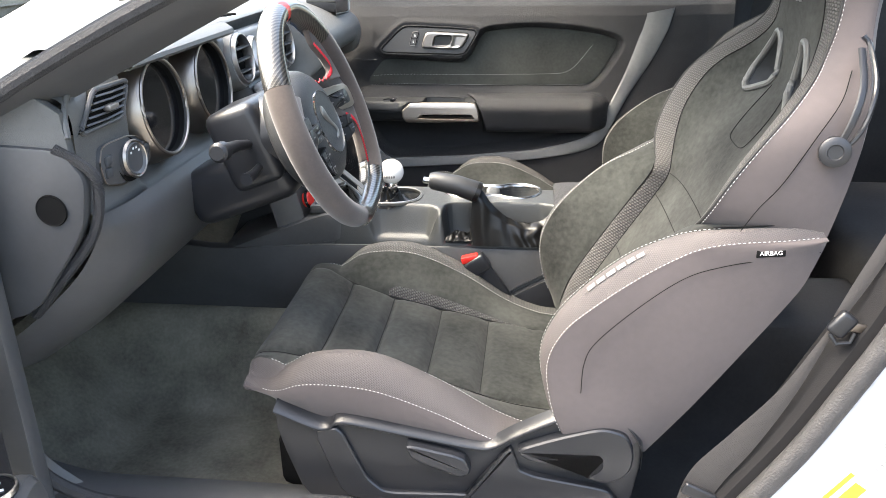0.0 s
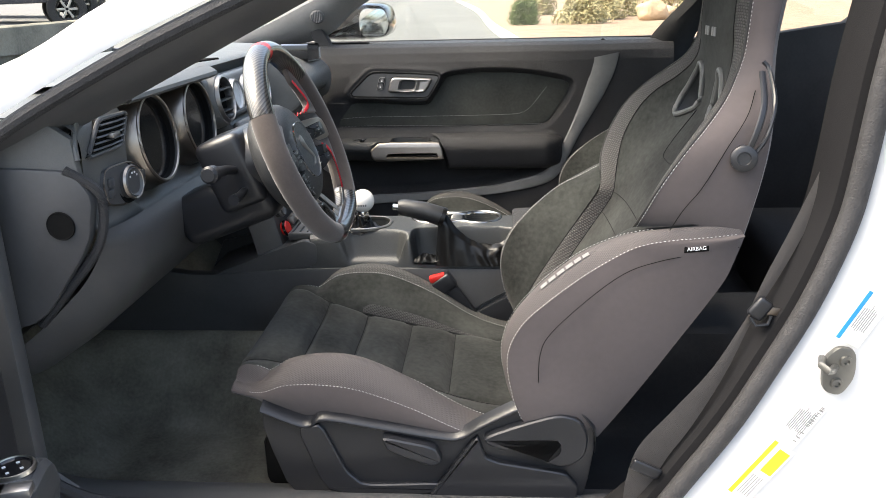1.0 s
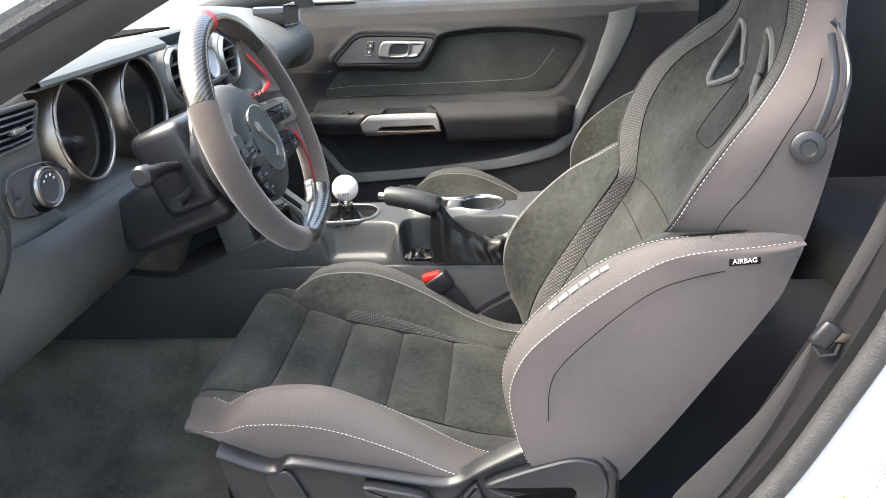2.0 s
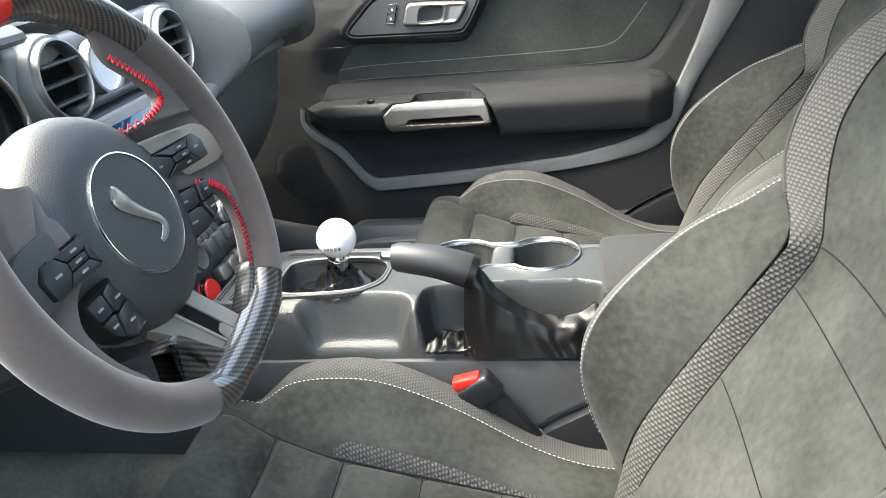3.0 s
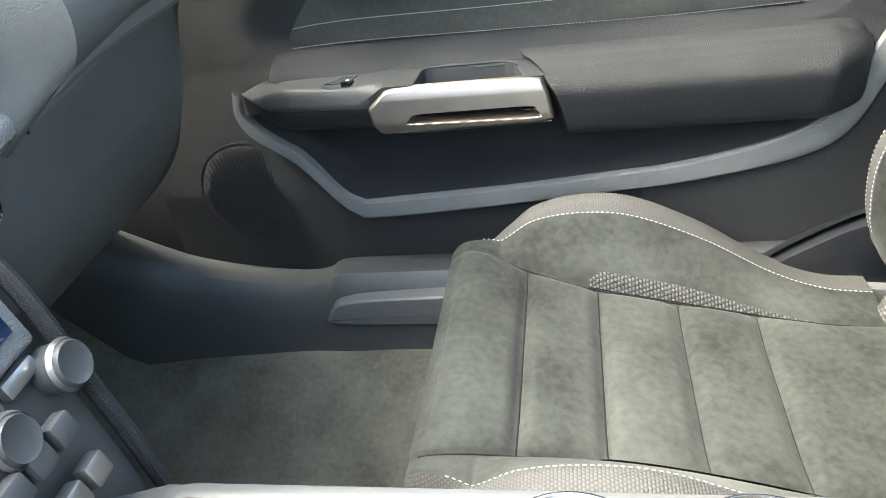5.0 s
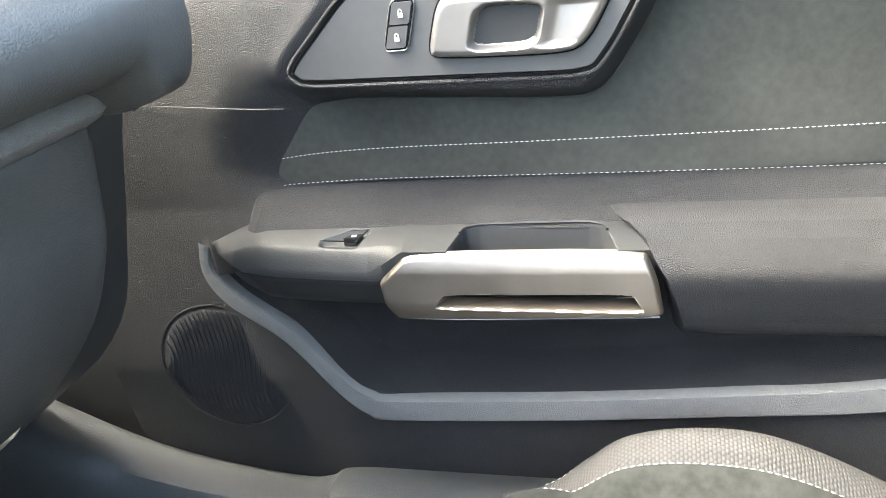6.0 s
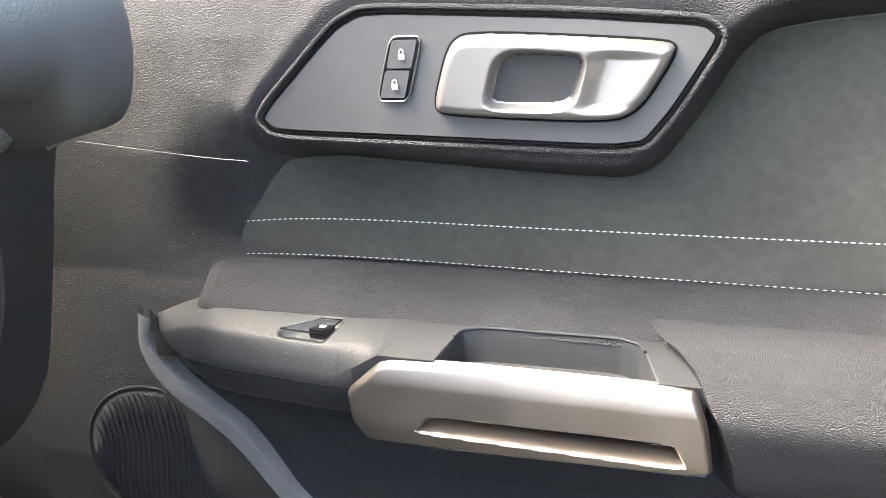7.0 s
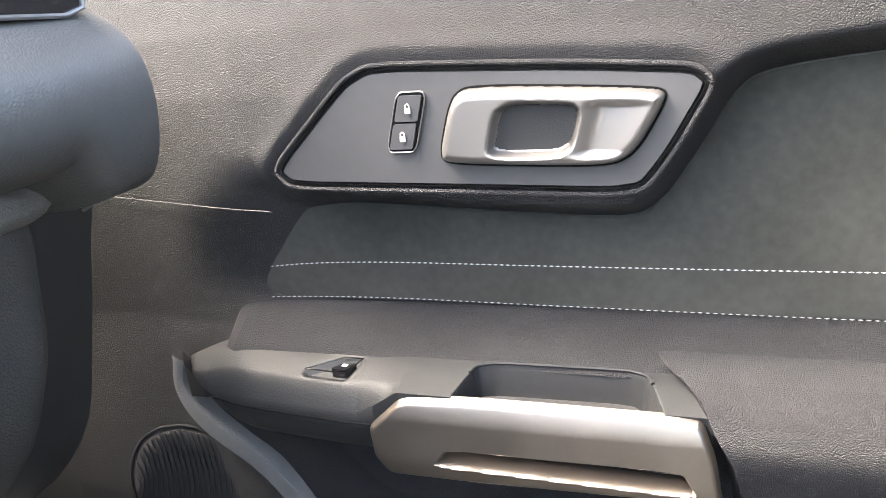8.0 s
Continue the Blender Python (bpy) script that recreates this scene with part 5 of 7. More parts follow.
for k in range(5):
    if k == 2:
        continue
    p = on_back(-0.030 + 0.013 * k, 12.6, 0.001)
    rbox(tuple(p), (0.002, 0.0085, 0.014), 0.0005, None, 1, hm)
part("head_mark", hm, M["trim"], SEAT, "pale embroidered model mark")

# ---- dashboard ----
DASH = thing("dashboard", (-0.75, 0, 0.6), "dark grey soft dashboard with round vents", "dashboard")
secs = []
for y in np.linspace(-0.69, 0.574, 160):
    a = np.clip((y - 0.19) / 0.05, 0, 1)          # passenger side share
    top = 0.985 - 0.02 * (abs(y) / 0.66) ** 4
    r = 0.034 * float(np.clip((y + 0.552) / 0.016, 0, 1))      # the instruments lie deeper than the face beside the door
    drv = [(-1.1, top - 0.02), (-0.8, top + 0.005), (-0.62, top + 0.002), (-0.535, top - 0.008), (-0.512 - r, top - 0.03), (-0.512 - r, 0.88), (-0.512 - r * 0.8, 0.82), (-0.505, 0.79), (-0.54, 0.74), (-0.60, 0.68), (-0.67, 0.63), (-0.78, 0.61)]
    low = float(np.interp(y, [0.1, 0.2, 0.36, 0.52, 0.54], [-0.026, -0.015, 0.002, 0.001, -0.022]))
    pas = [(-1.1, top - 0.02), (-0.8, top + 0.005), (-0.60, top), (-0.50, top - 0.025), (-0.448, 0.930), (-0.424, 0.905), (-0.420, 0.877 + low * 0.3), (-0.432, 0.857 + low), (-0.460, 0.845 + low), (-0.49, 0.841 + low), (-0.53, 0.838 + low), (-0.75, 0.80)]
    secs.append([(p[0] * (1 - a) + q[0] * a, y, p[1] * (1 - a) + q[1] * a) for p, q in zip(spline(drv, 4), spline(pas, 4))])
part("upper_dash", grid(secs), M["dash"], DASH, "dark soft dash skin")
part("dash_side", prism([(-1.08, 0.62), (-1.08, 0.95), (-0.80, 0.962), (-0.62, 0.962), (-0.545, 0.955), (-0.516, 0.935), (-0.512, 0.88), (-0.510, 0.80), (-0.56, 0.72), (-0.66, 0.64)], "y", -0.703, -0.688, 0.004), M["dash"], DASH, "dark side of the dash")
# side end cap with round blank, lamp switch panel
part("end_cap", prism(rounded([(-0.70, 0.895), (-0.60, 0.897), (-0.52, 0.892), (-0.495, 0.855), (-0.51, 0.787), (-0.60, 0.667), (-0.70, 0.65)], 0.15, 2), "y", -0.71, -0.69, 0.005), M["black_plastic"], DASH, "black end cap")
part("end_hole", disc((-0.545, -0.712, 0.816), (0, -1, 0), [(0.0205, -0.001), (0.0195, 0.0016), (0.0185, 0.0004), (0, 0.0004)], 32), M["black"], DASH)
part("end_trim", tube([tuple(p) for p in spline([(-0.53, -0.705, 0.893), (-0.495, -0.70, 0.868), (-0.488, -0.695, 0.84), (-0.505, -0.695, 0.78), (-0.56, -0.695, 0.715), (-0.61, -0.695, 0.66)], 6)], 0.007, 8), M["leather"], DASH)
part("knee_panel", grid([[(x - (min(1, max(0, (-0.60 - y) / 0.09)) ** 2) * float(np.interp(z, [0.55, 0.62, 0.69, 0.78, 0.80], [0.07, 0.095, 0.075, 0.025, 0.015])), y, z) for x, z in spline([(-0.49, 0.80), (-0.475, 0.77), (-0.49, 0.70), (-0.56, 0.62), (-0.66, 0.55)], 5)] for y in np.linspace(-0.69, -0.13, 40)]), M["black_plastic"], DASH, "black knee panel")
LSW = rounded([(-0.652, 0.858), (-0.640, 0.880), (-0.560, 0.876), (-0.512, 0.850), (-0.520, 0.826), (-0.596, 0.815), (-0.645, 0.828)], 0.16, 2)
lsw = part("lamp_switch_panel", prism(LSW, "x", -0.52, -0.506, 0.003), M["plate"], DASH, "dark lamp switch panel")
part("panel_rim", tube([(-0.506, y, z) for y, z in LSW], 0.0011, 6, None, True), M["dark_nickel"], lsw)
part("switch_well", disc((-0.507, -0.579, 0.846), (1, -0.1, 0.1), [(0.031, 0), (0.030, 0.003), (0.026, 0.001), (0, 0.001)], 36), M["black"], lsw)
part("lamp_switch", disc((-0.506, -0.579, 0.846), (1, -0.1, 0.1), [(0.024, 0), (0.024, 0.010), (0.021, 0.014), (0.018, 0.011), (0, 0.011)], 36), M["plastic"], lsw, "round lamp switch")
part("lamp_switch_ring", disc((-0.506, -0.579, 0.846), (1, -0.1, 0.1), [(0.0245, 0.008), (0.0265, 0.010), (0.0245, 0.0135), (0.0225, 0.012)], 36), M["nickel"], lsw)
for k in range(5):
    a_ = radians(40 + 35 * k)
    part("switch_print", rbox((-0.4945, -0.579 - 0.014 * math.cos(a_), 0.848 + 0.014 * math.sin(a_)), (0.0006, 0.004, 0.003), 0.0002, None, 1), M["print"], lsw)
for y_, z_ in ((-0.632, 0.858), (-0.634, 0.842), (-0.528, 0.848)):
    part("side_key", rbox((-0.505, y_, z_), (0.006, 0.016, 0.013), 0.002), M["black_plastic"], lsw)
# gauges
for gy_ in (-0.456, -0.262):
    g = part("gauge", disc((-0.535, gy_, 0.888), (1, 0, 0.12), [(0.0, 0.0), (0.064, 0.0), (0.068, 0.03)], 40), M["black"], DASH, "dark round instrument")
    part("gauge_cone", disc((-0.535, gy_, 0.888), (1, 0, 0.12), [(0.066, 0.0), (0.0685, 0.034)], 48), M["black_plastic"], g)
    part("gauge_bezel", disc((-0.535, gy_, 0.888), (1, 0, 0.12), [(0.0695, 0.0355), (0.0735, 0.032), (0.078, 0.016), (0.086, -0.012)], 56), M["nickel"], g, "warm metal instrument bezel")
    part("gauge_glass", disc((-0.535, gy_, 0.888), (1, 0, 0.12), [(0.0, 0.022), (0.067, 0.022)], 40), M["gloss"], g, "dark instrument glass")
    ax_ = Vector((1, 0, 0.12)).normalized()
    up_ = Vector((-0.12, 0, 1)).normalized()
    part("gauge_ring", tube([Vector((-0.535, gy_, 0.888)) + ax_ * 0.0345 + up_ * 0.070 * math.cos(t) + Vector((0, 0.070 * math.sin(t), 0)) for t in np.linspace(0, 2 * math.pi, 49)[:-1]], 0.0029, 8, None, True), M["nickel"], g, "bright metal ring")
HY = np.linspace(-0.555, -0.165, 27)
hood = grid([[(-0.70, y, 0.982), (-0.60, y, 0.990), (-0.53, y, 0.987), (-0.505, y, 0.980), (-0.4935, y, 0.972), (-0.4915, y, 0.966), (-0.497, y, 0.961), (-0.545, y, 0.957)] for y in HY])
part("instrument_hood", hood, M["dash"], DASH, "padded hood over the instruments")
part("hood_stitching", dashes([(-0.512, y, 0.9835) for y in HY], 0.004, 0.002, 0.0006), M["dash"], DASH)
part("side_crease", tube([tuple(q) for q in spline([(-0.507, -0.552, 0.972), (-0.512, -0.62, 0.967), (-0.520, -0.665, 0.957), (-0.516, -0.692, 0.93), (-0.512, -0.70, 0.905)], 5)], 0.004, 8), M["dash"], DASH)


part("vent_panel", rbox((-0.532, 0.015, 0.905), (0.03, 0.40, 0.098), 0.012, None, 3), M["fascia"], DASH, "satin grey panel round the vents")


def vent(y, z, x=-0.515, r=0.042):
    v = part("round_vent", disc((x, y, z), (1, 0, 0.15), [(r + 0.005, 0.014), (r + 0.009, 0.013), (r + 0.013, 0.004), (r + 0.016, -0.012)], 40), M["fascia"], DASH, "round air vent with silver ring")
    part("vent_ring", disc((x, y, z), (1, 0, 0.15), [(r, 0), (r, 0.018), (r + 0.0015, 0.0215), (r + 0.004, 0.021), (r + 0.006, 0.014)], 44), M["satin"], v, "silver ring")
    part("vent_back", disc((x, y, z), (1, 0, 0.15), [(0, 0.0), (r, 0.002)], 28), M["black"], v)
    for k in (-1, 0, 1):
        part("blade", rbox((x + 0.012, y, z + k * 0.022), (0.014, 2 * math.sqrt(r * r - (k * 0.022) ** 2) - 0.003, 0.003), 0.001), M["plastic"], v)


vent(-0.115, 0.908), vent(0.155, 0.900)
for y in (-0.025, 0.06):
    g = part("small_gauge", disc((-0.51, y, 0.905), (1, 0, 0.15), [(0.0, 0.004), (0.028, 0.004), (0.029, 0.009)], 32), M["print"], DASH, "small pale-faced gauge")
    part("small_gauge_ring", disc((-0.51, y, 0.905), (1, 0, 0.15), [(0.0285, 0.004), (0.03, 0.011), (0.034, 0.011), (0.037, 0.0)], 36), M["satin"], g)
SV = [(-0.680, 0.904), (-0.634, 0.950), (-0.545, 0.948), (-0.574, 0.903)]
sv_ = part("side_vent", prism(SV, "x", -0.545, -0.509, 0.002), M["black"], DASH, "corner air vent")
part("vent_rim", tube([(-0.508, y, z) for y, z in rounded(SV, 0.08, 2)], 0.0035, 8, None, True), M["plastic"], sv_)
for k in range(1, 6):
    (l0, l1), (r0, r1) = [[np.array(SV[i]) * (1 - k / 6) + np.array(SV[j]) * k / 6 for i, j in ((0, 1), (3, 2))][m] for m in (0, 1)]
    part("blade", tube([(-0.506, l0 + 0.006, l1), (-0.503, (l0 + r0) / 2, (l1 + r1) / 2), (-0.506, r0 - 0.006, r1)], 0.0026, 6, None, False, 0.6), M["plastic"], sv_)
part("blade_tab", rbox((-0.500, -0.611, 0.925), (0.012, 0.024, 0.007), 0.002), M["satin"], sv_, "silver vent tab")
for k in range(12):
    part("defrost_slot", rbox((-0.60 + 0.004 * k, -0.26 + 0.013 * k, 0.9895), (0.10, 0.006, 0.004), 0.001, Matrix.Rotation(radians(20), 4, "Z"), 1), M["black"], DASH)
def strip_low(y):
    return float(np.interp(y, [0.1, 0.2, 0.36, 0.52], [-0.026, -0.015, 0.002, 0.001]))


rows = []
for y in list(np.linspace(0.10, 0.52, 20)) + [0.528, 0.533, 0.5355]:
    e = max(0.0, (y - 0.52) / 0.0155)
    h = 0.5 + 0.5 * math.sqrt(1 - e * e) if e <= 1 else 0.5
    c = 0.8305 + strip_low(y)
    rows.append([(x, y, c + (z - 0.8305) * h) for x, z in ((-0.53, 0.845), (-0.484, 0.843), (-0.478, 0.840), (-0.4745, 0.834), (-0.475, 0.826), (-0.480, 0.820), (-0.486, 0.817), (-0.53, 0.815))])
part("dash_strip", grid(rows), M["trim"], DASH, "light grey trim strip")
part("strip_joint", rbox((-0.4755, 0.222, 0.8165), (0.004, 0.0014, 0.02), 0.0004), M["black"], DASH)
rows = []
for y, e in [(v, 0.0) for v in np.linspace(0.10, 0.51, 16)] + [(0.522, 0.15), (0.530, 0.45), (0.534, 1.0), (0.534, 4.0)]:
    rows.append([(x - 0.012 * e, y + 0.03 * max(0, 0.72 - z) * (1 if e else 0) * -2, z + strip_low(y) * max(0, (z - 0.6) / 0.22)) for x, z in spline([(-0.50, 0.822), (-0.488, 0.813), (-0.492, 0.78), (-0.505, 0.72), (-0.55, 0.64), (-0.66, 0.55), (-0.85, 0.50)], 5)])
part("glove_box", grid(rows), M["dash"], DASH, "dark grey glove box")
part("dash_end_panel", grid([[(x, y, z) for x, z in spline([(-0.50, 0.835), (-0.53, 0.80), (-0.56, 0.70), (-0.60, 0.60), (-0.70, 0.52), (-0.9, 0.48)], 4)] for y in np.linspace(0.50, 0.62, 6)]), M["plastic"], DASH, "black lower dash end")
part("end_seam", tube([(-0.462, 0.542, 0.821), (-0.466, 0.56, 0.822), (-0.47, 0.574, 0.824)], 0.001, 6), M["trim"], DASH)
cv = part("corner_vent", prism(rounded([(0.42, 0.938), (0.560, 0.930), (0.570, 0.965), (0.555, 0.975), (0.42, 0.982)], 0.1, 2), "x", -0.52, -0.447), M["gloss"], DASH, "corner air vent with bright lip")
part("vent_lip", tube([(-0.446, 0.42, 0.9375), (-0.446, 0.548, 0.9305), (-0.446, 0.562, 0.934), (-0.446, 0.568, 0.962)], 0.0016, 6), M["satin"], cv)
part("glove_latch", disc((-0.492, 0.165, 0.775), (1, 0, 0.1), [(0.016, 0), (0.015, 0.006), (0.010, 0.004), (0, 0.004)], 24), M["gloss"], DASH)

# centre stack
STACK = thing("centre_stack", (-0.45, 0, 0.6), "black centre stack with screen and knobs", "control panel")
rows = [[(x - dx, v, z) for v, dx in ((-0.112, 0.06), (-0.109, 0.012), (-0.102, 0.002), (-0.09, 0.0), (0.0, -0.004), (0.09, 0.0), (0.102, 0.002), (0.109, 0.012), (0.112, 0.06))] for x, z in spline([(-0.54, 0.868), (-0.510, 0.866), (-0.494, 0.850), (-0.476, 0.80), (-0.450, 0.725), (-0.430, 0.672), (-0.414, 0.61), (-0.404, 0.56), (-0.40, 0.50)], 4)]
part("fascia", grid(rows), M["plastic"], STACK, "black moulded fascia")
part("edge_trim", tube([(x - 0.012, 0.1125, z) for x, z in spline([(-0.515, 0.870), (-0.496, 0.864), (-0.478, 0.840), (-0.460, 0.80), (-0.432, 0.745), (-0.414, 0.673), (-0.398, 0.609), (-0.388, 0.560)], 4)], 0.007, 8), M["leather"], STACK, "padded black edge")
tilt = Matrix.Rotation(radians(-18), 4, "Y")
scr = part("screen_frame", rbox((-0.464, 0.0, 0.784), (0.014, 0.200, 0.156), 0.005, tilt, 3), M["trim"], STACK, "grey screen surround")
part("display", rbox((-0.4570, -0.002, 0.787), (0.003, 0.178, 0.126), 0.001, tilt), M["screen"], scr, "blue display")
part("upper_lip", rbox((-0.525, 0.0, 0.873), (0.07, 0.23, 0.010), 0.004), M["black_plastic"], STACK, "black lip over the screen")
for y, z, x in ((-0.076, 0.664, -0.423), (0.030, 0.686, -0.424), (0.096, 0.690, -0.424)):
    k = part("knob", disc((x, y, z), (1, 0, 0.3), [(0.017, -0.01), (0.017, 0.010), (0.015, 0.014), (0.011, 0.012), (0, 0.012)], 28), M["plastic"], STACK)
    part("knob_ring", disc((x, y, z), (1, 0, 0.3), [(0.0172, 0.004), (0.019, 0.007), (0.0172, 0.011)], 28), M["satin"], k)
part("start_button", disc((-0.4025, -0.083, 0.6245), (1, -0.1, 0.3), [(0.0150, -0.01), (0.0150, 0.001), (0.0135, 0.003), (0, 0.0025)], 24), M["red"], STACK, "red start button")
part("start_ring", disc((-0.4025, -0.083, 0.6245), (1, -0.1, 0.3), [(0.0148, 0.0), (0.0175, 0.002), (0.0185, -0.004)], 24), M["gloss"], STACK)
for r_, z in ((0, 0.668), (1, 0.632)):
    for k in range(5):
        part("toggle", rbox((-0.412 + 0.010 * r_, -0.046 + k * 0.026, z), (0.014, 0.021, 0.019), 0.003, tilt), M["satin" if r_ else "plastic"], STACK)
for k in range(5):
    part("preset_key", rbox((-0.4365, -0.088 + k * 0.040, 0.7010), (0.010, 0.034, 0.013), 0.003, tilt), M["satin"], STACK)
    part("climate_key", rbox((-0.4262, -0.046 + k * 0.017, 0.6705), (0.010, 0.0145, 0.020), 0.002, tilt), M["black_plastic"], STACK)
part("key_lamp", rbox((-0.4200, -0.036, 0.6735), (0.002, 0.003, 0.003), 0.0005, tilt), M["amber"], STACK, "small amber lamp")
part("tray_lid", rbox((-0.360, -0.055, 0.612), (0.07, 0.115, 0.018), 0.004), M["plastic"], STACK, "black ridged tray lid")
for k in range(4):
    part("ridge", rbox((-0.385 + k * 0.016, -0.055, 0.6215), (0.004, 0.1, 0.003), 0.001), M["gloss"], STACK)

# ---- steering wheel ----
WA = radians(20.4)
WC = Vector((-0.269, -0.409, 0.872))
WN, WU, WR = Vector((math.cos(WA), 0, math.sin(WA))), Vector((-math.sin(WA), 0, math.cos(WA))), Vector((0, 1, 0))
TURN = radians(8)  # the wheel stands turned a little to the left
WV, WW = WR * math.cos(TURN) + WU * math.sin(TURN), WU * math.cos(TURN) - WR * math.sin(TURN)
WM = Matrix((WV, WW, WN)).transposed().to_4x4()
WM.translation = WC
WHEEL = thing("steering_wheel", WC, "flat-bottomed wheel in suede and glossy carbon with red stitching", "steering wheel")


def wp(a, r=0.162, out=0.0):
    """A point of the wheel: a degrees clockwise from its top, seen from the seat."""
    u, s = r * math.cos(radians(a)), r * math.sin(radians(a))
    if r > 0.15 and u < -0.150:
        u = -0.150 + (u + 0.150) * 0.35
    return WC + WW * u + WV * s + WN * out


def plate(name, outline, n0, n1, material, parent, label="", bevel=0.003, times=2, r=0.2, dish=True):
    """A flat piece of the wheel; the side spokes sink towards the hub."""
    b = prism(rounded(outline, r, times), "z", n0, n1, bevel)
    if dish:
        for v in b.verts:
            v.co.z += float(np.interp(abs(v.co.x), [0.030, 0.078], [-0.045, 0.0]))
    bmesh.ops.transform(b, matrix=WM, verts=b.verts)
    return part(name, b, material, parent, label)


def rim(name, a0, a1, material, label, r=0.0175):
    n = max(4, int((a1 - a0) / 3))
    mids = [wp(a0 + (a1 - a0) * k / n) for k in range(n + 1)]
    run = np.concatenate([[0], np.cumsum([(q - p).length for p, q in zip(mids, mids[1:])])])
    b = bmesh.new()
    rows = []
    for i, p in enumerate(mids):
        t = (mids[min(i + 1, n)] - mids[max(i - 1, 0)]).normalized()
        s = t.cross(WN).normalized()
        rows.append([p + (s * math.cos(a) + WN * math.sin(a) * 1.15) * r for a in np.linspace(0, 2 * math.pi, 25)])
    vs = [[b.verts.new(q) for q in row] for row in rows]
    layer = b.loops.layers.uv.new("UVMap")
    for i in range(n):
        for j in range(24):
            f = b.faces.new((vs[i][j], vs[i][j + 1], vs[i + 1][j + 1], vs[i + 1][j]))
            for lp, (c, d) in zip(f.loops, ((i, j), (i, j + 1), (i + 1, j + 1), (i + 1, j))):
                lp[layer].uv = (d * 2 * math.pi * r / 24, run[c])
    for k in (0, n):
        b.faces.new([v for v in (vs[k][:24] if k else vs[k][23::-1])])
    return part(name, b, material, WHEEL, label)


rim("rim_top", -57, 57, M["carbon"], "glossy carbon fibre upper rim", 0.0166)
for s in (-1, 1):
    rim("rim_side", *sorted((s * 57, s * 149)), M["wheel_suede"], "dark suede rim side", 0.0172)
rim("rim_bottom", 149, 211, M["carbon"], "glossy carbon fibre bottom rim", 0.0168)
part("centre_mark", tube([wp(-3), wp(0), wp(3)], 0.0168, 18, None, False, 1.15, WN), M["red"], WHEEL, "red centre mark")
HC = WC - WW * 0.012 - WN * 0.002
prof = [(0.0, 0.0015), (0.050, 0.0), (0.066, -0.003), (0.079, -0.010), (0.088, -0.020), (0.0925, -0.032), (0.0935, -0.045), (0.090, -0.058), (0.078, -0.068), (0.05, -0.075)]
hub = part("airbag_cover", disc(HC, WN, prof, 64), M["hub"], WHEEL, "round black airbag cover", 50)
part("badge_ring", disc(HC, WN, [(0.0482, -0.001), (0.0487, 0.0026), (0.0498, 0.0026), (0.0505, -0.001)], 56), M["chrome"], hub, "bright ring")
part("badge_disc", disc(HC, WN, [(0, 0.0022), (0.0484, 0.0016)], 48), M["hub"], hub)
for v_, u_, w_ in ((-0.0535, -0.004, 0.010), (0.036, -0.046, 0.014)):
    plate("moulded_mark", [(v_ - w_ / 2, u_ + 0.002), (v_ + w_ / 2, u_ - 0.004), (v_ + w_ / 2, u_ - 0.007), (v_ - w_ / 2, u_ - 0.001)], -0.02, -0.0115, M["plastic"], hub, "", 0, 1, 0.1, False)
sn = spline([(0.022, -0.0125, 0.0045), (0.0195, -0.0105, 0.0062), (0.013, -0.008, 0.0066), (0.006, -0.004, 0.0050), (-0.004, 0.004, 0.0034), (-0.012, 0.011, 0.003), (-0.018, 0.012, 0.0030), (-0.022, 0.006, 0.0026), (-0.023, -0.001, 0.0014)], 6)
part("emblem", tube([HC + WN * 0.0026 + WW * u * 1.2 + WV * v * 1.2 for u, v, _ in sn], [max(r * 1.25, 0.0009) for _, _, r in sn], 10, None, False, 0.35, WN), M["satin"], hub, "plain bright emblem shape")
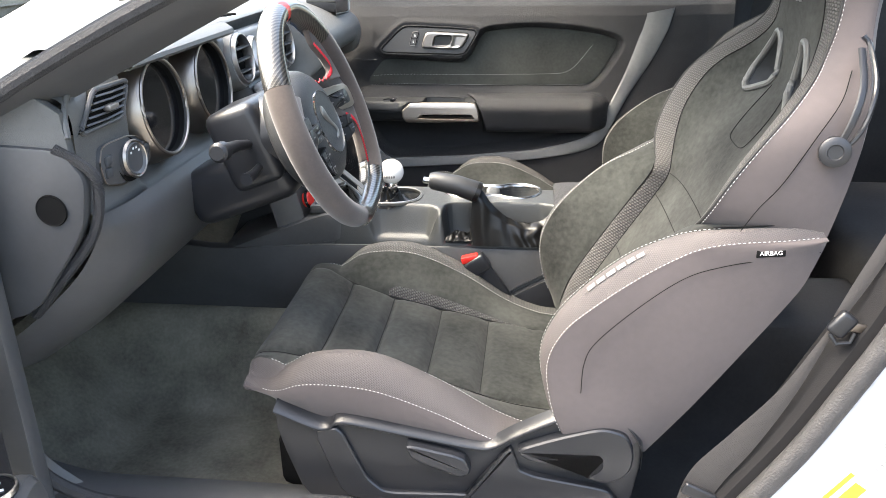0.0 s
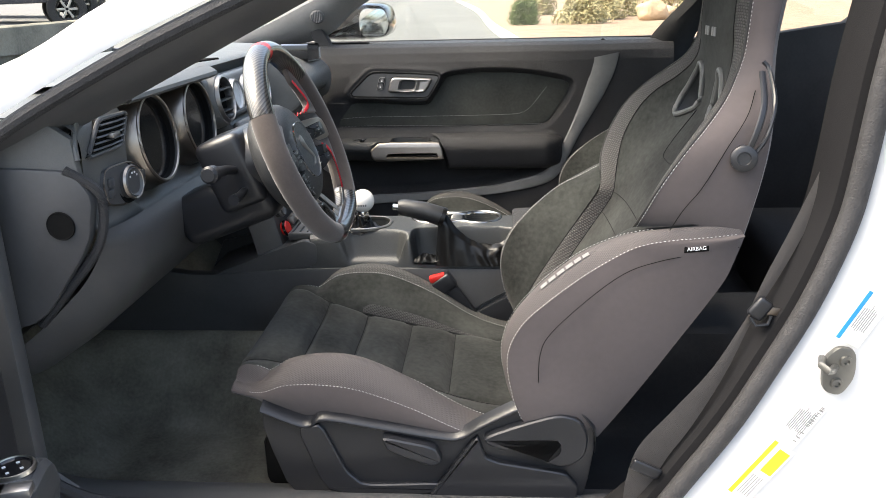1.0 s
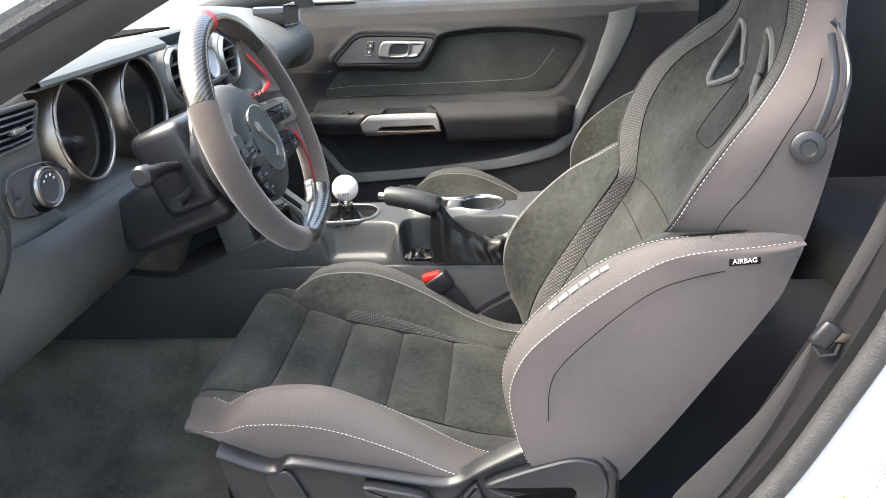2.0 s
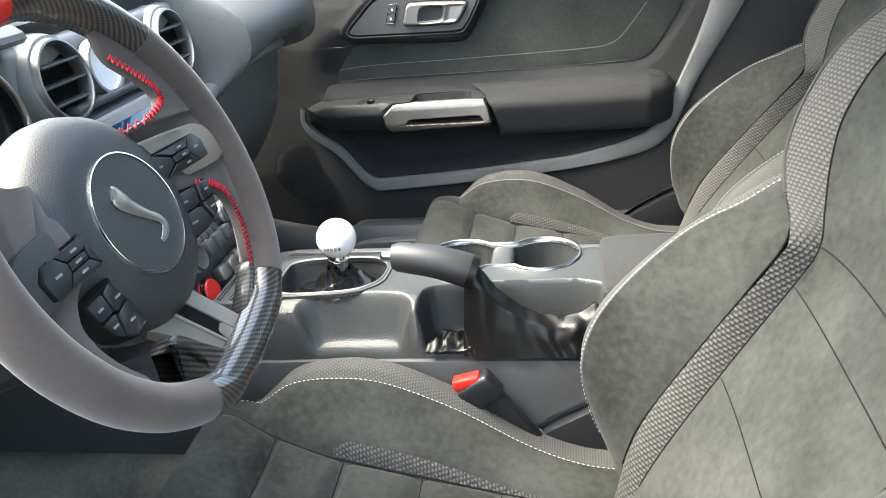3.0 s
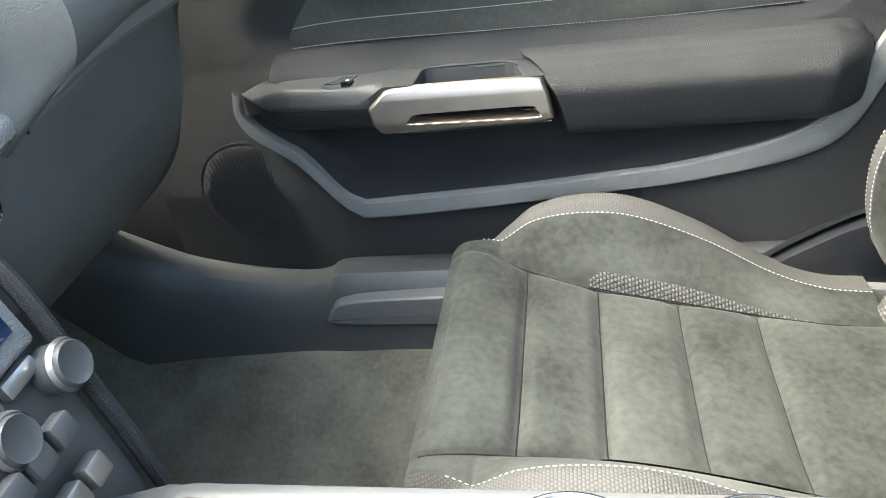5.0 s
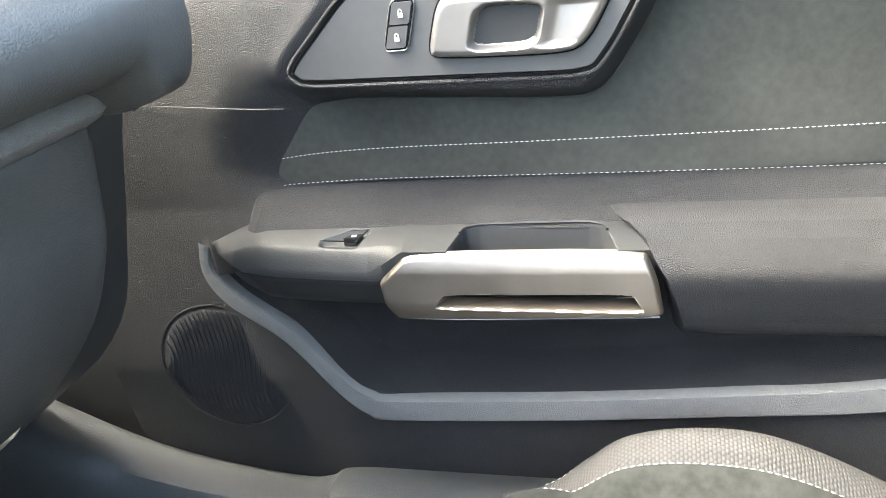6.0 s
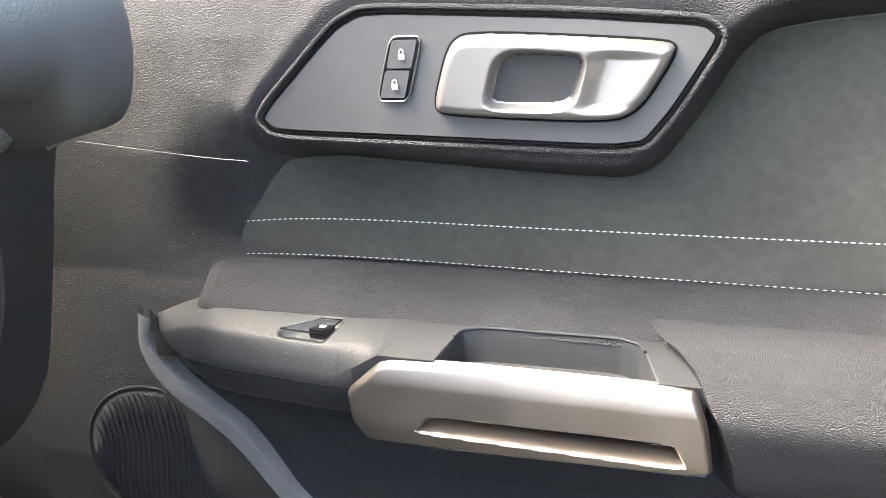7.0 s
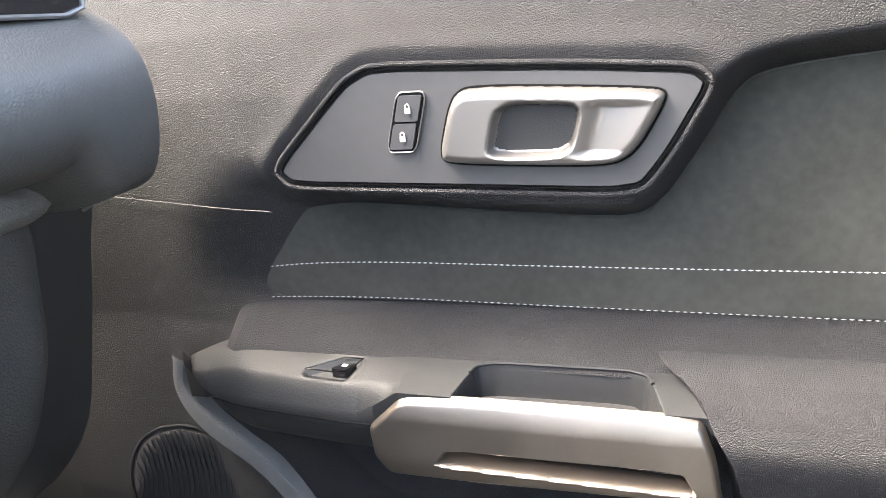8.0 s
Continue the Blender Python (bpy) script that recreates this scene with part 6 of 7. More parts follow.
for s in (-1, 1):
    def mx(pts, shift=0.0):
        if s > 0:
            return list(pts)
        return [(v - 2 * (v * 0.990 - u * 0.139) * 0.990 - shift, u + 2 * (v * 0.990 - u * 0.139) * 0.139 - shift) for v, u in pts][::-1]

    arm_ = plate("side_spoke", mx([(0.100, 0.128), (0.084, 0.090), (0.104, 0.066), (0.116, 0.048), (0.112, 0.036), (0.078, 0.034), (0.040, 0.041), (0.036, -0.026), (0.080, -0.031), (0.103, -0.045), (0.112, -0.062), (0.108, -0.080), (0.097, -0.098), (0.076, -0.120), (0.095, -0.138), (0.118, -0.112), (0.153, -0.058), (0.163, 0.0), (0.142, 0.080)]), -0.007, 0.003, M["wheel_suede"], WHEEL, "dark suede side spoke", 0.003, 2)
    e1, e2, o_ = np.array((0.987, -0.16)), np.array((0.04, 0.999)), np.array((0.084, -0.006))

    pod = plate("switch_pod", mx([(0.036, 0.0315), (0.100, 0.0135), (0.128, 0.006), (0.143, -0.003), (0.151, -0.028), (0.147, -0.0355), (0.128, -0.0355), (0.036, -0.0130)] if s > 0 else [(0.094, 0.0145), (0.128, 0.006), (0.143, -0.003), (0.151, -0.028), (0.147, -0.0355), (0.128, -0.0355), (0.094, -0.026)], 0.008), -0.010, 0.007, M["spoke" if s > 0 else "hub"], WHEEL, "brushed metal switch frame", 0.0025, 2, 0.12)

    def tp(pts):
        return mx([tuple(o_ + e1 * x + e2 * y) for x, y in pts], 0.014)

    plate("switch_bed", tp([(-0.036, 0.0120), (0.030, 0.0120), (0.038, 0.004), (0.034, -0.0125), (-0.036, -0.0125)]), 0.0, 0.0076, M["black"], pod, "", 0.0006, 1, 0.1)
    for pts in ([(-0.020, 0.0112), (0.017, 0.0112), (0.009, 0.0038), (-0.011, 0.0038)], [(-0.011, -0.0038), (0.009, -0.0038), (0.016, -0.0116), (-0.020, -0.0116)], [(-0.0105, 0.0030), (0.0085, 0.0030), (0.0085, -0.0030), (-0.0105, -0.0030)],
                [(-0.035, 0.0112), (-0.0215, 0.0112), (-0.0120, 0.0030), (-0.0120, -0.0030), (-0.0215, -0.0116), (-0.035, -0.0116)], [(0.0185, 0.0112), (0.029, 0.0112), (0.036, 0.003), (0.0325, -0.0116), (0.0175, -0.0116), (0.0100, -0.0030), (0.0100, 0.0030)]):
        sw = plate("switch", tp(pts), 0.004, 0.0098, M["base"], pod, "", 0.0008, 1, 0.06)
        cx_, cy_ = np.mean([q[0] for q in pts]), np.mean([q[1] for q in pts])
        plate("switch_print", tp([(cx_ - 0.0035, cy_ + 0.0009), (cx_ + 0.0035, cy_ + 0.0009), (cx_ + 0.0035, cy_ - 0.0009), (cx_ - 0.0035, cy_ - 0.0009)]), 0.0096, 0.0100, M["trim"], sw, "", 0, 1, 0.05)
    low = plate("lower_switch", mx([(0.028, -0.023), (0.062, -0.0270), (0.0965, -0.0348), (0.090, -0.050), (0.082, -0.0630), (0.066, -0.0710), (0.022, -0.068)], 0.014), -0.012, 0.0042, M["black"], WHEEL, "black switch block", 0.0015, 2, 0.10)
    for tile, (v, u) in (([(0.0770, -0.0320), (0.0945, -0.0360), (0.0885, -0.0495), (0.0740, -0.0470)], (0.0845, -0.0415)), ([(0.0738, -0.0482), (0.0880, -0.0507), (0.0815, -0.0615), (0.0745, -0.0655)], (0.0795, -0.0560)),
                         ([(0.036, -0.0260), (0.0755, -0.0318), (0.0722, -0.0480), (0.034, -0.0440)], (0.0635, -0.0390)), ([(0.034, -0.0452), (0.0718, -0.0492), (0.0730, -0.0660), (0.0650, -0.0695), (0.032, -0.0665)], (0.0610, -0.0580))):
        sw = plate("switch", mx(tile, 0.014), -0.002, 0.0066, M["base"], low, "", 0.001, 1, 0.08)
        plate("switch_print", mx([(v - 0.0032, u + 0.0014), (v + 0.0032, u + 0.0004), (v + 0.0030, u - 0.0014), (v - 0.0034, u - 0.0004)], 0.014), 0.0062, 0.0069, M["trim"], sw, "", 0, 1, 0.05)
    cw = prism(rounded([(s * v, u) for v, u in (((0.020, -0.138), (0.006, -0.166), (0.060, -0.164), (0.104, -0.134), (0.078, -0.114), (0.060, -0.126)) if s > 0 else ((0.062, -0.086), (0.036, -0.124), (0.004, -0.162), (0.050, -0.166), (0.108, -0.134), (0.090, -0.122), (0.070, -0.132), (0.056, -0.126), (0.062, -0.104), (0.084, -0.088)))][::s], 0.2, 2), "z", -0.014, 0.004, 0.004)
    layer = cw.loops.layers.uv.new("UVMap")
    for f in cw.faces:
        for lp in f.loops:
            lp[layer].uv = lp.vert.co.xy
    bmesh.ops.transform(cw, matrix=WM, verts=cw.verts)
    part("carbon_web", cw, M["carbon"], WHEEL, "glossy carbon fibre web")
    for run in () if s < 0 else ([(0.086, 0.090), (0.105, 0.067), (0.117, 0.049), (0.113, 0.037), (0.078, 0.035), (0.045, 0.041)], [(0.080, -0.032), (0.104, -0.046), (0.113, -0.062), (0.109, -0.080), (0.098, -0.098), (0.077, -0.120)]):
        q = spline(run, 12)
        zz = []
        for k, (v, u) in enumerate(q):
            t_ = q[min(k + 1, len(q) - 1)] - q[max(k - 1, 0)]
            t_ = t_ / (np.linalg.norm(t_) + 1e-9)
            o = 0.0028 * (1 if k % 2 else -1)
            zz.append(WC + WV * (s * (v - t_[1] * o)) + WW * (u + t_[0] * o) + WN * (0.0036 + float(np.interp(abs(v), [0.030, 0.078], [-0.045, 0.0]))))
        part("red_stitching", tube(zz, 0.0010, 5), M["red_thread"], WHEEL, "red cross stitching")


def dished(name, outline, n0, n1, material, parent, label="", bevel=0.002):
    """A plate of the lower spoke, which sinks from the rim towards the hub."""
    b = prism(rounded(outline, 0.16, 2), "z", n0, n1, bevel)
    for v in b.verts:
        v.co.z += float(np.interp(v.co.y, [-0.170, -0.040], [0.0057, -0.0436]))
    bmesh.ops.transform(b, matrix=WM, verts=b.verts)
    return part(name, b, material, parent, label)


sp = dished("lower_spoke", [(-0.066, -0.050), (0.016, -0.050), (0.016, -0.095), (0.026, -0.143), (0.020, -0.153), (-0.012, -0.156), (-0.022, -0.146), (-0.034, -0.116), (-0.050, -0.086), (-0.066, -0.070)], -0.012, 0.004, M["spoke"], WHEEL, "warm silver lower spoke", 0.003)
dished("slot", [(-0.026, -0.074), (-0.009, -0.074), (0.0055, -0.142), (-0.011, -0.139)], -0.004, 0.0044, M["black"], sp, "dark slot", 0.0005)
dished("slot_edge", [(-0.029, -0.074), (-0.0255, -0.074), (-0.0105, -0.139), (-0.0135, -0.1415)], -0.002, 0.0062, M["spoke"], sp, "", 0.001)
dished("slot_edge", [(-0.0095, -0.074), (-0.006, -0.074), (0.0085, -0.1435), (0.005, -0.142)], -0.002, 0.0062, M["spoke"], sp, "", 0.001)
dished("spoke_cap", [(-0.0088, -0.128), (0.0020, -0.1255), (0.0050, -0.1415), (-0.0105, -0.1390)], 0.0, 0.0056, M["spoke"], sp, "", 0.001)
COL = thing("steering_column", (-0.42, -0.37, 0.8), "black steering column cover with stalks", "steering column")
colm = Matrix.Rotation(-WA, 4, "Y")
part("cover", rbox(WC - WN * 0.122 + WU * 0.002, (0.085, 0.125, 0.125), 0.016, colm, 4), M["base"], COL)
part("lower_cover", rbox(WC - WN * 0.165 - WU * 0.05, (0.18, 0.105, 0.09), 0.025, colm, 4), M["base"], COL)
part("boss", disc(WC - WN * 0.10, WN, [(0.05, 0.05), (0.06, 0.04), (0.062, 0.0), (0.058, -0.04)], 36), M["base"], COL)
for s in (-1, 1):
    base_ = WC - WN * 0.11
    st = part("stalk", tube([base_ + WR * s * 0.055 + WU * 0.005, base_ + WR * s * 0.10 + WU * 0.015, base_ + WR * s * 0.145 + WU * 0.02], [0.007, 0.008, 0.0105], 12), M["base"], COL, "black control stalk")
    part("stalk_end", disc(base_ + WR * s * 0.143 + WU * 0.02, (WR * s + WU * 0.1), [(0.0105, 0), (0.0135, 0.004), (0.0138, 0.02), (0.010, 0.025), (0, 0.025)], 24), M["base"], st)
    part("stalk", tube([base_ + WR * s * 0.055 - WU * 0.03, base_ + WR * s * 0.09 - WU * 0.033, base_ + WR * s * 0.12 - WU * 0.032], [0.006, 0.007, 0.009], 12), M["base"], COL)

# ---- centre console ----
CON = thing("centre_console", (-0.1, 0, 0.3), "black centre console with cup holders and brake lever recess", "console")
kx, ky = np.meshgrid(np.linspace(-0.345, 0.10, 230), np.linspace(-0.122, 0.062, 120))
cz = np.full(kx.shape, 0.622) - 0.012 * np.clip((-ky - 0.095) / 0.027, 0, 1) ** 2 - 0.024 * np.clip((ky - 0.012) / 0.05, 0, 1) ** 1.4
SHIFT = rounded([(-0.312, -0.100), (-0.319, -0.050), (-0.318, -0.002), (-0.205, 0.004), (-0.181, -0.024), (-0.184, -0.066), (-0.212, -0.092)], 0.2, 3)
SHIFT_OUT = rounded([(-0.330, -0.1075), (-0.336, -0.050), (-0.334, 0.006), (-0.202, 0.010), (-0.175, -0.020), (-0.178, -0.070), (-0.209, -0.099)], 0.17, 3)
d_sh = to_outline(kx, ky, SHIFT)
cups = np.minimum(np.hypot(kx + 0.088, ky - 0.003), np.hypot(kx - 0.017, ky - 0.003)) - 0.044
neck = np.maximum(np.abs(kx + 0.035) - 0.05, np.abs(ky - 0.003) - 0.028)
d_cu = np.minimum(cups, neck)
RECESS = rounded([(-0.125, -0.118), (-0.118, -0.085), (-0.06, -0.076), (0.06, -0.074), (0.088, -0.085), (0.093, -0.118), (0.093, -0.15), (-0.125, -0.15)], 0.15, 2)
SCOOP = rounded([(-0.276, -0.15), (-0.276, -0.116), (-0.255, -0.098), (-0.158, -0.098), (-0.141, -0.114), (-0.141, -0.15)], 0.15, 2)
cz = cz - 0.03 * step(d_sh, 0.003) - 0.062 * step(to_outline(kx, ky, RECESS), 0.006) - 0.050 * step(to_outline(kx, ky, SCOOP) + 0.004, 0.013)
rows = [[(kx[i, j], ky[i, j], cz[i, j]) for j in range(kx.shape[1])] for i in range(kx.shape[0])]
side = [[(x, -0.126, np.interp(x, [-0.345, -0.29, -0.262, -0.138, -0.13, 0.1], [0.60, 0.60, 0.553, 0.553, 0.553, 0.553])) for x in kx[0]], [(x, -0.128, 0.542) for x in kx[0]], [(x, -0.128, 0.25) for x in kx[0]]]
part("top", grid(side[::-1] + rows + [[(x, 0.066, 0.585) for x in kx[0]], [(x, 0.07, 0.25) for x in kx[0]]], skip=lambda i, j: 3 <= i < 123 and d_cu[min(i - 3, 119), j] < -0.001), M["console"], CON, "black grained console top", 60)
part("side_line", tube([(x, -0.130, 0.541 - 0.0 * x) for x in np.linspace(-0.34, 0.1, 8)], 0.002, 6), M["gloss"], CON)
part("side_panel", prism(rounded([(-1.1, 0.24), (-1.1, 0.62), (-0.80, 0.56), (-0.60, 0.530), (-0.345, 0.548), (0.35, 0.545), (0.35, 0.24)], 0.1, 2), "y", -0.133, -0.10, 0.006), M["black_plastic"], CON, "dark console side")
part("front_side", prism(rounded([(-0.62, 0.51), (-0.36, 0.61), (-0.33, 0.60), (-0.33, 0.55), (-0.45, 0.53)], 0.12, 2), "y", -0.128, 0.07, 0.005), M["plastic"], CON)
part("far_panel", prism([(-0.75, 0.24), (-0.6, 0.55), (-0.34, 0.61), (0.35, 0.60), (0.35, 0.24)], "y", 0.055, 0.069, 0.004), M["plastic"], CON)
arc = [radians(a) for a in range(44, 317, 8)]
crim = [(-0.088 + 0.047 * math.cos(a), 0.003 + 0.047 * math.sin(a)) for a in arc] + [(0.017 - 0.047 * math.cos(a), 0.003 - 0.047 * math.sin(a)) for a in arc]


def ring_at(d, z):
    return [(x, y, z) for x, y in grow(crim, d)]


part("cup_rim", grid([ring_at(d, z) for d, z in ((0.0034, 0.596), (0.0034, 0.6215), (0.0022, 0.6245), (0.0004, 0.6252), (-0.0016, 0.6242), (-0.003, 0.618))], closed=True), M["cup_metal"], CON, "silver cup holder rim", 70)
part("cup_wall", grid([ring_at(-0.002, 0.623), ring_at(-0.003, 0.59), ring_at(-0.005, 0.555), ring_at(-0.009, 0.548)], closed=True), M["console"], CON, "black cup holder", 70)
part("cup_floor", prism(grow(crim, -0.008), "z", 0.546, 0.549), M["rubber"], CON)
part("cup_bridge", rbox((-0.0355, 0.003, 0.587), (0.03, 0.062, 0.07), 0.008, None, 3), M["console"], CON)
part("shift_frame", ring_prism(SHIFT_OUT, SHIFT, "z", 0.6195, 0.6240), M["frame"], CON, "satin grey shifter frame")
part("frame_lip", tube([(x, y, 0.6243) for x, y in grow(SHIFT, 0.0012)], 0.0014, 8, None, True), M["satin"], CON, "bright inner lip")
ARM = thing("armrest_box", (0.2, 0, 0.5), "black padded armrest box lid", "armrest")
LID = rounded([(0.088, 0.634), (0.094, 0.641), (0.16, 0.643), (0.41, 0.643), (0.41, 0.595), (0.14, 0.592), (0.112, 0.606), (0.094, 0.622)], 0.2, 3)
part("lid", prism(LID, "y", -0.136, 0.016, 0.011, 5), M["leather"], ARM)
part("lid_seam", tube([(0.0905, -0.1373, 0.6325), (0.13, -0.1373, 0.634), (0.40, -0.1373, 0.634)], 0.0008, 6), M["black"], ARM)
part("box", prism(rounded([(0.108, 0.598), (0.15, 0.586), (0.40, 0.590), (0.40, 0.26), (0.13, 0.26), (0.108, 0.40)], 0.1, 2), "y", -0.130, 0.010, 0.006), M["plastic"], ARM)

GEAR = thing("gear_lever", (-0.24, -0.041, 0.6), "white ball gear knob over a creased black leather boot", "gear lever")
knob = part("knob", disc((-0.240, -0.041, 0.673), (0, 0, 1), [(0.0, 0.0255)] + [(0.0255 * math.sin(t), 0.0255 * math.cos(t)) for t in np.linspace(0.1, 2.6, 18)], 36), M["white_knob"], GEAR, "white ball knob")
part("collar", disc((-0.242, -0.041, 0.640), (0, 0, 1), [(0.0125, 0.014), (0.014, 0.01), (0.0145, 0.002), (0.013, -0.006), (0.0135, -0.01), (0.011, -0.014)], 28), M["chrome"], GEAR, "bright collar")
rows = []
for k in range(15):
    t = k / 14
    r = 0.014 + 0.040 * t ** 1.25
    rows.append([(-0.243 + (r * (1.25 if t > 0.5 else 1.1) + 0.005 * t * math.sin(a * 5 + t * 7)) * math.cos(a), -0.042 + (r + 0.005 * math.sin(a * 7 - t * 5)) * math.sin(a) * 0.95, 0.634 - 0.042 * t + 0.004 * math.sin(a * 3 + t * 14)) for a in np.linspace(0, 2 * math.pi, 49)[:-1]])
part("boot", grid(rows, closed=True), M["boot"], GEAR, "creased glossy black leather boot")
mk = bmesh.new()
for k in range(5):
    a = radians(-112 + k * 11)
    rbox((-0.24 + 0.0254 * math.cos(a), -0.041 + 0.0254 * math.sin(a), 0.668), (0.0035, 0.0012, 0.0045), 0.0003, Matrix.Rotation(a + math.pi / 2, 4, "Z"), 1, mk)
part("print", mk, M["trim"], knob, "grey printed mark")

BRK = thing("hand_brake", (-0.06, -0.105, 0.57), "black leather hand brake lever with creased boot", "hand brake")
grip = part("grip", tube([(-0.152, -0.108, 0.676), (-0.145, -0.108, 0.676), (-0.10, -0.108, 0.668), (-0.062, -0.108, 0.655), (-0.055, -0.108, 0.652)], [0.0145, 0.0178, 0.0195, 0.0208, 0.0185], 24), M["grip"], BRK, "black leather grip")
part("button", disc((-0.152, -0.108, 0.676), (-1, 0, 0.12), [(0.0065, 0), (0.0065, 0.012), (0.005, 0.014), (0, 0.014)], 18), M["chrome"], BRK, "silver release button")
def boot_top(x):
    return float(np.interp(x, [-0.066, -0.056, -0.047, -0.035, -0.02, 0.0, 0.02, 0.045, 0.062, 0.078, 0.092], [0.666, 0.665, 0.655, 0.637, 0.619, 0.604, 0.596, 0.592, 0.598, 0.606, 0.600]))


rows = []
for x in np.linspace(-0.066, 0.094, 64):
    zt, row = boot_top(x), []
    slack = 0.25 + 0.75 * max(0, (x - 0.0) / 0.09)
    for a in np.linspace(-1, 1, 41):
        up = 1 - abs(a) ** 1.7
        w = np.interp(up, [0, 0.5, 0.85, 1], [0.028, 0.022, 0.015, 0.0]) * np.interp(x, [-0.066, -0.05, 0.06, 0.094], [0.85, 1, 1, 0.7])
        z = 0.553 + (zt - 0.553) * up
        fold = (0.004 + 0.006 * max(0, (x - 0.04) / 0.05)) * slack * noise.noise((x * 60, a * 2.2, 3.0 + z * 25)) + 0.0032 * slack * math.sin(x * 190 + a * 4 + 3 * noise.noise((x * 20, a * 2, 0)))
        lean = -0.010 * (1 - up) * max(0, min(1, (-0.035 - x) / 0.03))
        row.append((x + lean + fold * 0.4, -0.108 + math.copysign(1, a) * (w + fold * (1 - up ** 6)), z + fold * 0.7))
    rows.append(row)
part("boot", caps(grid(rows)), M["boot"], BRK, "creased black leather boot", 70)
part("boot_seam", dashes([(x, -0.1085, boot_top(x) + 0.0022) for x in np.linspace(-0.045, 0.06, 30)], 0.003, 0.0012, 0.0006), M["grip"], BRK, "", 0)
rows = []
for x in np.linspace(-0.122, -0.050, 34):
    rows.append([(x, y, 0.5605 + 0.010 * math.sin(math.pi * (y + 0.133) / 0.05) * max(0.1, 1 - ((x + 0.086) / 0.04) ** 2) + 0.006 * noise.noise((x * 70, y * 60, 1.5)) + 0.004 * noise.noise((x * 160, y * 90, 5.5))) for y in np.linspace(-0.133, -0.083, 22)])
part("boot_skirt", grid(rows), M["boot"], BRK, "crumpled leather round the lever", 80)
part("grip_collar", tube([(-0.064, -0.108, 0.656), (-0.056, -0.108, 0.6525)], 0.0213, 24), M["boot"], BRK, "black leather collar")

BUC = thing("belt_buckle", (-0.03, -0.15, 0.45), "red and black seat belt buckle beside the console", "belt buckle")
part("stalk", rbox((-0.030, -0.156, 0.488), (0.036, 0.016, 0.12), 0.005, Matrix.Rotation(radians(-35), 4, "Y")), M["base"], BUC)
part("housing", rbox((-0.0555, -0.1565, 0.521), (0.046, 0.026, 0.036), 0.006, Matrix.Rotation(radians(-35), 4, "Y"), 3), M["base"], BUC, "black buckle housing")
part("button", rbox((-0.07, -0.157, 0.535), (0.034, 0.018, 0.014), 0.003, Matrix.Rotation(radians(-15), 4, "Y")), M["red"], BUC, "red release button")

# ---- driver's belt, jamb fittings ----
BELT = thing("seat_belt", (0.41, -0.68, 0.4), "grey-brown seat belt webbing with a sliding ring", "seat belt")


def web(pts, w):
    p = spline(pts, 6)
    rows = []
    for i, q in enumerate(p):
        rows.append([(q[0] + w * k * q[3], q[1] + 0.001 * abs(k), q[2] + w * k * q[4]) for k in (-1, -0.5, 0, 0.5, 1)])
    return grid(rows)


part("upper_webbing", web([(0.415, -0.68, 0.690, 0.5, -0.3), (0.435, -0.678, 0.735, 0.8, -0.35), (0.463, -0.674, 0.80, 0.9, -0.35), (0.507, -0.665, 0.913, 0.9, -0.3), (0.55, -0.65, 1.03, 0.9, -0.3)], 0.010), M["belt"], BELT)
part("lower_webbing", web([(0.412, -0.682, 0.680, 0.12, -0.1), (0.371, -0.686, 0.590, 0.35, -0.25), (0.325, -0.688, 0.515, 0.65, -0.45), (0.285, -0.688, 0.455, 0.85, -0.45), (0.268, -0.686, 0.40, 0.8, -0.2), (0.262, -0.685, 0.34, 0.7, -0.1)], 0.024), M["belt"], BELT)
tongue = part("tongue", rbox((0.417, -0.69, 0.688), (0.024, 0.012, 0.032), 0.007, Matrix.Rotation(radians(35), 4, "Y"), 3), M["base"], BELT, "black and metal belt tongue")
part("tongue_plate", rbox((0.436, -0.69, 0.684), (0.022, 0.003, 0.012), 0.002, Matrix.Rotation(radians(10), 4, "Y")), M["dark_nickel"], tongue)
part("tongue_loop", tube([(0.404, -0.692, 0.676), (0.412, -0.694, 0.664), (0.428, -0.694, 0.666), (0.432, -0.692, 0.678)], 0.0025, 8), M["base"], tongue)
part("anchor_cover", rbox((0.276, -0.694, 0.432), (0.046, 0.008, 0.018), 0.004, Matrix.Rotation(radians(25), 4, "Y"), 3), M["base"], BELT)
STR = thing("door_striker", (0.507, -0.735, 0.618), "zinc door striker loop bolted to the jamb", "door latch")
part("plate", prism(rounded([(0.492, 0.590), (0.489, 0.635), (0.507, 0.655), (0.530, 0.650), (0.533, 0.610), (0.517, 0.582)], 0.2, 2), "y", -0.742, -0.733, 0.002), M["frame"], STR)
part("loop", tube([(0.505, -0.74, 0.625), (0.492, -0.765, 0.632), (0.482, -0.775, 0.636), (0.477, -0.765, 0.640), (0.487, -0.74, 0.638)], 0.005, 8), M["frame"], STR)
for x, z in ((0.517, 0.635), (0.509, 0.602)):
    part("bolt", disc((x, -0.742, z), (0, -1, 0), [(0.008, 0), (0.0075, 0.004), (0.004, 0.0045), (0.003, 0.002), (0, 0.002)], 18), M["frame"], STR)

# ---- the open driver's door, seen at its lower corner ----
hinge = Vector((-0.60, -0.80, 0))
ODOOR = thing("driver_door", (-0.60, -0.9, 0.4), "open black-trimmed driver's door with mirror and window switches", "car door")
dd = Vector((0.30, -0.954, 0)).normalized()      # from the hinge to the open edge
nn_ = Vector((dd.y * -1, dd.x, 0))               # towards the car's inside
DM = Matrix((dd, Vector((0, 0, 1)), nn_)).transposed().to_4x4()
DM.translation = hinge


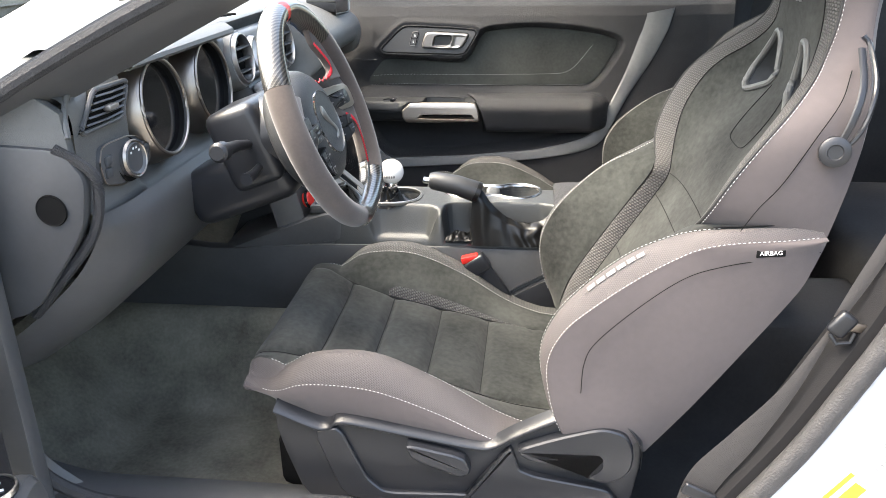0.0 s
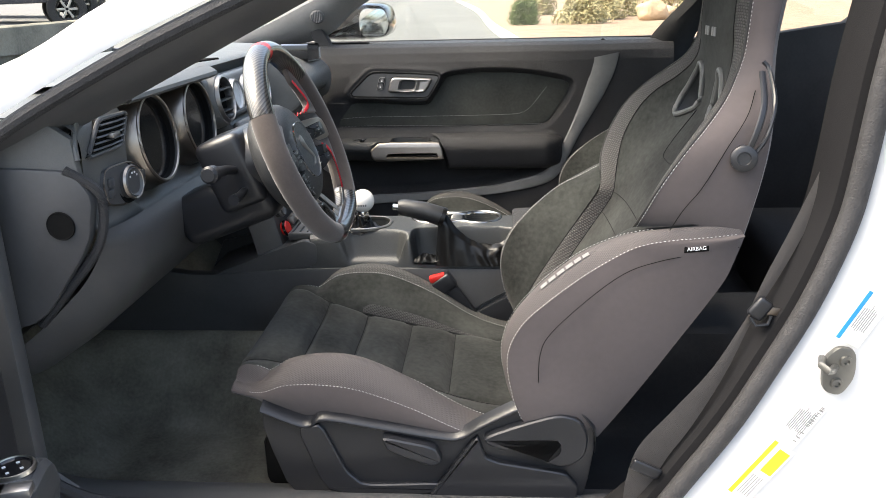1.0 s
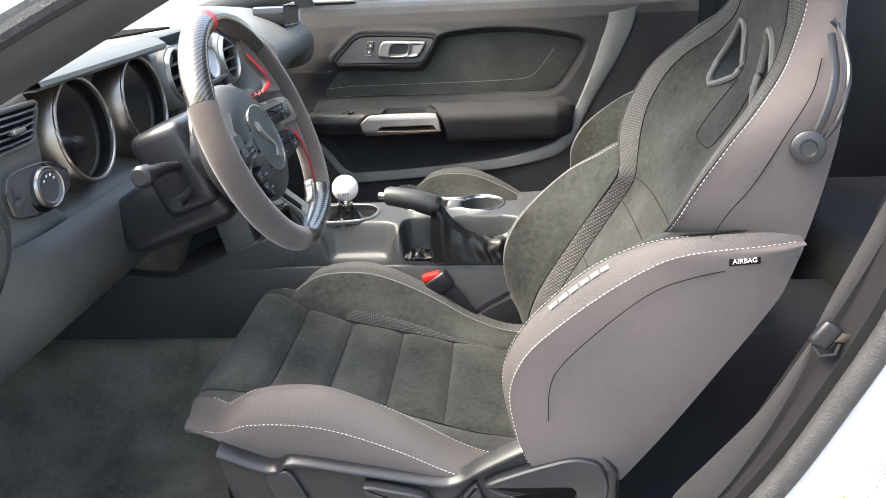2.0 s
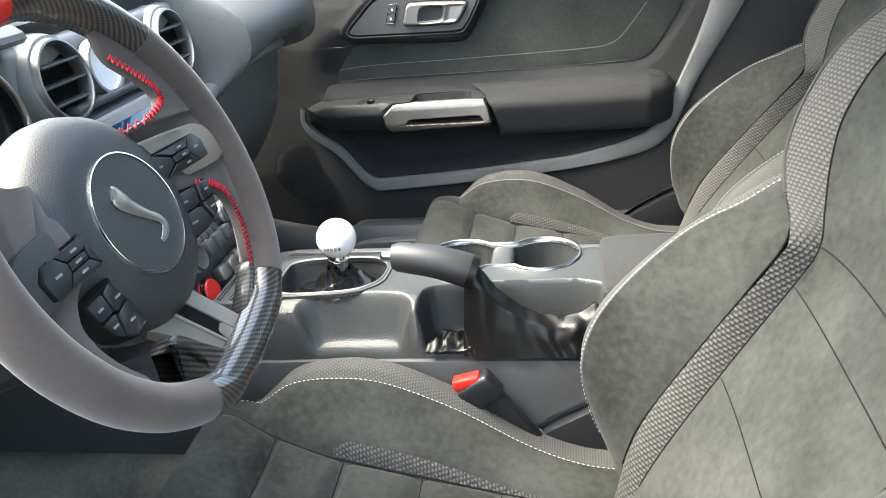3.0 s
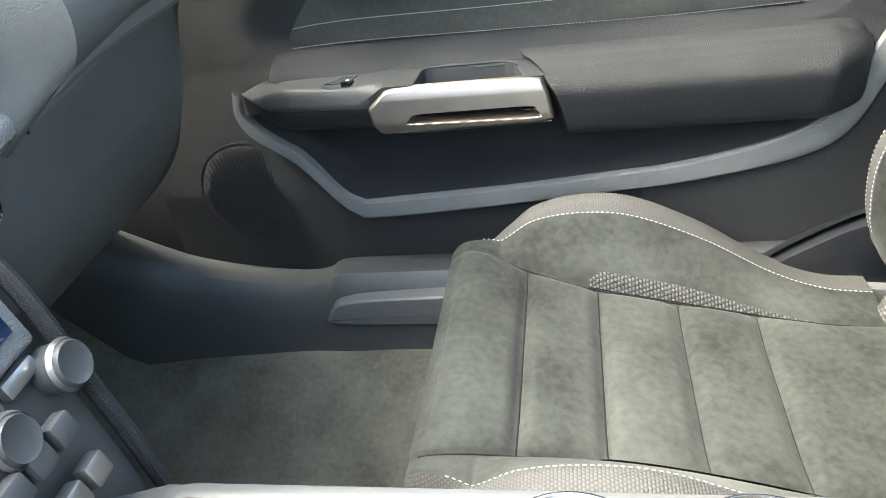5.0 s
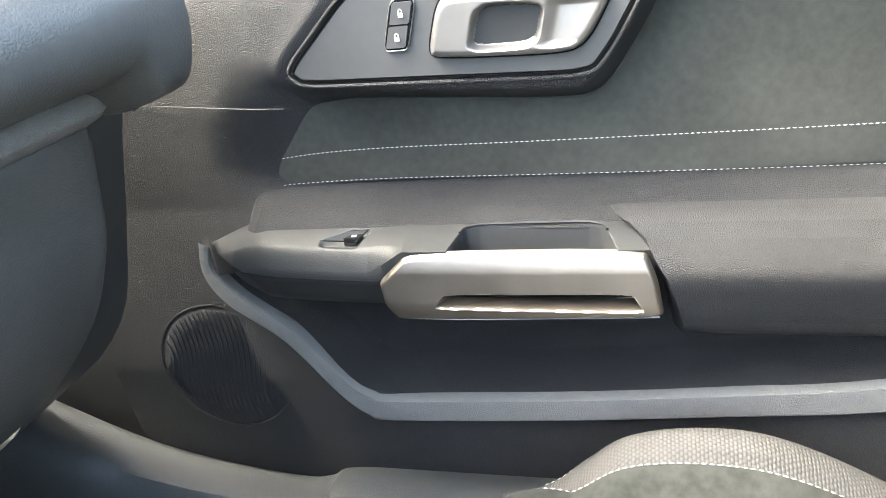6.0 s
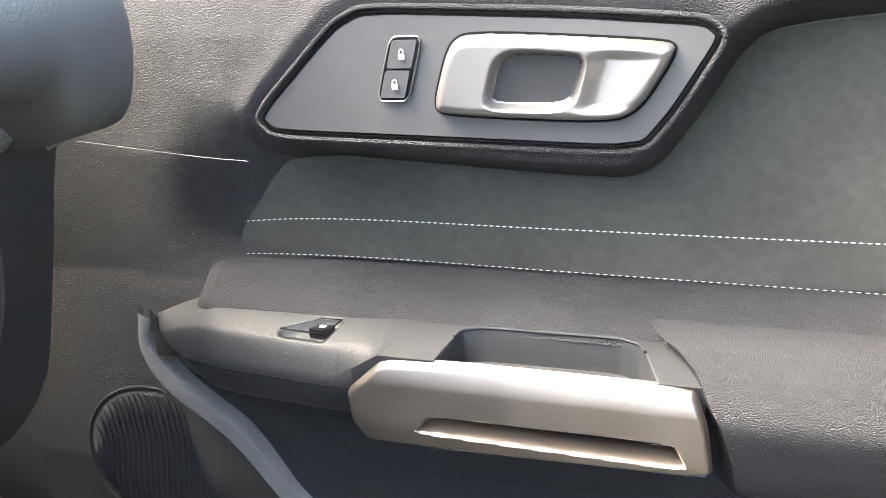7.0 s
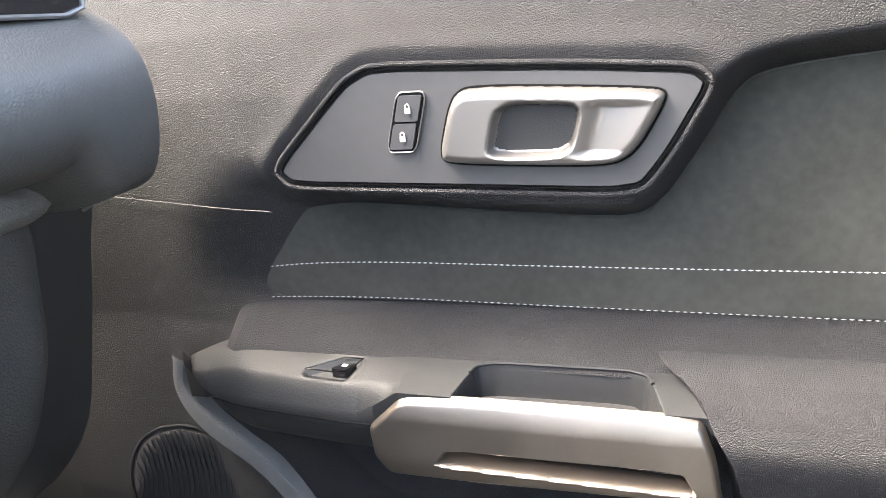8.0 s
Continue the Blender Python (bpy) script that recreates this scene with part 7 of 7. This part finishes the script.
def leaf(name, outline, n0, n1, material, label="", bevel=0.006, times=2, parent=None):
    b = prism(rounded(outline, 0.2, times), "z", n0, n1, bevel, 3)
    bmesh.ops.transform(b, matrix=DM, verts=b.verts)
    return part(name, b, material, parent or ODOOR, label)


leaf("skin", [(0.0, 0.25), (1.15, 0.25), (1.15, 0.92), (0.0, 0.92)], -0.12, -0.06, M["white_paint"], "white painted outside")
leaf("panel", [(0.02, 0.27), (1.12, 0.27), (1.12, 0.95), (0.02, 0.95)], -0.07, 0.0, M["leather"], "black vinyl door panel", 0.02)
rest = leaf("armrest", [(0.12, 0.53), (0.14, 0.585), (0.18, 0.597), (0.36, 0.607), (0.75, 0.62), (0.85, 0.56), (0.6, 0.49), (0.25, 0.48)], -0.01, 0.075, M["plastic"], "black armrest", 0.02)


def on_rest(a, n):
    return DM @ Vector((a, np.interp(a, [0.14, 0.18, 0.36, 0.75], [0.56, 0.596, 0.606, 0.62]), n))


sel = part("mirror_selector", disc(on_rest(0.19, 0.042), (0, 0, 1), [(0.023, 0.0), (0.023, 0.004), (0.0205, 0.006), (0.019, 0.004), (0.0, 0.004)], 32), M["gloss"], rest, "round mirror control with silver ring")
part("ring", disc(on_rest(0.19, 0.042), (0, 0, 1), [(0.0215, 0.004), (0.0225, 0.0068), (0.0245, 0.0065), (0.0255, 0.002)], 36), M["metal"], sel)
for k in range(4):
    c0 = on_rest(0.19, 0.042) + Vector((0.011 * math.cos(k * math.pi / 2), 0.011 * math.sin(k * math.pi / 2), 0.0048))
    part("arrow", rbox(c0, (0.004, 0.004, 0.001), 0.0003, Matrix.Rotation(radians(45), 4, "Z"), 1), M["print"], sel)
for a, n in ((0.245, 0.03), (0.245, 0.056)):
    part("window_switch", rbox(on_rest(a, n) + Vector((0, 0, 0.004)), (0.022, 0.04, 0.012), 0.003, DM.to_3x3().to_4x4() @ Matrix.Rotation(radians(90), 4, "X")), M["satin"], rest, "window switch with silver edge")
# front of the door opening: dark hinge pillar
single("hinge_pillar", ribbon([(-0.66, -0.72, 0.90), (-0.655, -0.72, 0.75), (-0.67, -0.70, 0.58), (-0.68, -0.66, 0.42), (-0.62, -0.64, 0.33)], [(-0.82, -0.80, 0.92), (-0.80, -0.82, 0.75), (-0.80, -0.82, 0.55), (-0.80, -0.80, 0.40), (-0.74, -0.78, 0.28)], 0.02, -1), M["plastic"], (-0.7, -0.75, 0.5), "dark hinge pillar of the door opening", "car pillar", kind="structure")
single("door_seal", tube([tuple(p) for p in spline([(-0.655, -0.73, 0.90), (-0.645, -0.735, 0.75), (-0.655, -0.73, 0.58), (-0.66, -0.715, 0.45), (-0.61, -0.70, 0.375), (-0.48, -0.695, 0.352), (0.0, -0.695, 0.35), (0.20, -0.70, 0.355)], 8)], 0.010, 8), M["rubber"], (-0.6, -0.72, 0.5), "black rubber seal round the lower door opening", "door seal", kind="structure")

# ---- stickers on the jamb ----


def sticker(name, label, c, w, h, turn, material, bars=(), yy=-0.7355):
    """A flat label on the white jamb with plain bars for its print."""
    m = Matrix.Translation((c[0], yy, c[1])) @ Matrix.Rotation(radians(turn), 4, "Y")
    b = bmesh.new()
    rbox((0, 0, 0), (w, 0.0008, h), 0.0002, None, 1, b)
    bmesh.ops.transform(b, matrix=m, verts=b.verts)
    root = thing(name, (c[0], yy, c[1]), label, "sticker")
    part("film", b, material, root)
    for (x, z, bw, bh, mt) in bars:
        b = rbox((x, -0.0007, z), (bw, 0.0004, bh), 0.0001, None, 1)
        bmesh.ops.transform(b, matrix=m, verts=b.verts)
        part("print_bar", b, mt, root)
    return root


M["yellow"] = mat("yellow_film", (0.75, 0.65, 0.03), 0.4)
M["blue_film"] = mat("blue_film", (0.02, 0.25, 0.6), 0.4)
M["ink"] = mat("grey_ink", (0.25, 0.25, 0.25), 0.6)
M["white_film"] = mat("white_film", (0.78, 0.78, 0.76), 0.4)
rnd = random.Random(4)
lines = [(rnd.uniform(-0.002, 0.002), 0.014 - 0.003 * k, rnd.uniform(0.03, 0.044), 0.0012, M["ink"]) for k in range(9)]
sticker("tyre_label", "white and blue tyre pressure label with fine grey print", (0.535, 0.692), 0.075, 0.036, -62, M["white_film"], [(-0.0, 0.0145, 0.074, 0.006, M["blue_film"])] + [(x, z - 0.006, w, h, m) for x, z, w, h, m in lines[:7]])
sticker("code_label", "white label with rows of fine grey print", (0.474, 0.540), 0.085, 0.034, -58, M["white_film"], lines + [(rnd.uniform(-0.036, 0.036), -0.011, 0.0012, 0.006, M["ink"]) for k in range(20)])
sticker("warning_label", "yellow and white warning label on the jamb", (0.427, 0.459), 0.10, 0.036, -55, M["white_film"], [(0, 0.0145, 0.1, 0.007, M["yellow"]), (0.022, -0.006, 0.042, 0.018, M["yellow"])] + [(-0.026, 0.006 - 0.004 * k, 0.036, 0.0012, M["ink"]) for k in range(5)])
